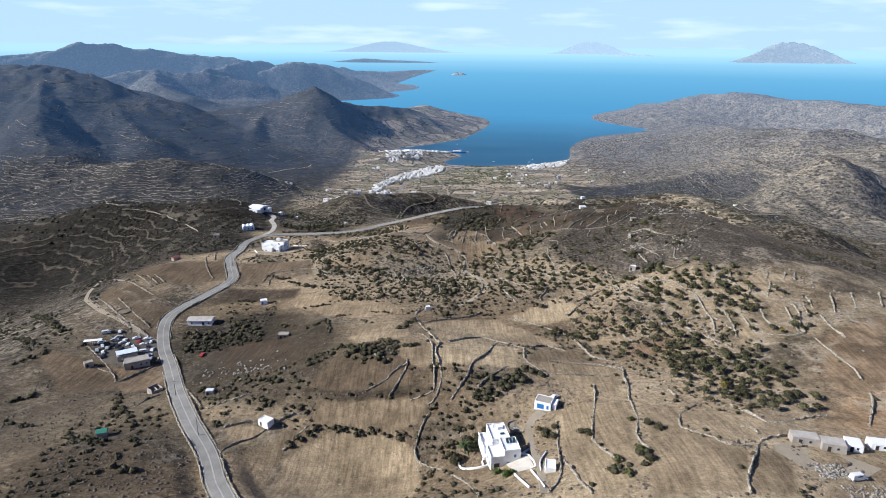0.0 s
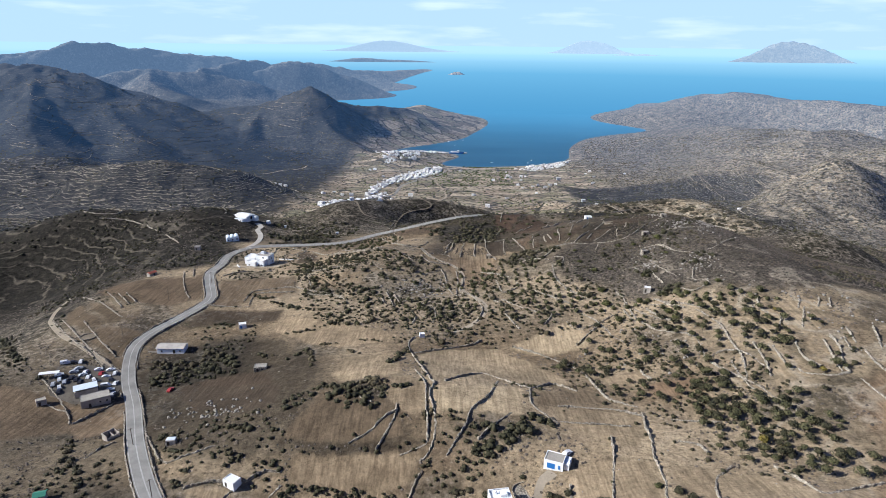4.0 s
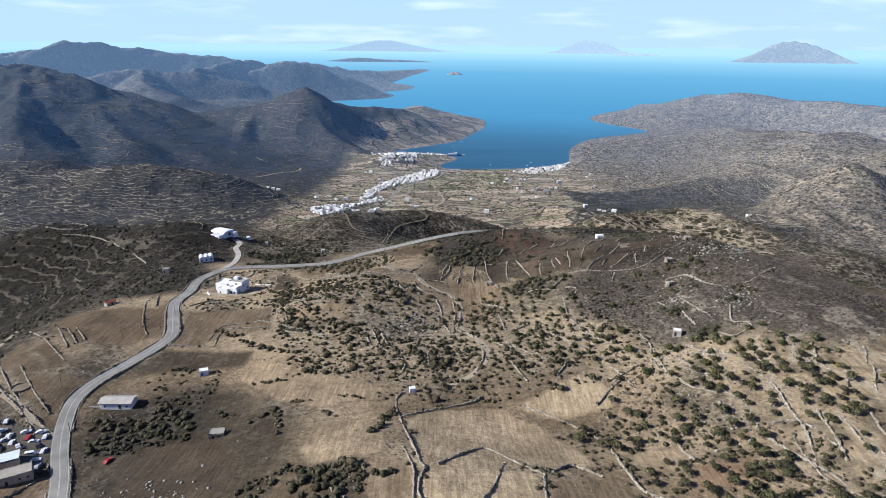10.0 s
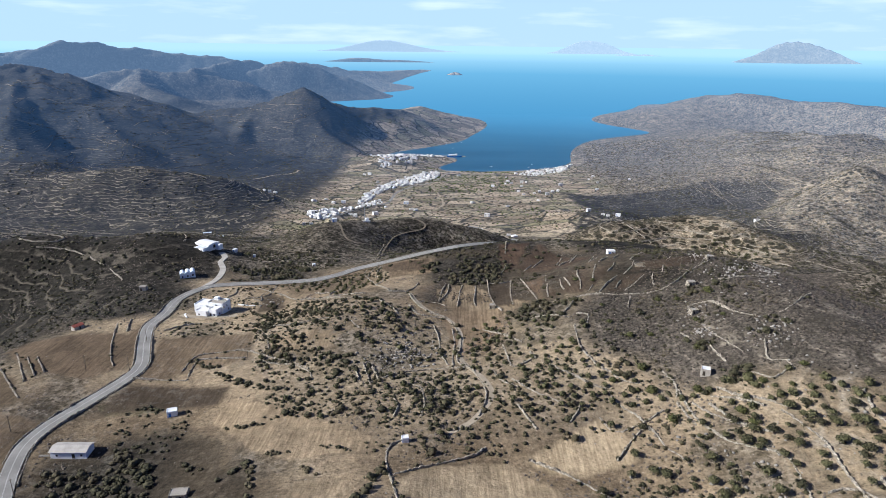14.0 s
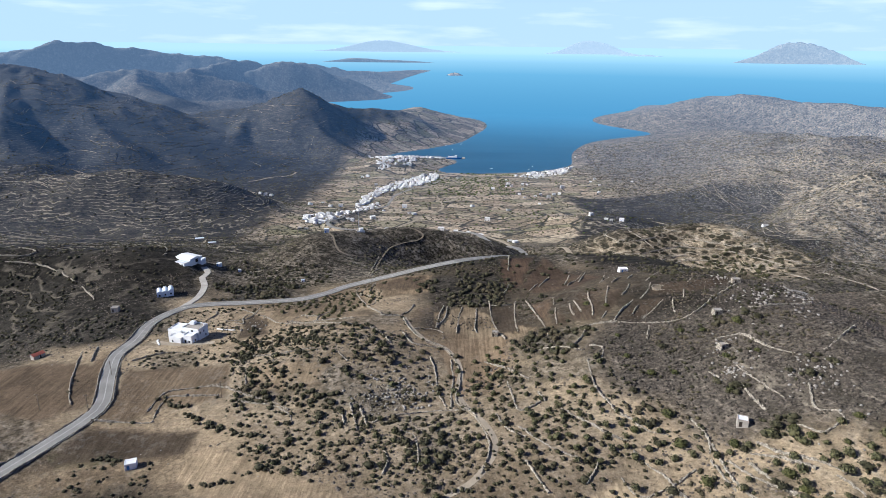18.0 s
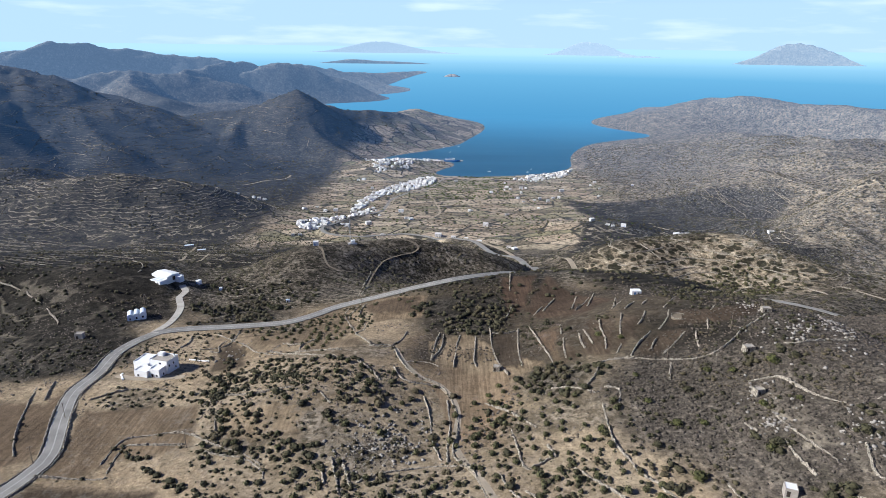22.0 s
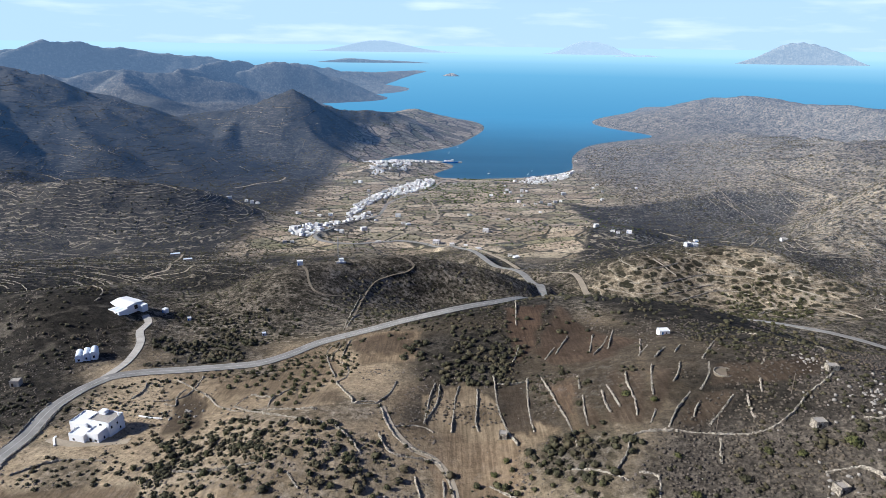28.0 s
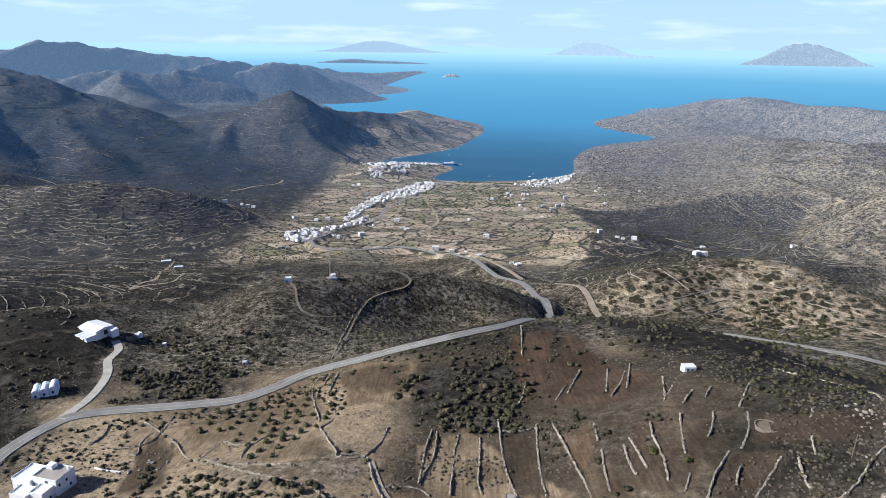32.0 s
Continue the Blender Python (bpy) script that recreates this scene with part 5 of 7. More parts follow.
for low, high, count, seed in (((-1050, 950), (-330, 1650), 330, 301), ((-640, 520), (-215, 1000), 16, 302), ((430, 900), (1350, 2000), 330, 303), ((180, 740), (430, 1050), 40, 304), ((-1700, 1800), (-500, 2800), 260, 305), ((950, 2200), (1900, 2900), 160, 306)):
    terrace_walls("terrace_walls", low, high, count, seed, "level dry-stone terrace walls round the dry slopes")


def roadside(points, side, start, stop):
    path = smooth_path(points, 5.0)
    d = np.gradient(path, axis=0)
    d /= np.hypot(d[:, 0], d[:, 1])[:, None]
    p = path + np.stack([d[:, 1], -d[:, 0]], -1) * side
    return [tuple(q) for q in p if start <= q[1] <= stop]


for side, low, high_y in ((3.9, 120, 305), (4.0, 318, 500), (-3.9, 120, 284), (-4.0, 292, 300), (-4.0, 330, 505)):
    run = roadside(ROAD, side, low, high_y)
    stone_wall(*run, high=0.85, wide=0.55, label="pale mortared stone parapet along the road")

# ---- plants ----
rng = np.random.default_rng(5)


def gaps(x, y, kind):
    """Plants stand in drifts, with openings between."""
    if kind in ("orchard", "phrygana"):
        return np.ones(x.shape)
    return np.clip(0.75 + 0.9 * wobble(x, y, 17, 50) + 0.5 * wobble(x, y, 7, 51), 0.05, 1)


def fill(kinds, spacing, keep=1.0, jitter=0.5):
    """Places in the outlines of the given kinds, on a jittered grid."""
    out = []
    for kind, poly in ZONES:
        if kind not in kinds:
            continue
        p = np.array(poly, float)
        xs = np.arange(p[:, 0].min(), p[:, 0].max(), spacing)
        ys = np.arange(p[:, 1].min(), p[:, 1].max(), spacing)
        gx, gy = np.meshgrid(xs, ys)
        gx = gx + rng.uniform(-jitter, jitter, gx.shape) * spacing
        gy = gy + rng.uniform(-jitter, jitter, gy.shape) * spacing
        ok = (inside(poly, gx, gy, 13.0) > 0.5) & (rng.random(gx.shape) < keep * gaps(gx, gy, kind))
        out += list(zip(gx[ok], gy[ok]))
    return out


ROAD_LINES = np.concatenate([p for p, _ in ROADBED])
KEEP_OFF = [(16.7, 193.3, 17), (32.6, 214.1, 9), (-142.9, 477.5, 19), (-188.5, 551.2, 11), (-196.1, 614.4, 22), (110.7, 525.7, 9), (-149.8, 339.7, 11), (-172.7, 298.2, 26), (29.3, 173.3, 8), (-118.9, 363.7, 5), (105.8, 355.3, 5),
            (-74.0, 215.5, 5), (118.0, 172.9, 24), (27.1, 188.9, 8), (24.2, 201.8, 10)]


def clear(x, y, r=1.5):
    if np.min(np.hypot(ROAD_LINES[:, 0] - x, ROAD_LINES[:, 1] - y)) < 5.5 + r:
        return False
    return all(math.hypot(x - a, y - b) > c + r for a, b, c in KEEP_OFF)


def in_plot(x, y):
    return any(inside(poly, np.array([x]), np.array([y]), 1.6)[0] > 0.5 for _, _, poly in PLOTS if min(p[0] for p in poly) < x < max(p[0] for p in poly) and min(p[1] for p in poly) < y < max(p[1] for p in poly))


BUSHES = [bush_template(s, 24, 0.46) for s in range(4)]
SMALL = [bush_template(20 + s, 12, 0.5, 0.8, 0.6) for s in range(3)]
FAR = [bush_template(30 + s, 6, 0.62, 0.85, 0.6) for s in range(3)]


def spots(places, low, high, tall=(0.8, 1.15)):
    return [(x, y, rng.uniform(low, high), rng.uniform(*tall), rng.uniform(0, 6.3)) for x, y in places if clear(x, y, 1.0)]


shrubs = spots(fill(("maquis",), 3.6, 1.0), 1.2, 3.0)
shrubs += spots(fill(("scrubwood",), 3.4, 0.8), 0.35, 1.5)
shrubs += spots(fill(("scrubwood",), 9.0, 0.5), 1.6, 2.9)
shrubs += spots(fill(("grove",), 4.6, 0.4), 0.4, 1.1)
shrubs += spots(fill(("rock",), 4.0, 0.7), 0.5, 1.4)
for line in WALL_LINES:
    for (ax, ay), (bx, by) in zip(line[:-1], line[1:]):
        n = int(math.hypot(bx - ax, by - ay) / 5.5)
        for k in range(n):
            if rng.random() < 0.4:
                t = (k + rng.random()) / n
                shrubs += spots([(ax + t * (bx - ax) + rng.normal(0, 1.6), ay + t * (by - ay) + rng.normal(0, 1.6))], 0.5, 1.5)


def hedge(size, *points):
    """Bushes in a drift along a field bank."""
    for (ax, ay), (bx, by) in zip(points[:-1], points[1:]):
        n = max(2, int(math.hypot(bx - ax, by - ay) / (size * 0.62)))
        for k in range(n):
            t = (k + rng.random()) / n
            if rng.random() < 0.88:
                shrubs.extend(spots([(ax + t * (bx - ax) + rng.normal(0, size * 0.55), ay + t * (by - ay) + rng.normal(0, size * 0.55))], size * 0.4, size * 1.05))


hedge(2.0, (-67, 256), (-61, 264), (-53, 268), (-36, 264))
hedge(2.4, (-27, 293), (-23, 306), (-20, 317))
hedge(1.5, (-137, 369), (-119, 368))
hedge(1.7, (-93, 404), (-73, 402), (-46, 391), (-27, 382))
hedge(1.5, (-89, 347), (-73, 348))
hedge(1.3, (-67, 324), (-57, 324))
hedge(1.3, (-45, 328), (-34, 324))
hedge(1.3, (-50, 315), (-44, 308))
hedge(1.7, (-98, 327), (-90, 319))
hedge(1.8, (-78, 312), (-71, 321), (-65, 300))
hedge(1.6, (-42, 265), (-29, 266), (-25, 252))
hedge(1.8, (-63, 207), (-53, 215), (-40, 214), (-13, 209))
hedge(2.4, (-79, 227), (-72, 226))
hedge(1.9, (-62, 223), (-57, 222))
hedge(2.0, (-115, 250), (-103, 242))
hedge(1.8, (-112, 237), (-96, 235))
hedge(2.2, (-91, 248), (-74, 242))
hedge(2.4, (-64, 251), (-55, 261))
hedge(2.0, (-42, 260), (-16, 259))
hedge(2.6, (-198, 245), (-190, 250))
hedge(2.6, (-184, 224), (-170, 220))
hedge(2.5, (-116, 184), (-105, 184))
hedge(2.2, (-151, 212), (-132, 201))
hedge(2.2, (-224, 283), (-214, 300))
hedge(2.2, (-292, 398), (-222, 324))
hedge(2.0, (-256, 332), (-230, 310))
hedge(2.0, (-201, 308), (-182, 292))
hedge(2.6, (56, 173), (61, 171))
hedge(2.2, (54, 166), (57, 164))
hedge(1.8, (49, 169), (53, 159))
hedge(2.0, (-157, 256), (-125, 214))
hedge(2.0, (-126, 222), (-112, 232))
hedge(1.9, (-104, 443), (-94, 445), (-81, 456), (-57, 446))
hedge(1.9, (-94, 414), (-71, 412), (-55, 401), (-44, 403))
hedge(1.8, (-128, 411), (-112, 402))
hedge(1.9, (-113, 399), (-97, 387), (-75, 375))
hedge(1.7, (-90, 467), (-67, 444))
hedge(1.9, (-48, 428), (-19, 434))
hedge(2.6, (72, 373), (82, 373))
hedge(2.5, (70, 367), (80, 364))
hedge(2.4, (109, 381), (116, 377), (111, 372))
hedge(2.5, (112, 356), (124, 350))
hedge(2.5, (111, 348), (120, 343))
hedge(2.5, (138, 383), (149, 375))
hedge(2.5, (132, 372), (141, 369))
hedge(2.2, (120, 423), (129, 418), (138, 424))
hedge(2.0, (56, 440), (71, 439))
hedge(2.3, (3, 219), (11, 223), (19, 228), (28, 234), (37, 236))
hedge(2.3, (6, 222), (17, 227), (28, 236), (32, 240))
hedge(2.2, (5, 217), (15, 221), (22, 225))
hedge(2.2, (-2, 197), (0, 205), (3, 211))
hedge(2.3, (-108, 490), (-104, 474))
hedge(2.3, (-89, 477), (-73, 474))
hedge(2.2, (-54, 465), (-38, 461))
hedge(2.0, (78, 491), (87, 483))
hedge(2.2, (61, 490), (66, 484))
hedge(2.0, (124, 497), (132, 489))
loose = [(rng.uniform(-330, 330), rng.uniform(110, 640)) for _ in range(26000)]
lw = wobble(np.array([p[0] for p in loose]), np.array([p[1] for p in loose]), 45, 40)
shrubs += spots([p for p, w in zip(loose, lw) if w > 0.22 and not in_plot(*p)], 0.35, 1.5)
merged("shrubs", BUSHES, shrubs, MASTIC, "dark green and brown mastic shrubs", "shrub")
tuft_x, tuft_y = rng.uniform(-340, 340, 60000), 110 + 540 * rng.random(60000)
tuft_ok = (wobble(tuft_x, tuft_y, 31, 43) + 0.7 * wobble(tuft_x, tuft_y, 11, 44) > 0.15) & (land_plots(tuft_x, tuft_y, tuft_x)[:, 3] < 0.3)
for path, half in ROADBED:
    for k in range(0, len(path), 2):
        tuft_ok &= np.abs(tuft_x - path[k, 0]) + np.abs(tuft_y - path[k, 1]) > 9
tx, ty = tuft_x[tuft_ok], tuft_y[tuft_ok]
dark_bushes = spots(fill(("dark",), 7.0, 0.5), 0.8, 2.2)
slopes = [(rng.uniform(-700, 700), rng.uniform(560, 1500)) for _ in range(11000)]
dark_bushes += spots([p for p, w in zip(slopes, wobble(np.array([q[0] for q in slopes]), np.array([q[1] for q in slopes]), 120, 41)) if w > -0.2], 1.0, 2.6)
merged("hillside_scrub", FAR, dark_bushes, MASTIC, "dark scrub on the hillsides", "scrub")
cushions = spots(fill(("phrygana",), 2.3, 0.8), 0.45, 0.95)
merged("thyme_cushions", SMALL, cushions, THYME, "grey-brown thyme and spurge cushions", "scrub")
far_scrub = [(rng.uniform(-1500, 1500), rng.uniform(1400, 3300)) for _ in range(12000)]
far_h = land_height(np.array([p[0] for p in far_scrub]), np.array([p[1] for p in far_scrub]))
merged("far_scrub", FAR, [(x, y, rng.uniform(1.5, 4.0), 0.8, rng.uniform(0, 6)) for (x, y), h in zip(far_scrub, far_h) if h > 4 and math.hypot(x, y - 150) < 2950], MASTIC, "dark scrub dotted over the far slopes", "scrub")


def dots(seed):
    """A very small clump for bushes seen from afar: a lumpy eight-sided cushion."""
    r5 = np.random.default_rng(seed)
    v = np.array([(math.cos(a) * r5.uniform(0.7, 1.2), math.sin(a) * r5.uniform(0.7, 1.2), -0.1) for a in np.arange(6) * math.pi / 3] + [(math.cos(a) * 0.6, math.sin(a) * 0.6, r5.uniform(0.45, 0.75)) for a in np.arange(3) * 2.1 + 0.4])
    f = [(k, (k + 1) % 6, 6 + k // 2) for k in range(6)] + [((2 * k + 2) % 6, 6 + (k + 1) % 3, 6 + k) for k in range(3)] + [(6, 7, 8)]
    return v, f


merged("dry_tufts", [dots(40 + s) for s in range(7)], np.stack([tx, ty, rng.uniform(0.2, 0.75, len(tx)) , rng.uniform(0.7, 1.3, len(tx)), rng.uniform(0, 6.3, len(tx))], -1), THYME, "small dry tufts and thistles over the stony ground", "scrub")
brush_y = 640 + 2500 * rng.random(60000) ** 1.25
brush_x = brush_y * rng.uniform(-0.74, 0.78, 60000)
brush_z = land_height(brush_x, brush_y)
drift = wobble(brush_x, brush_y, 130, 71) + 0.7 * wobble(brush_x, brush_y, 48, 72)
open_field = (brush_x > -330) & (brush_x < 460) & (brush_y > 1400) & (brush_y < 2260)
fine_spot = (brush_z > 4) & (drift > -0.35 + 0.9 * rng.random(60000) * (rng.random(60000) < 0.6)) & (np.hypot(brush_x, brush_y - 150) < 2950) & ~(open_field & (rng.random(60000) < 0.85))
for path, half in ROADBED:
    for k in range(0, len(path), 2):
        fine_spot &= np.abs(brush_x - path[k, 0]) + np.abs(brush_y - path[k, 1]) > 13
bx, by = brush_x[fine_spot], brush_y[fine_spot]
br = rng.uniform(0.8, 2.0, len(bx)) * (0.65 + by / 2400)
merged("hillside_cushions", [dots(s) for s in range(7)], np.stack([bx, by, br, rng.uniform(0.7, 1.1, len(bx)), rng.uniform(0, 6.3, len(bx))], -1), MASTIC, "dark cushions of scrub dotted over the stony hillsides", "scrub")


def tree_maker(name, seed, leaves, leaf, material, flat, trunk_h, label):
    """One tree about a metre in crown radius: trunk, limbs, crown."""
    t = thing(name, (0, 0, 0), 0, label, "tree", "olive and carob trees")
    bm = bmesh.new()
    r2 = np.random.default_rng(seed)
    for lean, size, length, at in ((0.12, 0.10, trunk_h, (0, 0, -0.15)),):
        got = rod(size, length + 0.25, at, size * 0.6, 7, (lean, r2.uniform(-0.15, 0.15)))
        me = bpy.data.meshes.new("t")
        got.to_mesh(me)
        got.free()
        bm.from_mesh(me)
        bpy.data.meshes.remove(me)
    part("trunk", bm, BARK, t, "gnarled grey trunk")
    for k in range(3):
        a = k * 2.1 + r2.uniform(0, 1)
        limb = rod(0.05, 0.6, (math.cos(a) * 0.16, math.sin(a) * 0.16, trunk_h * 0.7), 0.025, 5, (-math.sin(a) * 0.7, math.cos(a) * 0.7))
        part("limb", limb, BARK, t)
    v, f = bush_template(seed, leaves, leaf, 0.62, flat)
    v = v.copy()
    v[:, 2] += trunk_h * 0.75
    under("crown", mesh_of("crown", v, f, material), t, "uneven grey-green crown")
    return t


TREES = [
    tree_maker("olive_tree", 60, 150, 0.27, OLIVE, 0.75, 0.55, "grey-green olive tree with an uneven crown on dry ground"),
    tree_maker("olive_tree", 61, 150, 0.27, OLIVE, 0.70, 0.50, "grey-green olive tree with an uneven crown on dry ground"),
    tree_maker("carob_tree", 62, 160, 0.26, MASTIC, 0.65, 0.35, "dark spreading carob tree with a low dense crown"),
    tree_maker("carob_tree", 63, 160, 0.26, MASTIC, 0.72, 0.40, "dark spreading carob tree with a low dense crown"),
    tree_maker("yellowing_tree", 64, 130, 0.28, YELLOWED, 0.75, 0.40, "small yellowing tree among dark olives"),
]
FIRST = set()


def plant_tree(kind, x, y, r):
    z = height(x, y)
    m = pose(x, y, z, 0, 0, rng.uniform(0, 360)) @ Matrix.Diagonal((r, r, r * rng.uniform(0.85, 1.1), 1))
    base = TREES[kind]
    if kind not in FIRST:
        FIRST.add(kind)
        base.matrix_basis = m
        return base
    ob = copy_thing(base, pose(0, 0, 0))
    ob.matrix_basis = m
    return ob


wood = [(x, y, rng.uniform(1.4, 2.8)) for x, y in fill(("grove",), 5.8, 0.8)] + [(x, y, rng.uniform(1.3, 2.1)) for x, y in fill(("orchard",), 6.6, 0.85, 0.22)]
wood += [(x, y, rng.uniform(1.4, 2.3)) for x, y in fill(("scrubwood",), 11.0, 0.6)]
wood = [w for w in wood if clear(w[0], w[1], w[2])]
wood.sort(key=lambda w: w[1] + 0.3 * abs(w[0]))
for k, (x, y, r) in enumerate(wood[:300]):
    plant_tree(int(rng.choice([0, 1, 2, 3, 4], p=[0.34, 0.3, 0.18, 0.16, 0.02])), x, y, r)
TREE_TOPS = [bush_template(70 + s, 90, 0.3, 0.66, 0.85) for s in range(4)]
if len(wood) > 300:
    merged("far_trees", TREE_TOPS, [(x, y, r, 1.15, rng.uniform(0, 6)) for x, y, r in wood[300:]], OLIVE, "grey-green olive trees in the farther groves", "trees")

# ---- buildings ----
def facade(parent, spot, size, turn, pane, frame_mat=None, name="window", deep=0.12):
    """A window or door set on a wall: a frame proud of the wall and a pane in it. spot: middle of its foot."""
    w, h = size
    frame_mat = frame_mat or WHITE
    bm = bmesh.new()
    for px, pz, lx, lz in ((0, h + 0.05, w + 0.2, 0.1), (0, -0.05, w + 0.2, 0.1), (-w / 2 - 0.05, h / 2, 0.1, h), (w / 2 + 0.05, h / 2, 0.1, h)):
        got = bmesh.ops.create_cube(bm, size=1.0)["verts"]
        bmesh.ops.scale(bm, vec=(lx, deep, lz), verts=got)
        bmesh.ops.translate(bm, vec=(px, 0, pz), verts=got)
    turn_m = Matrix.Rotation(radians(turn), 3, "Z")
    bmesh.ops.rotate(bm, verts=bm.verts, cent=(0, 0, 0), matrix=turn_m)
    bmesh.ops.translate(bm, vec=spot, verts=bm.verts)
    win = part(name, bm, frame_mat, parent)
    bm = box((w, 0.06, h), (0, 0, 0))
    bmesh.ops.rotate(bm, verts=bm.verts, cent=(0, 0, 0), matrix=turn_m)
    bmesh.ops.translate(bm, vec=spot, verts=bm.verts)
    part("pane" if name == "window" else "leaf", bm, pane, win)
    return win


def block(parent, at, size, wall, roof, rim=0.45, name="wall_block"):
    """A whitewashed cube with a flat roof and a parapet. at: middle of its foot."""
    part(name, box((size[0], size[1], size[2] + 1.5), (at[0], at[1], at[2] - 1.5), 0.07), wall, parent)
    part("flat_roof", box((size[0] - 0.44, size[1] - 0.44, 0.08), (at[0], at[1], at[2] + size[2])), roof, parent)
    if rim:
        part("parapet", parapet(size[0] - 0.02, size[1] - 0.02, (at[0], at[1], at[2] + size[2] + 0.004), rim), wall, parent)


def wall_window(parent, at, size, side, along, z, w, h, pane, frame_mat=None, name="window"):
    """A window on one side (front, back, left, right) of a block."""
    x, y = at[0], at[1]
    if side == "front":
        spot, turn = (x + along, y - size[1] / 2 - 0.02, at[2] + z), 0
    elif side == "back":
        spot, turn = (x + along, y + size[1] / 2 + 0.02, at[2] + z), 180
    elif side == "left":
        spot, turn = (x - size[0] / 2 - 0.02, y + along, at[2] + z), -90
    else:
        spot, turn = (x + size[0] / 2 + 0.02, y + along, at[2] + z), 90
    return facade(parent, spot, (w, h), turn, pane, frame_mat, name)


def villa():
    z = height(15.9, 189.7) + 0.3
    v = thing("villa", (16.3, 192.9, z), 10, "white two-storey villa with blue shutters and flat roofs", "villa")
    front, back, wing, porch = ((2.6, -4.2, 0), (5.8, 7.4, 6.3)), ((0.6, 4.6, 0), (6.6, 9.6, 5.6)), ((-2.6, -4.6, 0), (4.6, 6.8, 4.2)), ((-4.2, 3.2, 0), (3.2, 9.0, 3.2))
    for k, (at, size) in enumerate((front, back, wing, porch)):
        block(v, at, size, WHITE, ROOF_WHITE, 0.5)
    wall_window(v, *front, "front", 0.9, 3.7, 0.8, 1.2, BLUE)
    wall_window(v, *front, "front", -1.4, 0.1, 1.1, 2.1, BLUE, None, "door")
    wall_window(v, *front, "front", 1.6, 1.0, 0.9, 1.1, BLUE)
    wall_window(v, *front, "right", 1.2, 3.6, 0.9, 1.2, GLASS)
    wall_window(v, *front, "right", -1.6, 1.0, 0.9, 1.2, BLUE)
    wall_window(v, *wing, "front", -0.3, 0.4, 2.0, 1.7, GLASS)
    wall_window(v, *wing, "left", 1.2, 0.9, 1.0, 1.2, BLUE)
    wall_window(v, *wing, "left", -1.6, 0.1, 1.0, 2.0, BLUE, None, "door")
    for s in (-2.8, 0.4, 2.6):
        wall_window(v, *porch, "left", s, 0.9, 0.9, 1.2, BLUE)
    for s in (-2.4, 1.6):
        wall_window(v, *back, "right", s, 3.2, 0.9, 1.2, BLUE)
        wall_window(v, *back, "left", s, 3.6, 0.8, 1.0, GLASS)
    for k in range(3):
        bm = box((0.95, 1.9, 0.07))
        bmesh.ops.rotate(bm, verts=bm.verts, cent=(0, 0, 0), matrix=Matrix.Rotation(radians(32), 3, "X"))
        bmesh.ops.translate(bm, vec=(2.0 + k * 1.15, -3.0, 7.1), verts=bm.verts)
        panel = part("solar_panel", bm, PANEL, v, "tilted dark solar panel")
        part("panel_leg", box((0.7, 0.06, 0.75), (2.0 + k * 1.15, -2.45, 6.35)), METAL, panel)
    bm = rod(0.28, 1.5, (0, 0, -0.75), None, 12)
    bmesh.ops.rotate(bm, verts=bm.verts, cent=(0, 0, 0), matrix=Matrix.Rotation(radians(90), 3, "Y"))
    bmesh.ops.translate(bm, vec=(3.2, -2.0, 7.4), verts=bm.verts)
    part("water_tank", bm, METAL, v, "galvanised water tank")
    part("chimney", box((0.6, 0.6, 1.3), (-0.6, 7.6, 5.64), 0.05), WHITE, v)
    part("roof_hatch", box((2.0, 2.2, 1.0), (1.6, 6.8, 5.66), 0.05), WHITE, v)
    part("skylight", box((1.6, 1.2, 0.12), (1.8, 3.2, 5.66), 0.02), PANEL, v)
    for k in range(9):
        part("step", box((1.1, 0.32, 0.19 * (k + 1)), (-5.0, -2.2 - k * 0.32 + 2.6, 0)), WHITE, v)
    part("balustrade", box((0.2, 5.0, 0.9), (-5.9, 5.0, 3.24), 0.03), WHITE, v)
    return v


villa()
VILLA_Z = height(21.3, 182.9)


def low_wall(points, high, wide, material, label, lift=0.0):
    return tagged(new("garden_wall", wall_mesh(points, high, wide, len(points), lift)), label, "garden wall", "garden walls")


def white_wall(points, high=0.8, wide=0.35, label="low whitewashed garden wall round the villa"):
    path = smooth_path(points, 1.2)
    d = np.gradient(path, axis=0)
    d /= np.maximum(np.hypot(d[:, 0], d[:, 1]), 1e-6)[:, None]
    g = land_height(path[:, 0], path[:, 1])
    v, f = [], []
    for (x, y), (dx, dy), z in zip(path, d, g):
        for s, u in ((-0.5, -0.6), (-0.5, 0.94), (-0.38, 1), (0.38, 1), (0.5, 0.94), (0.5, -0.6)):
            v.append((x - dy * s * wide, y + dx * s * wide, z + u * high))
    for k in range(len(path) - 1):
        for c in range(5):
            a = k * 6 + c
            f.append((a, a + 6, a + 7, a + 1))
    f += [tuple(range(6)), tuple(range(len(v) - 6, len(v)))[::-1]]
    return tagged(new("garden_wall", mesh_of("garden_wall", v, f, WHITE)), label, "garden wall", "garden walls")


white_wall([(2.5, 195.1), (2.2, 192.2), (3.1, 190.0), (5.8, 188.5), (9.5, 187.5), (12.0, 187.7)])
white_wall([(11.0, 193.1), (10.2, 190.4), (10.7, 188.6)])
white_wall([(23.5, 188.9), (25.8, 186.3), (27.0, 180.4), (26.8, 177.1)])
white_wall([(26.8, 177.1), (25.0, 176.8)])
white_wall([(27.9, 173.4), (28.8, 180.3), (31.5, 185.6)])
white_wall([(19.9, 176.1), (21.5, 169.7), (23.2, 163.7)])
white_wall([(25.2, 176.1), (26.5, 168.6), (27.5, 162.2)])
white_wall([(23.9, 188.6), (26.5, 190.2)])


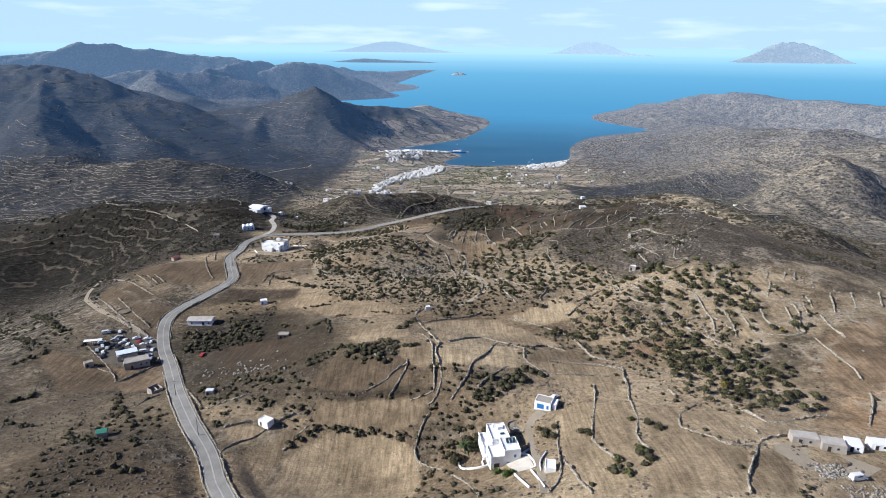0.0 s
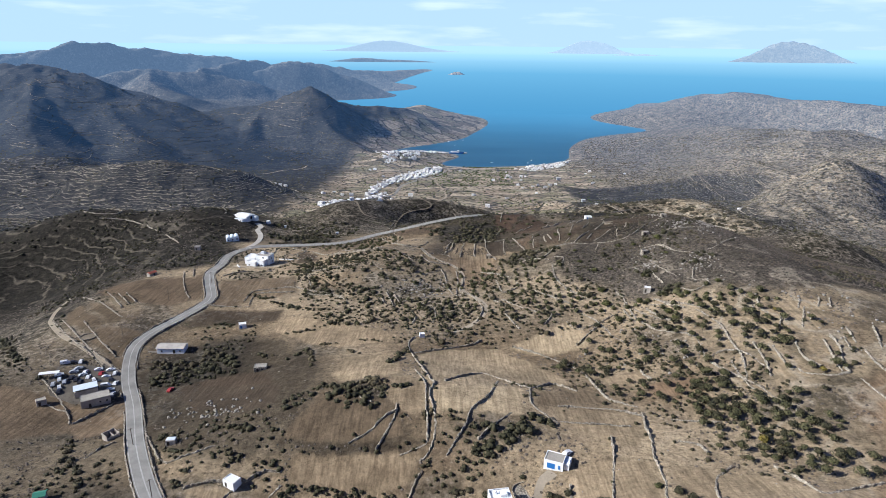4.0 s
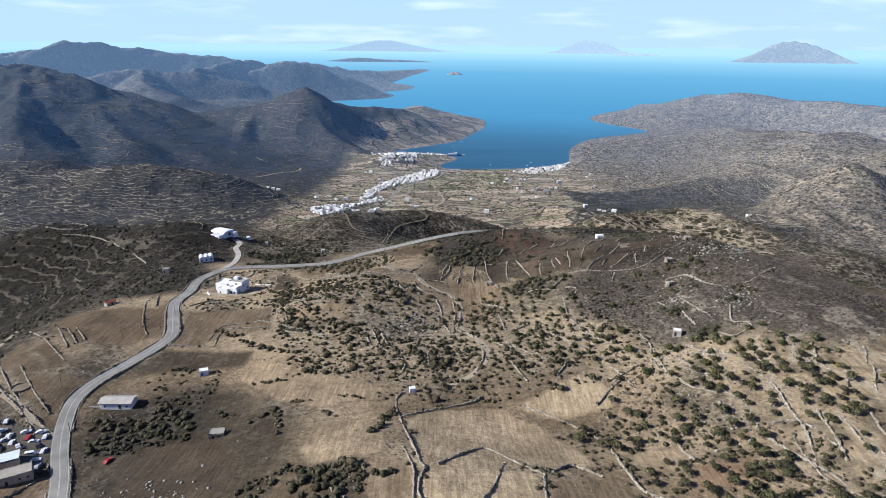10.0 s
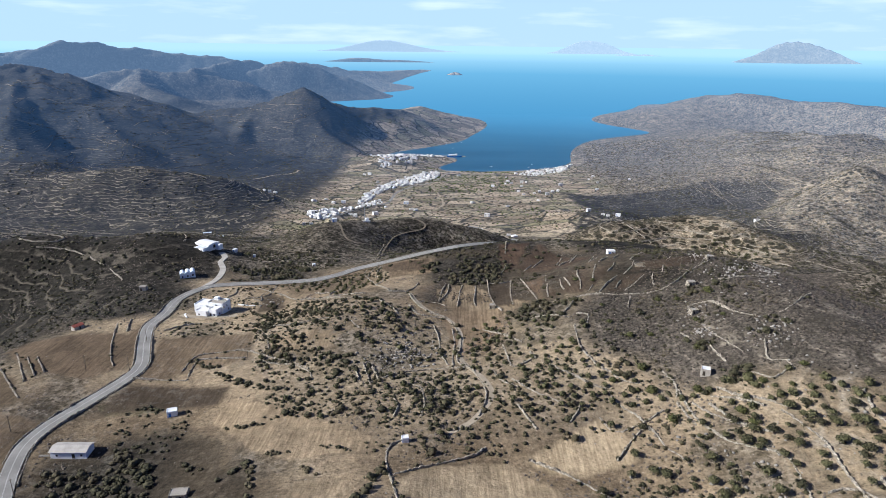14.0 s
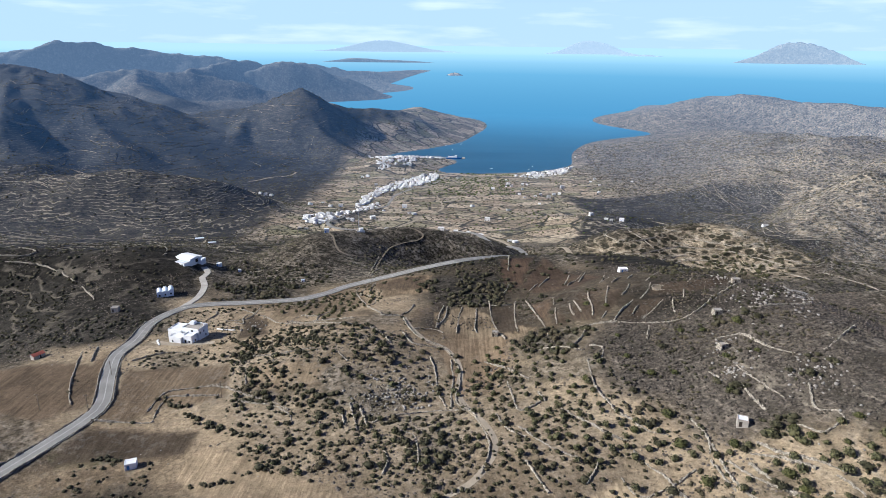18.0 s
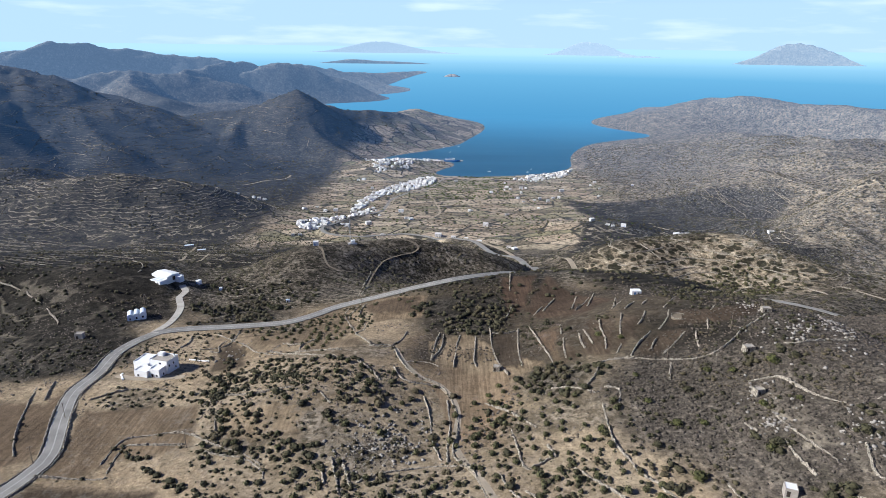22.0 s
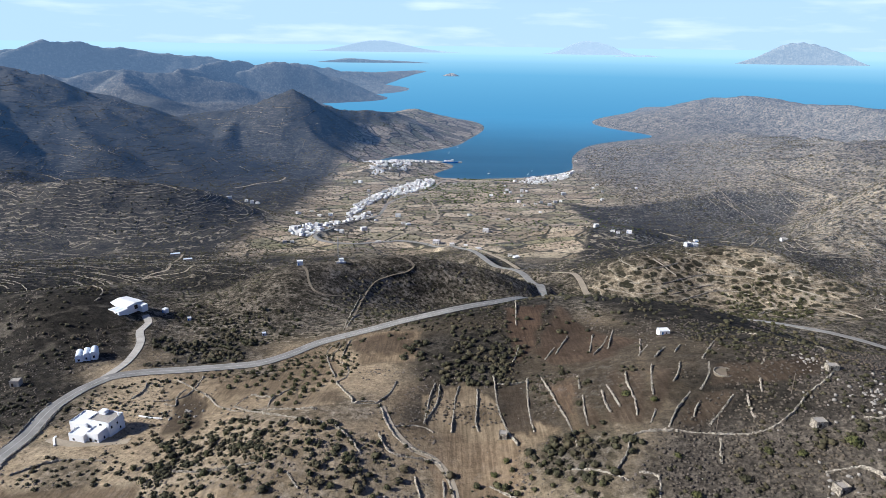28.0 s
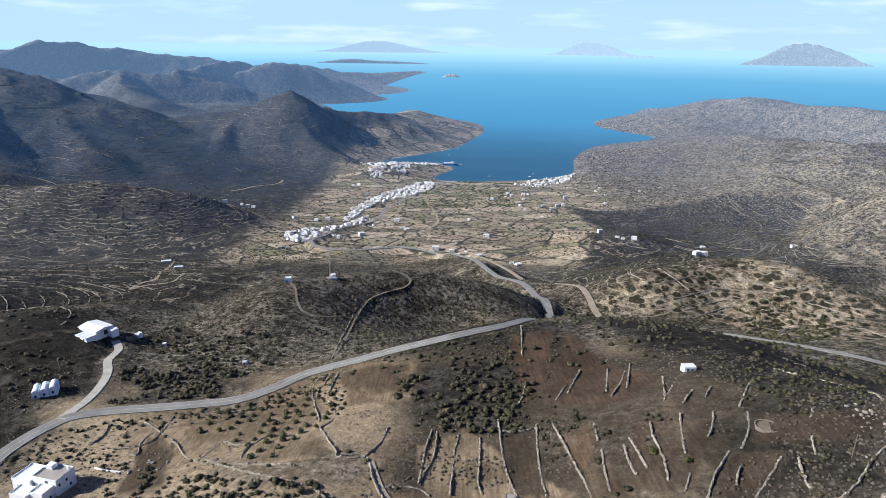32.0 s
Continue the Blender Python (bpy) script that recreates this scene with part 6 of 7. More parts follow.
def slab(name, outline, material, lift, label, category, thick=0.5):
    """A level or sloping paved patch on the ground."""
    pts = [(x, y, height(x, y) + lift) for x, y in outline]
    v = pts + [(x, y, z - thick) for x, y, z in pts]
    n = len(pts)
    f = [tuple(range(n))] + [(i, i + n, (i + 1) % n + n, (i + 1) % n) for i in range(n)]
    return tagged(new(name, mesh_of(name, v, f, material)), label, category, kind="structure")


slab("terrace_paving", [(17.5, 187.1), (23.3, 188.2), (25.6, 187.2), (26.6, 177.4), (21.6, 176.9), (18.8, 183.0)], PAVING, 0.22, "pale paved terrace in front of the villa", "paving")
driveway = tagged(ribbon("driveway", [(27.5, 158.5), (28.3, 168.4), (29.0, 179.2), (28.5, 188.8), (28.1, 197.5), (28.6, 203.7), (30.8, 208.8), (33.7, 211.2)], 1.9, DIRT, 0.18, thick=0.4, step=2.0), "pale dirt driveway up to the hut", "driveway", kind="structure")


def round_threshing_floor(x, y, r, label, paving=STONE):
    z = height(x, y) + 0.15
    t = thing("threshing_floor", (x, y, z), 0, label, "threshing floor", "threshing floors")
    bm = bmesh.new()
    bmesh.ops.create_cone(bm, cap_ends=True, segments=28, radius1=r, radius2=r, depth=1.2)
    bmesh.ops.translate(bm, vec=(0, 0, -0.5), verts=bm.verts)
    part("paved_disc", bm, paving, t)
    r3 = np.random.default_rng(abs(int(x * 7 + y)))
    n = int(2 * math.pi * r / 0.8)
    me = box((0.85, 0.4, 0.55), (0, 0, 0), 0.08)
    stone = bpy.data.meshes.new("kerb_stone")
    me.to_mesh(stone)
    me.free()
    stone.materials.append(STONE)
    for k in range(n):
        a = 2 * math.pi * k / n
        ob = under("kerb_stone", stone, t)
        ob.matrix_basis = pose(math.cos(a) * (r + 0.1), math.sin(a) * (r + 0.1), 0.02, 0, 0, math.degrees(a) + 90 + r3.uniform(-8, 8)) @ Matrix.Diagonal((1, 1, r3.uniform(0.7, 1.2), 1))


round_threshing_floor(23.8, 205.3, 3.6, "round paved threshing floor with a rim of pale stones")
round_threshing_floor(113.0, 468.5, 3.6, "round disused threshing floor ringed with rubble stones", HILL_TRACK)
round_threshing_floor(-200.9, 350.6, 4.0, "round dry threshing floor ringed with low stones", HILL_TRACK)


def cottage(place, turn, size, label, wall=None, roof=None, door=BLUE, name="hut", rim=0.25, windows=1, category="hut", group=""):
    wall, roof = wall or WHITE, roof or ROOF_WHITE
    x, y = place
    ob = thing(name, (x, y, height(x, y) + 0.1), turn, label, category, group)
    at = (0, 0, 0)
    block(ob, at, size, wall, roof, rim)
    if door:
        wall_window(ob, at, size, "front", -size[0] * 0.2, 0.05, min(1.0, size[0] * 0.3), min(2.0, size[2] * 0.75), door, wall, "door")
    for k in range(windows):
        wall_window(ob, at, size, "front", size[0] * (0.15 + 0.22 * k), size[2] * 0.38, 0.7, 0.8, GLASS, wall)
        wall_window(ob, at, size, "right", size[1] * (-0.15 + 0.3 * k), size[2] * 0.38, 0.7, 0.8, GLASS, wall)
    return ob


guest = thing("garden_hut", (34.8, 214.5, height(34.6, 214.3) + 0.1), -22, "small white hut with a wide blue door and window", "hut")
block(guest, (0, 0, 0), (6.4, 5.2, 2.8), WHITE, ROOF_GREY, 0.3)
wall_window(guest, (0, 0, 0), (6.4, 5.2, 2.8), "front", -0.8, 0.15, 2.6, 2.0, BLUE, None, "door")
wall_window(guest, (0, 0, 0), (6.4, 5.2, 2.8), "front", 1.9, 0.4, 0.8, 1.5, BLUE)
block(guest, (4.1, 0.4, 0), (1.7, 4.4, 2.4), WHITE, ROOF_WHITE, 0.2)
cottage((31.0, 173.8), -8, (3.4, 4.6, 1.9), "white roofed cistern with a low rim beside the lane", door=None, name="cistern", windows=0, category="cistern")


def white_house():
    z = height(-140.9, 477.5) + 0.2
    h = thing("white_house", (-141.9, 478.0, z), -14, "white cubic house with terraces beside the road", "house")
    main, left, low, bay = ((2.2, 2.2, 0), (10.5, 8.4, 6.4)), ((-7.6, 1.6, 0), (8.6, 9.0, 4.6)), ((-3.2, -6.0, 0), (7.4, 5.4, 3.4)), ((3.6, -4.6, 0), (5.6, 5.2, 4.4))
    for at, size in (main, left, low, bay):
        block(h, at, size, WHITE, ROOF_GREY if at == main[0] else ROOF_WHITE, 0.55)
    block(h, (-0.4, 4.4, 6.4), (3.0, 2.6, 1.6), WHITE, ROOF_WHITE, 0.0, "stair_head")
    for s in (-3.0, 0.2):
        wall_window(h, *main, "right", s, 3.7, 0.9, 1.2, GLASS)
    wall_window(h, *main, "right", 1.6, 0.9, 0.9, 1.2, GLASS)
    wall_window(h, *main, "front", 1.0, 4.5, 1.4, 1.5, GLASS)
    wall_window(h, *bay, "front", -1.2, 0.2, 1.2, 2.1, SHADOW_DOOR, None, "door")
    wall_window(h, *bay, "front", 1.2, 0.9, 1.2, 1.2, GLASS)
    wall_window(h, *bay, "right", 0.4, 0.9, 0.9, 1.2, GLASS)
    wall_window(h, *low, "right", 0.2, 0.1, 2.2, 2.2, SHADOW_DOOR, None, "door")
    wall_window(h, *low, "front", -1.4, 0.9, 1.0, 1.1, GLASS)
    wall_window(h, *left, "front", -1.6, 1.2, 1.0, 1.2, GLASS)
    wall_window(h, *left, "front", 1.8, 0.1, 1.0, 2.1, SHADOW_DOOR, None, "door")
    wall_window(h, *left, "left", 0.6, 1.2, 1.0, 1.2, GLASS)
    part("chimney", box((0.7, 0.7, 1.2), (6.2, 5.0, 6.4), 0.05), WHITE, h)
    return h


white_house()
white_wall([(-154.5, 467.3), (-158.1, 472.7), (-158.3, 474.5)], 0.5, 0.8, "low whitewashed wall beside the house path")
white_wall([(-132.1, 492.1), (-126.2, 490.1), (-120.3, 488.9)], 0.7, 0.4, "low whitewashed wall beside the house")
tagged(ribbon("house_path", [(-160.0, 472.7), (-154.4, 470.1), (-146.8, 468.5), (-137.1, 469.6), (-125.5, 470.5)], 1.8, DIRT, 0.15, thick=0.4, step=2), "pale dirt path before the white house", "path", kind="structure")

pale = thing("pale_house", (-189.1, 552.3, height(-188.6, 552.2) + 0.2), 24, "pale bluish-white vaulted house in the shade below the road", "house")
for k in range(3):
    bm = bmesh.new()
    bmesh.ops.create_cone(bm, cap_ends=True, segments=20, radius1=1.75, radius2=1.75, depth=8.0)
    bmesh.ops.rotate(bm, verts=bm.verts, cent=(0, 0, 0), matrix=Matrix.Rotation(radians(90), 3, "X"))
    bmesh.ops.translate(bm, vec=(-3.5 + 3.5 * k, 0.8 * k, 2.6), verts=bm.verts)
    part("vault", bm, WHITE_SHADED, pale)
    part("wall_block", box((3.46, 7.96, 4.1), (-3.5 + 3.5 * k, 0.8 * k, -1.5), 0.05), WHITE_SHADED, pale)
    facade(pale, (-3.5 + 3.5 * k, 0.8 * k - 4.02, 0.7), (1.0, 1.3), 0, GLASS, WHITE_SHADED)


def gable(parent, size, eave, rise, material, over=0.4):
    """A pitched roof of two leaves, ridge along x."""
    w, d = size[0] / 2 + over, size[1] / 2 + over
    for s in (-1, 1):
        v = [(-w, 0, eave + rise), (w, 0, eave + rise), (w, s * d, eave), (-w, s * d, eave)]
        v += [(x, y, z - 0.14) for x, y, z in v]
        f = [(0, 1, 2, 3), (7, 6, 5, 4), (0, 4, 5, 1), (1, 5, 6, 2), (2, 6, 7, 3), (3, 7, 4, 0)]
        under("roof_leaf", mesh_of("roof_leaf", v, f, material), parent)


farm = thing("farmhouse", (-149.3, 340.2, height(-148.8, 339.7) + 0.1), 2, "long grey-white farmhouse with a low pitched roof", "house")
part("wall_shell", box((14.2, 6.2, 4.6), (0, 0, -1.5), 0.05), WHITE, farm, "stained off-white plaster walls")
gable(farm, (14.2, 6.2), 3.1, 1.1, TILE_PALE)
facade(farm, (2.0, -3.12, 0.1), (1.2, 2.1), 0, SHADOW_DOOR, None, "door")
for s in (-4.5, 5.2):
    facade(farm, (s, -3.12, 1.0), (0.9, 1.0), 0, GLASS)
part("yard_wall", box((5.0, 0.4, 1.6), (-9.6, -2.0, -0.6)), RENDERED, farm)


def warehouse():
    w = thing("warehouse", (-198.7, 616.8, height(-198.7, 616.8) + 0.2), -27, "white sheet-roofed warehouse with a lean-to and yard", "warehouse")
    part("wall_shell", box((15, 11, 5.4), (0, 0, -1.6), 0.04), WHITE, w)
    gable(w, (15, 11), 3.85, 1.0, ROOF_WHITE, 0.5)
    part("lean_to", box((10, 6.4, 4.4), (3.6, -8.8, -1.6), 0.04), WHITE, w)
    for s in range(5):
        part("roof_sheet", box((1.96, 6.9, 0.12), (-0.4 + s * 2.0, -8.8, 2.84)), SHEET if s % 2 else ROOF_WHITE, w)
    facade(w, (2.0, -12.05, 0.1), (3.0, 2.3), 0, SHADOW_DOOR, None, "door")
    facade(w, (6.4, -12.05, 0.8), (1.2, 1.2), 0, GLASS)
    facade(w, (7.55, 1.0, 0.2), (3.2, 2.8), 90, SHADOW_DOOR, None, "door")
    part("annex", box((4.4, 4.0, 4.6), (9.9, 3.6, -1.6), 0.04), WHITE, w)


warehouse()
cottage((-178.9, 625.1), -20, (3.0, 3.0, 2.6), "small white annex hut beside the warehouse", windows=0)
shed = cottage((112.5, 533.0), 4, (5.4, 3.8, 2.2), "white flat-roofed hut among dark bushes on the crest", name="hut")
cottage((106.6, 355.3), -20, (3.6, 3.6, 2.6), "grey cement hut with a pale roof", RENDERED, ROOF_WHITE, SHADOW_DOOR, windows=0)
cottage((-118.9, 364.2), 20, (4.2, 3.4, 2.4), "small white hut beside an old stone wall", windows=0)
cottage((-14.3, 330.3), 10, (2.6, 2.2, 1.8), "tiny white hut at the end of a walled track", windows=0, door=None)
cottage((-73.5, 216.1), -28, (5.0, 3.6, 2.3), "small white roofed hut beside a wall", windows=0, door=SHADOW_DOOR)
cottage((-90.8, 305.9), 8, (6.0, 4.2, 2.0), "ruined rubble hut with a pale flat roof", STONE, ROOF_GREY, SHADOW_DOOR, name="ruin", windows=1)
cottage((-105.3, 241.1), 5, (3.6, 2.6, 2.2), "small grey shed with a bright sheet roof", RENDERED, SHEET, SHADOW_DOOR, name="shed", windows=0, rim=0)
cottage((147, 458), 0, (4.0, 3.0, 1.9), "stone field hut with a flat earth roof", STONE, ROOF_GREY, SHADOW_DOOR, windows=0)
cottage((27.0, 459.0), -10, (3.2, 3.0, 2.2), "small stone field hut with a dark doorway", STONE, ROOF_GREY, SHADOW_DOOR, windows=0)
cottage((126, 428), 5, (4.0, 3.2, 2.0), "square stone field hut with a flat pale roof", STONE, ROOF_GREY, SHADOW_DOOR, windows=0)
cottage((118.1, 401.7), 15, (3.6, 3.2, 1.8), "roofless rubble shelter on the scrub slope", STONE, RENDERED, SHADOW_DOOR, name="ruin", windows=0, rim=0.5)
cottage((-207.1, 521.8), 5, (4.4, 3.4, 3.0), "grey stone hut on the dark slope", RENDERED, ROOF_GREY, SHADOW_DOOR, windows=0)
cottage((-160.3, 617.4), 10, (2.2, 2.0, 1.7), "small white hut among scrub", windows=0)
cottage((-106.0, 595.8), 18, (2.6, 2.0, 1.6), "small hut with a bright roof among scrub", WHITE, SHEET, SHADOW_DOOR, windows=0, rim=0)
cottage((-110, 712.0), 12, (4.6, 3.6, 3.4), "small white chapel on the hill flank", door=BLUE, name="chapel", windows=0, category="chapel")
cottage((-463, 1268), 20, (16, 8, 3.6), "grey sheet-roofed barn in the shaded valley", RENDERED, SHEET, SHADOW_DOOR, name="barn", windows=0, rim=0, category="barn")
cottage((-418, 1212), 15, (14, 7, 3.4), "grey sheet-roofed barn beside a valley track", RENDERED, SHEET, SHADOW_DOOR, name="barn", windows=0, rim=0, category="barn")
red = thing("red_shed", (-215.1, 457.4, height(-214.7, 457.4) + 0.1), 60, "small shed with a red sheet roof", "shed")
part("wall_shell", box((5.6, 3.6, 3.4), (0, 0, -1.2), 0.04), RENDERED, red)
gable(red, (5.6, 3.6), 2.2, 0.9, TILE_RED, 0.3)
facade(red, (0.5, -1.83, 0.1), (1.0, 1.9), 0, SHADOW_DOOR, None, "door")
green = thing("green_shed", (-135.4, 209.8, height(-135.4, 209.3) + 0.1), 20, "small shed with a green sheet roof among bushes", "shed")
part("wall_shell", box((3.4, 2.8, 3.0), (0, 0, -1.0), 0.04), RENDERED, green)
gable(green, (3.4, 2.8), 2.0, 0.7, GREEN_SHEET, 0.3)
roofless = thing("roadside_hut", (-137.4, 255.8, height(-137.2, 255.3) + 0.1), 55, "roofless concrete hut beside the road", "hut")
for at, size in (((0, 2.0, -1.0), (5.2, 0.3, 3.4)), ((0, -2.0, -1.0), (5.2, 0.3, 2.6)), ((-2.45, 0, -1.0), (0.3, 3.7, 3.4)), ((2.45, 0, -1.0), (0.3, 3.7, 3.0)), ((0.4, 0, -1.0), (0.25, 3.7, 2.8))):
    part("wall", box(size, at, 0.03), RENDERED, roofless)

# ---- scrapyard ----
garage = thing("garage", (-172.2, 297.7, height(-171.7, 297.2) + 0.1), 32, "grey garage with a bright sloping sheet roof", "garage")
part("wall_shell", box((9.6, 7.0, 5.2), (0, 0, -1.6), 0.05), RENDERED, garage)
bm = box((10.2, 7.8, 0.16))
bmesh.ops.rotate(bm, verts=bm.verts, cent=(0, 0, 0), matrix=Matrix.Rotation(radians(-7), 3, "X"))
bmesh.ops.translate(bm, vec=(0, 0, 3.95), verts=bm.verts)
part("roof_sheet", bm, SHEET, garage, "bright sloping sheet roof")
facade(garage, (4.82, 0.5, 0.1), (3.0, 2.8), 90, SHADOW_DOOR, None, "door")
annex = cottage((-163.4, 290.0), 32, (12.0, 6.6, 3.6), "pale grey workshop with a flat roof and dark windows", RENDERED, ROOF_GREY, SHADOW_DOOR, name="workshop", windows=2, category="workshop")
cottage((-186.1, 286.1), 40, (4.0, 3.0, 2.4), "low grey store behind the workshop", RENDERED, ROOF_GREY, SHADOW_DOOR, name="store", windows=0, category="shed")
canopy = thing("canopy", (-195.8, 308.1, height(-195.8, 308.1)), 15, "long white sheet canopy at the yard edge", "canopy")
part("canopy_roof", box((9.0, 2.8, 0.15), (0, 0, 2.5), 0.02), ROOF_WHITE, canopy)
for x in (-4.2, 0, 4.2):
    for y in (-1.2, 1.2):
        part("post", rod(0.07, 3.1, (x, y, -0.6)), METAL, canopy)


def paint(name, colour):
    return worn(name, colour, 0.12, 1.5, 0.35, 0.5)


PAINTS = [paint("white_car_paint", (0.70, 0.70, 0.70)), paint("black_car_paint", (0.025, 0.025, 0.03)), paint("silver_car_paint", (0.40, 0.41, 0.43)), paint("red_car_paint", (0.32, 0.03, 0.03)),
          paint("blue_car_paint", (0.05, 0.12, 0.32)), paint("faded_green_car_paint", (0.16, 0.22, 0.14))]
NAMES = ("white", "black", "silver", "red", "blue", "faded green")


def car_maker(body_paint, word, van=False):
    """A small car: body, cabin, windows, wheels, lights."""
    c = thing("van" if van else "car", (0, 0, 0), 0, f"{word} old {'van' if van else 'car'} parked on bare ground", "van" if van else "car", "parked vehicles")
    long, wide = (4.9, 1.85) if van else (4.1, 1.68)
    top = 2.0 if van else 1.42
    outline = [(-long / 2, 0.35), (-long / 2, 0.85), (-long / 2 + 0.1, 0.95)]
    outline += [(-long / 2 + 0.15, top - 0.1), (-long / 2 + 0.4, top), (0.9, top), (1.5, 1.05)] if van else [(-long / 2 + 0.45, 0.98), (-0.95, top - 0.03), (-0.6, top), (0.35, top), (1.0, 0.96)]
    outline += [(long / 2 - 0.1, 0.8), (long / 2, 0.65), (long / 2, 0.35)]
    v = [(x, s * wide / 2 * (0.86 if z > 1.1 else 1), z) for s in (-1, 1) for x, z in outline]
    n = len(outline)
    f = [tuple(range(n)), tuple(range(2 * n - 1, n - 1, -1))] + [(i, i + n, (i + 1) % n + n, (i + 1) % n) for i in range(n)]
    under("body", mesh_of("body", v, f, body_paint), c)
    for s in (-1, 1):
        part("side_window", box((1.5, 0.04, 0.36), (-0.25, s * wide / 2 * 0.93, 1.0 if not van else 1.35)), GLASS, c)
        part("headlight", box((0.08, 0.3, 0.16), (long / 2 - 0.01, s * wide * 0.34, 0.62)), METAL, c)
        for x in (-long / 2 + 0.75, long / 2 - 0.8):
            bm = rod(0.31, 0.2, (0, 0, -0.1), None, 14)
            bmesh.ops.rotate(bm, verts=bm.verts, cent=(0, 0, 0), matrix=Matrix.Rotation(radians(90), 3, "X"))
            bmesh.ops.translate(bm, vec=(x, s * (wide / 2 - 0.06), 0.31), verts=bm.verts)
            wheel = part("wheel", bm, RUBBER, c)
            bm = rod(0.17, 0.03, (0, 0, -0.015), None, 10)
            bmesh.ops.rotate(bm, verts=bm.verts, cent=(0, 0, 0), matrix=Matrix.Rotation(radians(90), 3, "X"))
            bmesh.ops.translate(bm, vec=(x, s * (wide / 2 + 0.05), 0.31), verts=bm.verts)
            part("rim", bm, METAL, wheel)
    bm = box((0.05, wide * 0.74, 0.5))
    bmesh.ops.rotate(bm, verts=bm.verts, cent=(0, 0, 0), matrix=Matrix.Rotation(radians(-52 if not van else -30), 3, "Y"))
    bmesh.ops.translate(bm, vec=(0.72 if not van else 1.24, 0, 1.03 if not van else 1.35), verts=bm.verts)
    part("windscreen", bm, GLASS, c)
    return c


CARS = [car_maker(p, w) for p, w in zip(PAINTS, NAMES)] + [car_maker(PAINTS[0], "white", True)]
used_cars = set()


def park(kind, x, y, turn):
    m = pose(x, y, height(x, y) + 0.02, 0, 0, turn)
    base = CARS[kind]
    if kind not in used_cars:
        used_cars.add(kind)
        base.matrix_basis = m
        return base
    return copy_thing(base, m)


crng = np.random.default_rng(11)
yard = [(-195.7, 321.2), (-192.5, 322.4), (-189.2, 323.5), (-190.1, 306.5), (-186.8, 305.1), (-190.6, 302.1), (-186.7, 300.4), (-184.8, 296.5), (-185.8, 309.1), (-182.8, 307.7), (-180.0, 306.2), (-182.0, 312.1), (-178.6, 310.8), (-175.2, 309.4),
        (-172.0, 308.0), (-166.9, 305.2), (-174.4, 314.8), (-171.0, 312.9), (-167.5, 310.4), (-163.6, 307.5), (-163.2, 301.8), (-159.9, 297.9), (-171.8, 319.2), (-168.3, 316.4), (-182.1, 314.6), (-187.3, 313.9), (-177.3, 318.1), (-192.4, 310.2), (-186.8, 317.3)]
for k, (x, y) in enumerate(yard):
    kind = 6 if k in (0, 15) else int(crng.choice([0, 1, 2, 3, 4, 5], p=[0.34, 0.28, 0.28, 0.03, 0.04, 0.03]))
    park(kind, x, y, float(crng.choice([25, 120, 35, 110])) + crng.uniform(-12, 12))
park(0, 39.4, 218.6, 40)
park(6, 117, 158.6, 10)
park(3, -133, 300, 80)
park(0, -86.5, 161, 60)
slab("yard_ground", [(-197.6, 317.2), (-191.0, 327.3), (-180.3, 326.0), (-164.1, 315.4), (-158.9, 303.4), (-158.0, 290.5), (-173.6, 288.3), (-187.1, 293.9), (-194.8, 303.3)], TRODDEN, 0.06, "bare trodden earth of the scrapyard", "yard", 0.3)

# ---- farmyard ----
fy = [((111.4, 177.3), -12, (8.0, 4.2, 2.6), RENDERED, TILE_PALE), ((118.5, 174.2), -14, (7.0, 4.6, 2.8), RENDERED, TILE_PALE), ((125.6, 175.1), -16, (4.6, 4.8, 2.4), WHITE, ROOF_WHITE), ((134.4, 176.2), -10, (6.0, 4.0, 2.2), WHITE, ROOF_WHITE)]
for place, turn, size, wall, roof in fy:
    cottage(place, turn, size, "low farm shed with a pale sheet roof beside the yard", wall, roof, SHADOW_DOOR, name="farm_shed", rim=0, windows=1, category="shed", group="farm sheds")
slab("farmyard", [(102.6, 179.7), (108.2, 172.8), (121.9, 169.6), (127.7, 164.4), (117.5, 157.8), (103.7, 161.7), (99.2, 170.6)], DIRT, 0.06, "pale bare farmyard with scrap heaps", "yard", 0.3)


def rock_mesh(seed):
    r4 = np.random.default_rng(seed)
    bm = bmesh.new()
    bmesh.ops.create_icosphere(bm, subdivisions=1, radius=1.0)
    co = np.array([v.co for v in bm.verts])
    f = [tuple(v.index for v in q.verts) for q in bm.faces]
    bm.free()
    cuts = unit(6, r4)
    s = np.minimum(1.0, np.min(0.62 / np.maximum(np.abs(co @ cuts.T), 1e-3) + 0.08, axis=1))
    co = co * s[:, None] * r4.uniform(0.8, 1.15, (len(co), 1)) * (1, 0.8, 0.7)
    co[:, 2] += 0.3
    return co, f


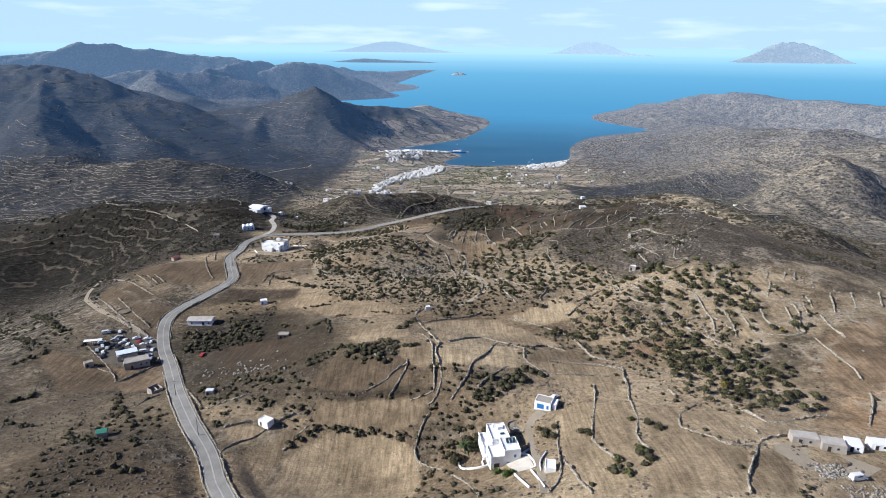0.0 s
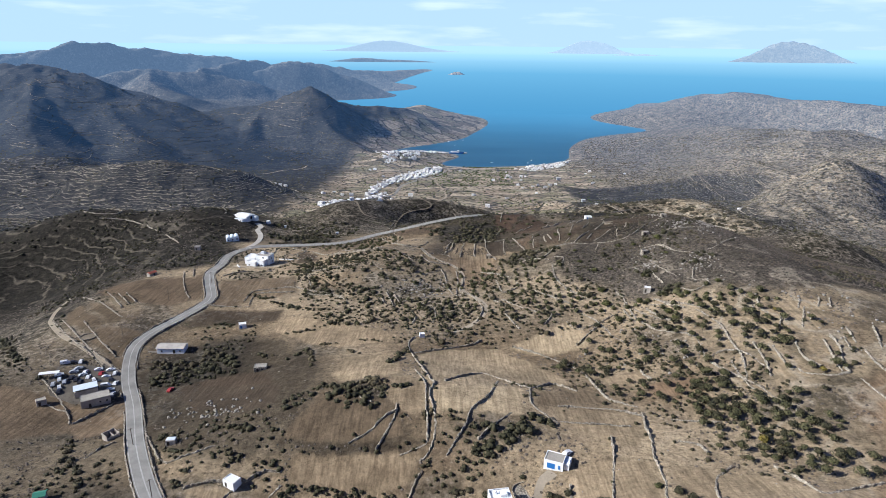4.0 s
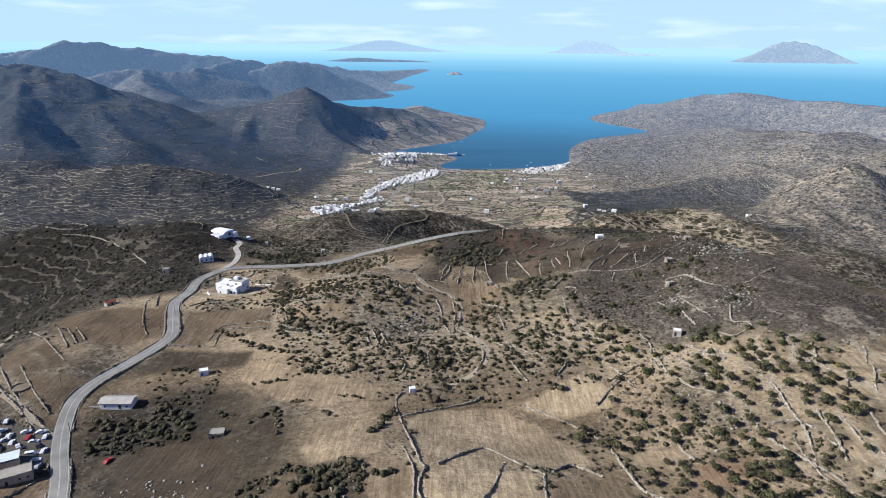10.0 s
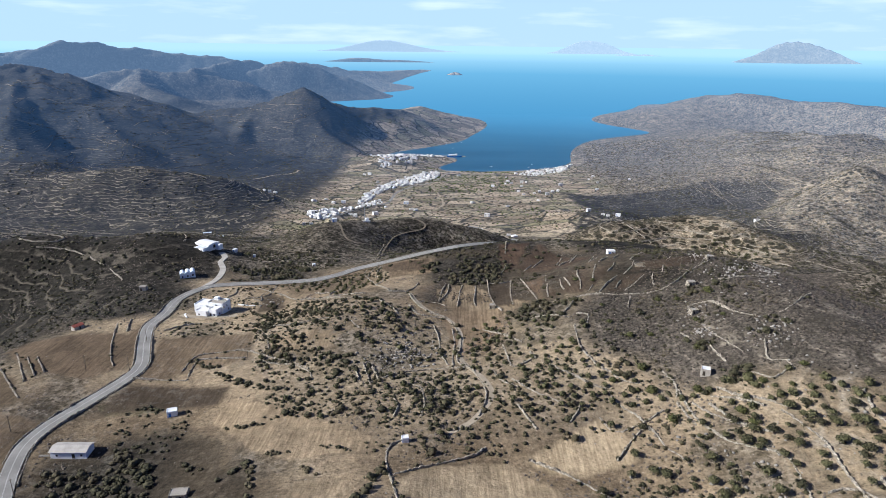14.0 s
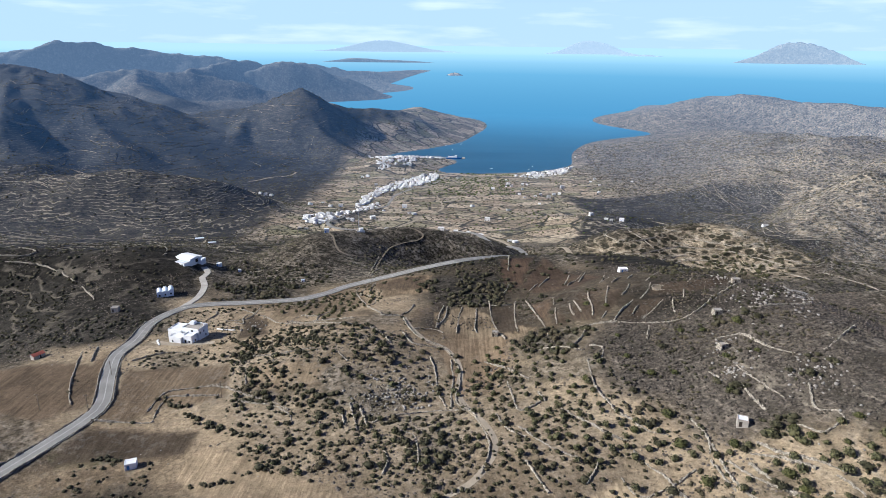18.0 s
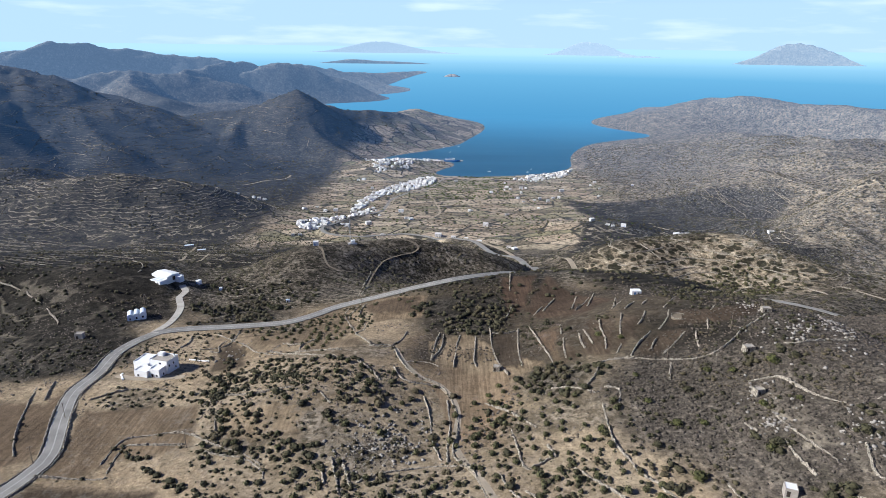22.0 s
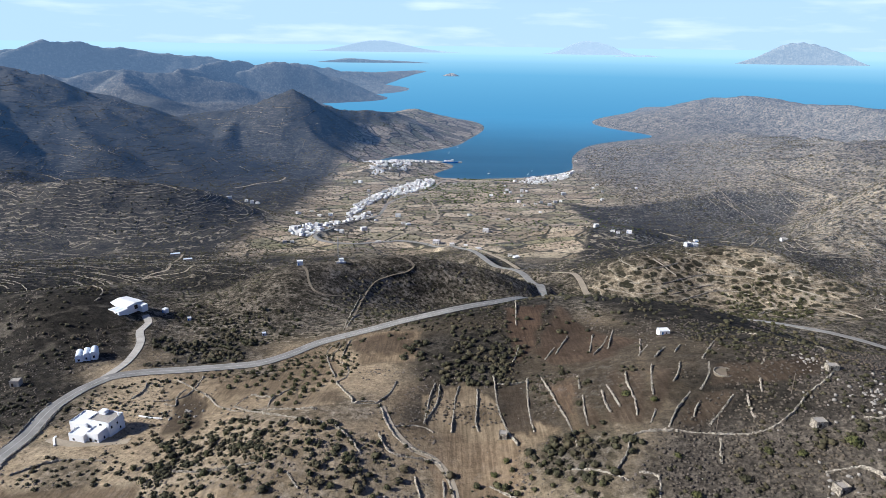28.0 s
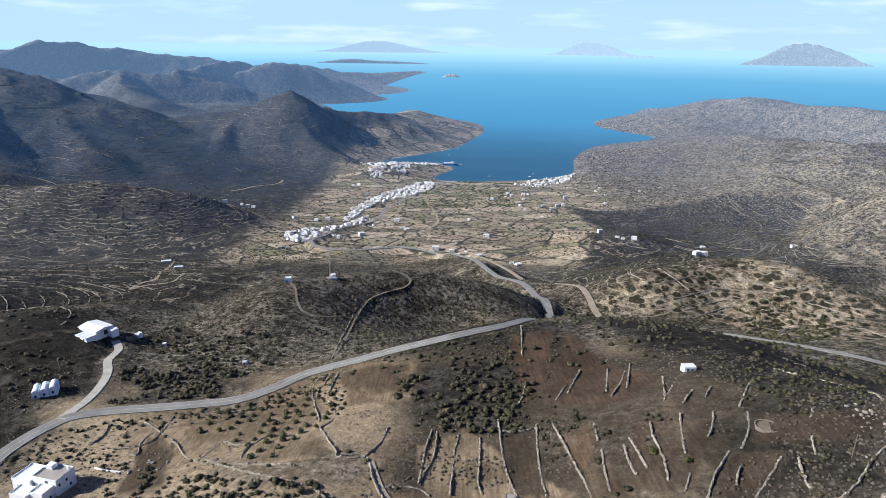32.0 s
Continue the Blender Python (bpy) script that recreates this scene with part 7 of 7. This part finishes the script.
ROCKS = [rock_mesh(s) for s in range(5)]
heap = [(crng.uniform(106, 116), crng.uniform(158, 165), crng.uniform(0.25, 0.8), 0.8, crng.uniform(0, 6)) for _ in range(150)] + [(crng.uniform(110, 124), crng.uniform(148, 156), crng.uniform(0.2, 0.7), 0.8, crng.uniform(0, 6)) for _ in range(160)]
merged("rubble_heap", ROCKS, heap, ROCK, "heaps of pale rubble and scrap in the farmyard", "rubble")
stones = [(x, y, crng.uniform(0.2, 0.9), 0.9, crng.uniform(0, 6)) for x, y in fill(("rock",), 2.4, 0.6)]
stones += [(crng.normal(cx, s), crng.normal(cy, s), crng.uniform(0.3, 1.2), 0.9, crng.uniform(0, 6)) for cx, cy, s, n in ((138.6, 371.2, 7, 70), (149.9, 430.8, 12, 40), (118.2, 397.7, 6, 30), (-94.8, 262.6, 7, 60), (-115.1, 273.2, 5, 30), (99.5, 299.0, 14, 60), (-109.4, 494.4, 8, 30), (162.3, 300.5, 20, 80), (177, 456, 5, 60), (169, 440, 4, 50), (148, 437, 4, 35), (154, 442, 4, 30), (115, 384, 3, 40), (144, 467, 4, 30), (-18, 405, 9, 120)) for _ in range(n)]
stones += [(crng.uniform(-260, 260), crng.uniform(120, 640), crng.uniform(0.2, 0.5), 0.8, crng.uniform(0, 6)) for _ in range(500)]
merged("rocks", ROCKS, [s for s in stones if clear(s[0], s[1], 0.5)], ROCK, "pale limestone boulders scattered over the ground", "rocks")

# ---- poles and mast ----
def pole_maker():
    p = thing("utility_pole", (0, 0, 0), 0, "grey wooden utility pole with a crossarm", "utility pole", "utility poles")
    part("shaft", rod(0.15, 9.0, (0, 0, -0.8), 0.1, 8), TIMBER, p)
    part("crossarm", box((1.6, 0.1, 0.12), (0, 0, 7.6)), TIMBER, p)
    for s in (-0.7, 0, 0.7):
        part("insulator", rod(0.06, 0.2, (s, 0, 7.72), 0.03, 6), METAL, p)
    return p


poles = [(-177.9, 401.5), (-181.5, 351.1), (-157.1, 316.1), (-156.0, 401.1), (-161.9, 432.2), (-99.1, 408.1), (-192.6, 570.5), (-145.4, 563.2), (-57.7, 482.0), (-49.6, 559.0), (126.8, 446.6), (95.5, 432.9), (-122.4, 244.8), (-97.7, 209.1)]
first_pole = pole_maker()
for k, (x, y) in enumerate(poles):
    m = pose(x, y, height(x, y), 0, 0, 30 + 20 * (k % 3))
    if k == 0:
        first_pole.matrix_basis = m
    else:
        copy_thing(first_pole, m)
MAST = (-83.4, 733.5)
mast = thing("radio_mast", (*MAST, height(*MAST)), 20, "tall white lattice radio mast with a small white base hut", "radio mast")
for k in range(3):
    a = 2.1 * k
    part("mast_leg", rod(0.09, 24, (math.cos(a) * 0.5, math.sin(a) * 0.5, -0.6), 0.07, 6), METAL, mast)
for k in range(16):
    bm = bmesh.new()
    bmesh.ops.create_cone(bm, cap_ends=True, segments=3, radius1=0.55, radius2=0.55, depth=0.08)
    bmesh.ops.translate(bm, vec=(0, 0, 0.5 + 1.45 * k), verts=bm.verts)
    part("mast_brace", bm, METAL, mast)
part("platform", box((7.5, 6.0, 1.4), (1.5, 0.5, -1.0), 0.05), CONCRETE, mast)
part("base_hut", box((3.6, 2.8, 2.6), (2.6, 1.2, 0.4), 0.05), WHITE, mast)
part("fence_wall", box((7.6, 0.25, 0.9), (1.5, -2.5, 0.4), 0.04), WHITE, mast)


# ---- palm and garden ----
def palm(x, y):
    z = height(x, y)
    p = thing("palm_tree", (x, y, z), 0, "date palm with arching dark green fronds", "palm tree")
    part("trunk", rod(0.32, 4.4, (0, 0, -0.4), 0.24, 10), BARK, p)
    r5 = np.random.default_rng(3)
    for k in range(44):
        a, up = k * 2.399, r5.uniform(-0.2, 1.25)
        long = r5.uniform(2.4, 3.4)
        v, f = [], []
        for s in range(9):
            t = s / 8
            out = long * (math.cos(up) * t + 0.12 * t)
            rise = long * (math.sin(up) * t - (0.75 - 0.25 * up) * t * t)
            w = 0.30 * math.sin(math.pi * min(1, 0.12 + 0.88 * t)) + 0.02
            c, n = np.array((math.cos(a) * out, math.sin(a) * out, 4.0 + rise)), np.array((-math.sin(a), math.cos(a), 0))
            v += [c - n * w - (0, 0, w * 0.45), c, c + n * w - (0, 0, w * 0.45)]
        for s in range(8):
            if s % 1 == 0:
                b = s * 3
                f += [(b, b + 1, b + 4, b + 3), (b + 1, b + 2, b + 5, b + 4)]
        under("frond", mesh_of("frond", v, f, PALM_GREEN), p)


palm(4.4, 197.9)


def garden_bush(x, y, r, tall, material, label):
    v, f = bush_template(int(x * 3 + y), 160, 0.24, 0.68, 0.8)
    b = new("garden_bush", mesh_of("garden_bush", v, f, material))
    b.matrix_basis = pose(x, y, height(x, y) - 0.1, 0, 0, 20) @ Matrix.Diagonal((r, r, r * tall, 1))
    return tagged(b, label, "bush", "garden bushes" if "garden" in label else "bushes")


for x, y, r, tall in ((0.7, 194.6, 3.5, 1.2), (7.8, 199.6, 3.0, 1.1), (5.2, 203.0, 3.3, 1.0), (14.8, 180.8, 1.9, 1.1), (17.3, 176.6, 2.0, 1.2), (19.2, 177.4, 1.6, 1.0), (9.6, 203.4, 2.7, 1.0), (12.1, 206.2, 2.2, 0.9)):
    garden_bush(x, y, r, tall, GARDEN if r < 2.1 else MASTIC, "rounded green garden bush beside the villa" if r < 2.1 else "large dark garden bush beside the villa")
for x, y, r in ((31.3, 200.8, 1.9), (33.5, 199.0, 2.0), (32.9, 196.2, 2.2), (35.4, 194.7, 2.3), (36.7, 200.4, 2.0), (45.1, 194.3, 2.2), (47.2, 191.6, 1.8), (67.4, 193.8, 2.3), (69.4, 188.5, 2.6), (23.7, 210.6, 1.5)):
    garden_bush(x, y, r, 0.8, MASTIC, "low dark bush on the dry slope")

GREEN_MASTIC = foliage("green_mastic_leaves", (0.030, 0.036, 0.012), (0.125, 0.125, 0.045))
APART = [(97, 413, 2.6), (81, 409, 2.3), (87, 395, 2.5), (77, 385, 2.2), (96, 393, 1.9), (117, 395, 2.4), (113, 375, 2.8), (116, 418, 2.2), (130, 417, 3.2), (138, 416, 2.6), (108, 422, 2.4), (81, 426, 1.8), (57, 502, 2.4), (75, 466, 2.2), (83, 458, 1.9), (58, 470, 2.3),
         (27, 444, 1.9), (22, 437, 1.8), (51, 415, 2.2), (60, 395, 2.3), (128, 393, 2.0), (132, 375, 2.2), (85, 368, 3.4), (110, 374, 2.2), (115, 349, 2.9), (119, 346, 2.7), (122, 341, 2.5), (77, 353, 2.3), (84, 351, 3.3), (100, 346, 2.8), (102, 343, 2.4), (109, 328, 3.2), (110, 321, 2.4),
         (75, 331, 2.6), (86, 332, 3.0), (139, 345, 2.5), (129, 324, 3.0), (52, 387, 1.8), (130, 335, 1.8), (137, 371, 2.6), (71, 361, 2.4), (59, 174, 2.8), (60, 168, 2.6), (51, 170, 2.2), (52, 162, 2.0), (47, 194, 1.8), (63, 198, 1.7)]
for k, (x, y, r) in enumerate(APART):
    garden_bush(x, y, r, 0.75 + 0.06 * (k % 5), GREEN_MASTIC if k % 3 else MASTIC, "broad green mastic bush standing apart on the slope" if k % 3 else "broad dark mastic bush standing apart on the slope")

# ---- village ----
def village_maker(seed):
    r6 = np.random.default_rng(seed)
    w, d, h = r6.uniform(7, 12), r6.uniform(6, 9), r6.choice([3.4, 6.2, 6.4])
    t = thing("village_house", (0, 0, 0), 0, "white cubic village house with a flat roof" if h < 5 else "white two-storey village house with a flat roof", "house", "village houses")
    block(t, (0, 0, 0), (w, d, h), AGED_WHITE, AGED_WHITE if seed % 3 else ROOF_GREY, 0.5)
    shutters = (GLASS, BLUE, SHADOW_DOOR)[seed % 3]
    for z in (1.0, 4.0)[: 1 if h < 5 else 2]:
        for s in (-0.28, 0.28):
            part("window", box((1.1, 0.16, 1.3), (s * w, -d / 2, z)), shutters, t)
        part("window", box((0.16, 1.1, 1.3), (w / 2, 0, z)), shutters, t)
    part("door", box((1.2, 0.16, 2.2), (0, -d / 2, 0)), shutters, t)
    if seed % 2:
        block(t, (w * 0.2, d * 0.5 + 2.0, 0), (w * 0.6, 4.0, h * 0.6), AGED_WHITE, ROOF_GREY, 0.4)
    return t


VILLAGE = [village_maker(s) for s in range(6)]
used_houses = set()


def settle(k, x, y, turn, size=1.0):
    dx, dy, dz = (float(v) for v in drawn_in(np.array(x), np.array(y), np.array(max(height(x, y), 1.0))))
    m = pose(dx, dy, dz, 0, 0, turn) @ Matrix.Diagonal((size, size, size, 1))
    base = VILLAGE[k]
    if k not in used_houses:
        used_houses.add(k)
        base.matrix_basis = m
        return base
    ob = copy_thing(base, pose(0, 0, 0))
    ob.matrix_basis = m
    return ob


TOWNS = [
    ([(-316, 2593), (-192, 2700), (-82, 2780), (-24, 2760), (-16, 2600), (-103, 2500), (-135, 2380), (-175, 2377), (-236, 2260), (-274, 2475)], 80),
    ([(-235, 1829), (-209, 1948), (-161, 2110), (-82, 2254), (-37, 2296), (-26, 2205), (-65, 2085), (-119, 1999), (-149, 1970), (-188, 1894), (-205, 1794), (-213, 1705), (-228, 1652)], 95),
    ([(-319, 1486), (-285, 1541), (-229, 1600), (-209, 1675), (-181, 1778), (-170, 1685), (-211, 1567), (-218, 1500), (-237, 1446), (-265, 1423), (-311, 1433)], 32),
    ([(247, 2251), (313, 2396), (363, 2533), (473, 2679), (533, 2739), (456, 2418), (402, 2294), (295, 2202)], 62),
]
vrng = np.random.default_rng(21)
placed = []
for outline, count in TOWNS:
    p = np.array(outline, float)
    tries = 0
    n = 0
    while n < count and tries < 4000:
        tries += 1
        x, y = vrng.uniform(p[:, 0].min(), p[:, 0].max()), vrng.uniform(p[:, 1].min(), p[:, 1].max())
        if inside(outline, np.array([x]), np.array([y]), 0.0)[0] < 0.5 or height(x, y) < 1.0 or any(math.hypot(x - a, y - b) < 10.5 for a, b in placed):
            continue
        if np.min(np.hypot(ROAD_LINES[:, 0] - x, ROAD_LINES[:, 1] - y)) < 11:
            continue
        placed.append((x, y))
        settle(int(vrng.integers(6)), x, y, float(vrng.choice([0, 90, 15, -20, 160])) + vrng.uniform(-10, 10), vrng.uniform(0.7, 1.05))
        n += 1
for x, y in ((-283, 2190), (-267, 2202), (-222, 2051), (-211, 1987), (193, 2162), (191, 2082), (199, 2046), (234, 2063), (226, 1993), (217, 1857), (250, 1880), (267, 1895), (284, 1857), (306, 1903), (323, 1911), (154, 1670),
             (-108, 1691), (-89, 1605), (-77, 1583), (-126, 1412), (-208, 1474), (-262, 1434), (-302, 1381), (-288, 1381), (335, 1421), (343, 1411), (365, 1413), (358, 1112), (369, 1113), (318, 1485), (579, 2080), (468, 2036), (479, 2151), (349, 2012),
             (440, 1922), (138, 1999), (92, 1522), (69, 1364), (45, 1385), (19, 1395), (-12, 1410), (122, 1305), (132, 1291), (-328, 1743), (-489, 1835), (-527, 1863), (-584, 1897), (-505, 1839), (-293, 1671), (-270, 1688), (36, 2210), (-167, 1511), (506, 1433), (613, 1316)):
    settle(int(vrng.integers(6)), x, y, vrng.uniform(-30, 30), vrng.uniform(0.75, 1.15))

cube_v = np.array([(a, b, c) for c in (-0.4, 1.0) for a, b in ((-1, -0.8), (1, -0.8), (1, 0.8), (-1, 0.8))], float)
annex_v = np.concatenate([cube_v, cube_v * (0.6, 0.6, 0.62) + (1.5, 0.2, 0)])
sides = [(4, 5, 6, 7), (0, 1, 5, 4), (1, 2, 6, 5), (2, 3, 7, 6), (3, 0, 4, 7)]
more_houses = []
for outline, count in zip([o for o, _ in TOWNS] + [[(-420, 1500), (-250, 1400), (330, 1500), (480, 2200), (230, 2270), (60, 1800), (-260, 2000)]], (110, 190, 50, 90, 4)):
    p = np.array(outline, float)
    for _ in range(count * 6):
        x, y = vrng.uniform(p[:, 0].min(), p[:, 0].max()), vrng.uniform(p[:, 1].min(), p[:, 1].max())
        if inside(outline, np.array([x]), np.array([y]), 0.0)[0] > 0.5 and height(x, y) > 1.0 and np.min(np.hypot(ROAD_LINES[:, 0] - x, ROAD_LINES[:, 1] - y)) > 7 and all(math.hypot(x - a, y - b) > 6.2 for a, b in placed):
            placed.append((x, y))
            more_houses.append((x, y, vrng.uniform(2.2, 4.2), vrng.uniform(0.9, 1.5), vrng.uniform(-0.5, 0.5)))
merged("village_blocks", [(cube_v, sides), (annex_v, sides + [tuple(i + 8 for i in f) for f in sides])], more_houses, AGED_WHITE, "small white cubic houses crowded round the harbour", "houses")

# ---- harbour ----
quay = tagged(new("quay"), "pale concrete quay with a ferry pier", "quay")
quay.matrix_basis = pose(-30, 2640, 0)
part("pier", box((104, 12, 4.2), (42, 0, -2.4), 0.2), CONCRETE, quay)
part("quay_apron", box((60, 26, 4.0), (-28, 10, -2.4), 0.2), CONCRETE, quay)
part("pier_head", box((14, 18, 4.3), (92, 0, -2.4), 0.2), CONCRETE, quay)
ferry = thing("ferry", (22, 2625, 0), 0, "white and blue ferry moored at the pier", "ferry")
hull = [(-28, -5, 0.2), (24, -5, 0.2), (31, 0, 0.6), (24, 5, 0.2), (-28, 5, 0.2), (-28, -5.4, 4.6), (25, -5.4, 4.8), (35, 0, 5.6), (25, 5.4, 4.8), (-28, 5.4, 4.6)]
under("hull", mesh_of("hull", hull, [(0, 1, 2, 3, 4), (9, 8, 7, 6, 5), (0, 5, 6, 1), (1, 6, 7, 2), (2, 7, 8, 3), (3, 8, 9, 4), (4, 9, 5, 0)], BLUE), ferry, "blue hull")
part("superstructure", box((36, 9.4, 5.2), (-4, 0, 4.7), 0.3), WHITE, ferry)
part("bridge", box((9, 9.8, 3.0), (10, 0, 9.9), 0.2), WHITE, ferry)
part("funnel", rod(1.4, 4.6, (-12, 0, 9.9), 1.1, 12), BLUE, ferry)
for k in range(9):
    part("window", box((2.2, 0.1, 1.0), (-20 + k * 3.9, -4.76, 6.8)), GLASS, ferry)


def boat(x, y, turn, long):
    b = thing("boat", (x, y, 0), turn, "small white boat moored in the bay", "boat", "moored boats")
    w = long * 0.17
    v = [(-long / 2, -w, 0.1), (long * 0.25, -w, 0.1), (long / 2, 0, 0.3), (long * 0.25, w, 0.1), (-long / 2, w, 0.1), (-long / 2, -w * 1.1, 1.1), (long * 0.25, -w * 1.15, 1.2), (long * 0.56, 0, 1.5), (long * 0.25, w * 1.15, 1.2), (-long / 2, w * 1.1, 1.1)]
    under("hull", mesh_of("hull", v, [(0, 1, 2, 3, 4), (9, 8, 7, 6, 5), (0, 5, 6, 1), (1, 6, 7, 2), (2, 7, 8, 3), (3, 8, 9, 4), (4, 9, 5, 0)], WHITE), b)
    part("cabin", box((long * 0.3, w * 1.3, 1.3), (0, 0, 1.1), 0.1), WHITE, b)
    part("mast", rod(0.12, long * 1.1, (0.4, 0, 1.2), 0.08, 6), METAL, b)


for x, y, a, n in ((160, 2420, 20, 11), (20, 2850, 70, 9), (60, 3010, 40, 10), (-10, 2960, 10, 9), (320, 2480, 60, 9), (300, 2420, 20, 8)):
    boat(x, y, a, n)
beach = [(-88 + 320 * t + brx, 2392 - 90 * t - 6 + bry, vrng.uniform(3.0, 5.0), 1.1, vrng.uniform(0, 6)) for t, brx, bry in zip(np.linspace(0, 1, 64), vrng.uniform(-3, 3, 64), vrng.uniform(-34, -14, 64))]
beach = [b for b in beach if height(b[0], b[1]) > 0.6]
gardens = [(vrng.uniform(-60, 200), vrng.uniform(1890, 2230), vrng.uniform(1.5, 4.0), 1.0, vrng.uniform(0, 6)) for _ in range(520)]
valley_trees = [(vrng.uniform(-330, 420), vrng.uniform(1330, 2200), vrng.uniform(1.5, 3.5), 1.0, vrng.uniform(0, 6)) for _ in range(420)]
merged("harbour_trees", FAR, beach + gardens + valley_trees, GARDEN, "dark green tamarisks and garden trees behind the beach", "trees")

# ---- tracks ----
def dirt_track(points, half, label, step=2.5, earth=DIRT):
    return tagged(ribbon("dirt_track", points, half, earth, 0.14, thick=0.35, step=step), label, "track", kind="structure")


dirt_track([(-272, 452), (-262, 420), (-253, 400), (-244, 385), (-219, 356), (-198, 340), (-175, 323), (-166, 317)], 1.7, "pale dirt lane between field walls")
dirt_track([(-22, 479), (-16, 462), (-8, 451), (0, 447), (6.5, 436), (8.5, 421), (7, 403), (11, 389), (17, 375), (20.5, 359), (15.5, 347), (10, 340), (2, 335)], 1.3, "pale footpath beside a field wall")
dirt_track([(-55.5, 590), (-57, 636), (-58, 685), (-54, 718), (-43, 735), (-28, 749), (-23, 760), (-31, 766), (-39, 768)], 1.2, "dirt track winding up the mast hill", 4, HILL_TRACK)
dirt_track([(-58, 688), (-73, 674), (-83, 669), (-91, 671), (-97, 682), (-102, 699), (-108, 710)], 1.0, "dirt track round the mast hill", 4, HILL_TRACK)
dirt_track([(-412, 1048), (-413, 1082), (-405, 1108), (-430, 1190), (-455, 1279)], 2.2, "pale track to the barns on the terraced slope", 8)
dirt_track([(-412, 1048), (-397, 1073), (-368, 1080), (-377, 1139)], 2.0, "pale track to the lower barn", 8)
dirt_track([(-626, 2071), (-602, 2104), (-583, 2158), (-539, 2195), (-525, 2245), (-528, 2283)], 3.0, "pale track up the far slope", 12)
dirt_track([(-45, 1948), (-23, 1828), (-11, 1694), (-29, 1618), (-62, 1525), (-93, 1455), (-112, 1423)], 3.2, "dry stream bed between the valley fields", 12)
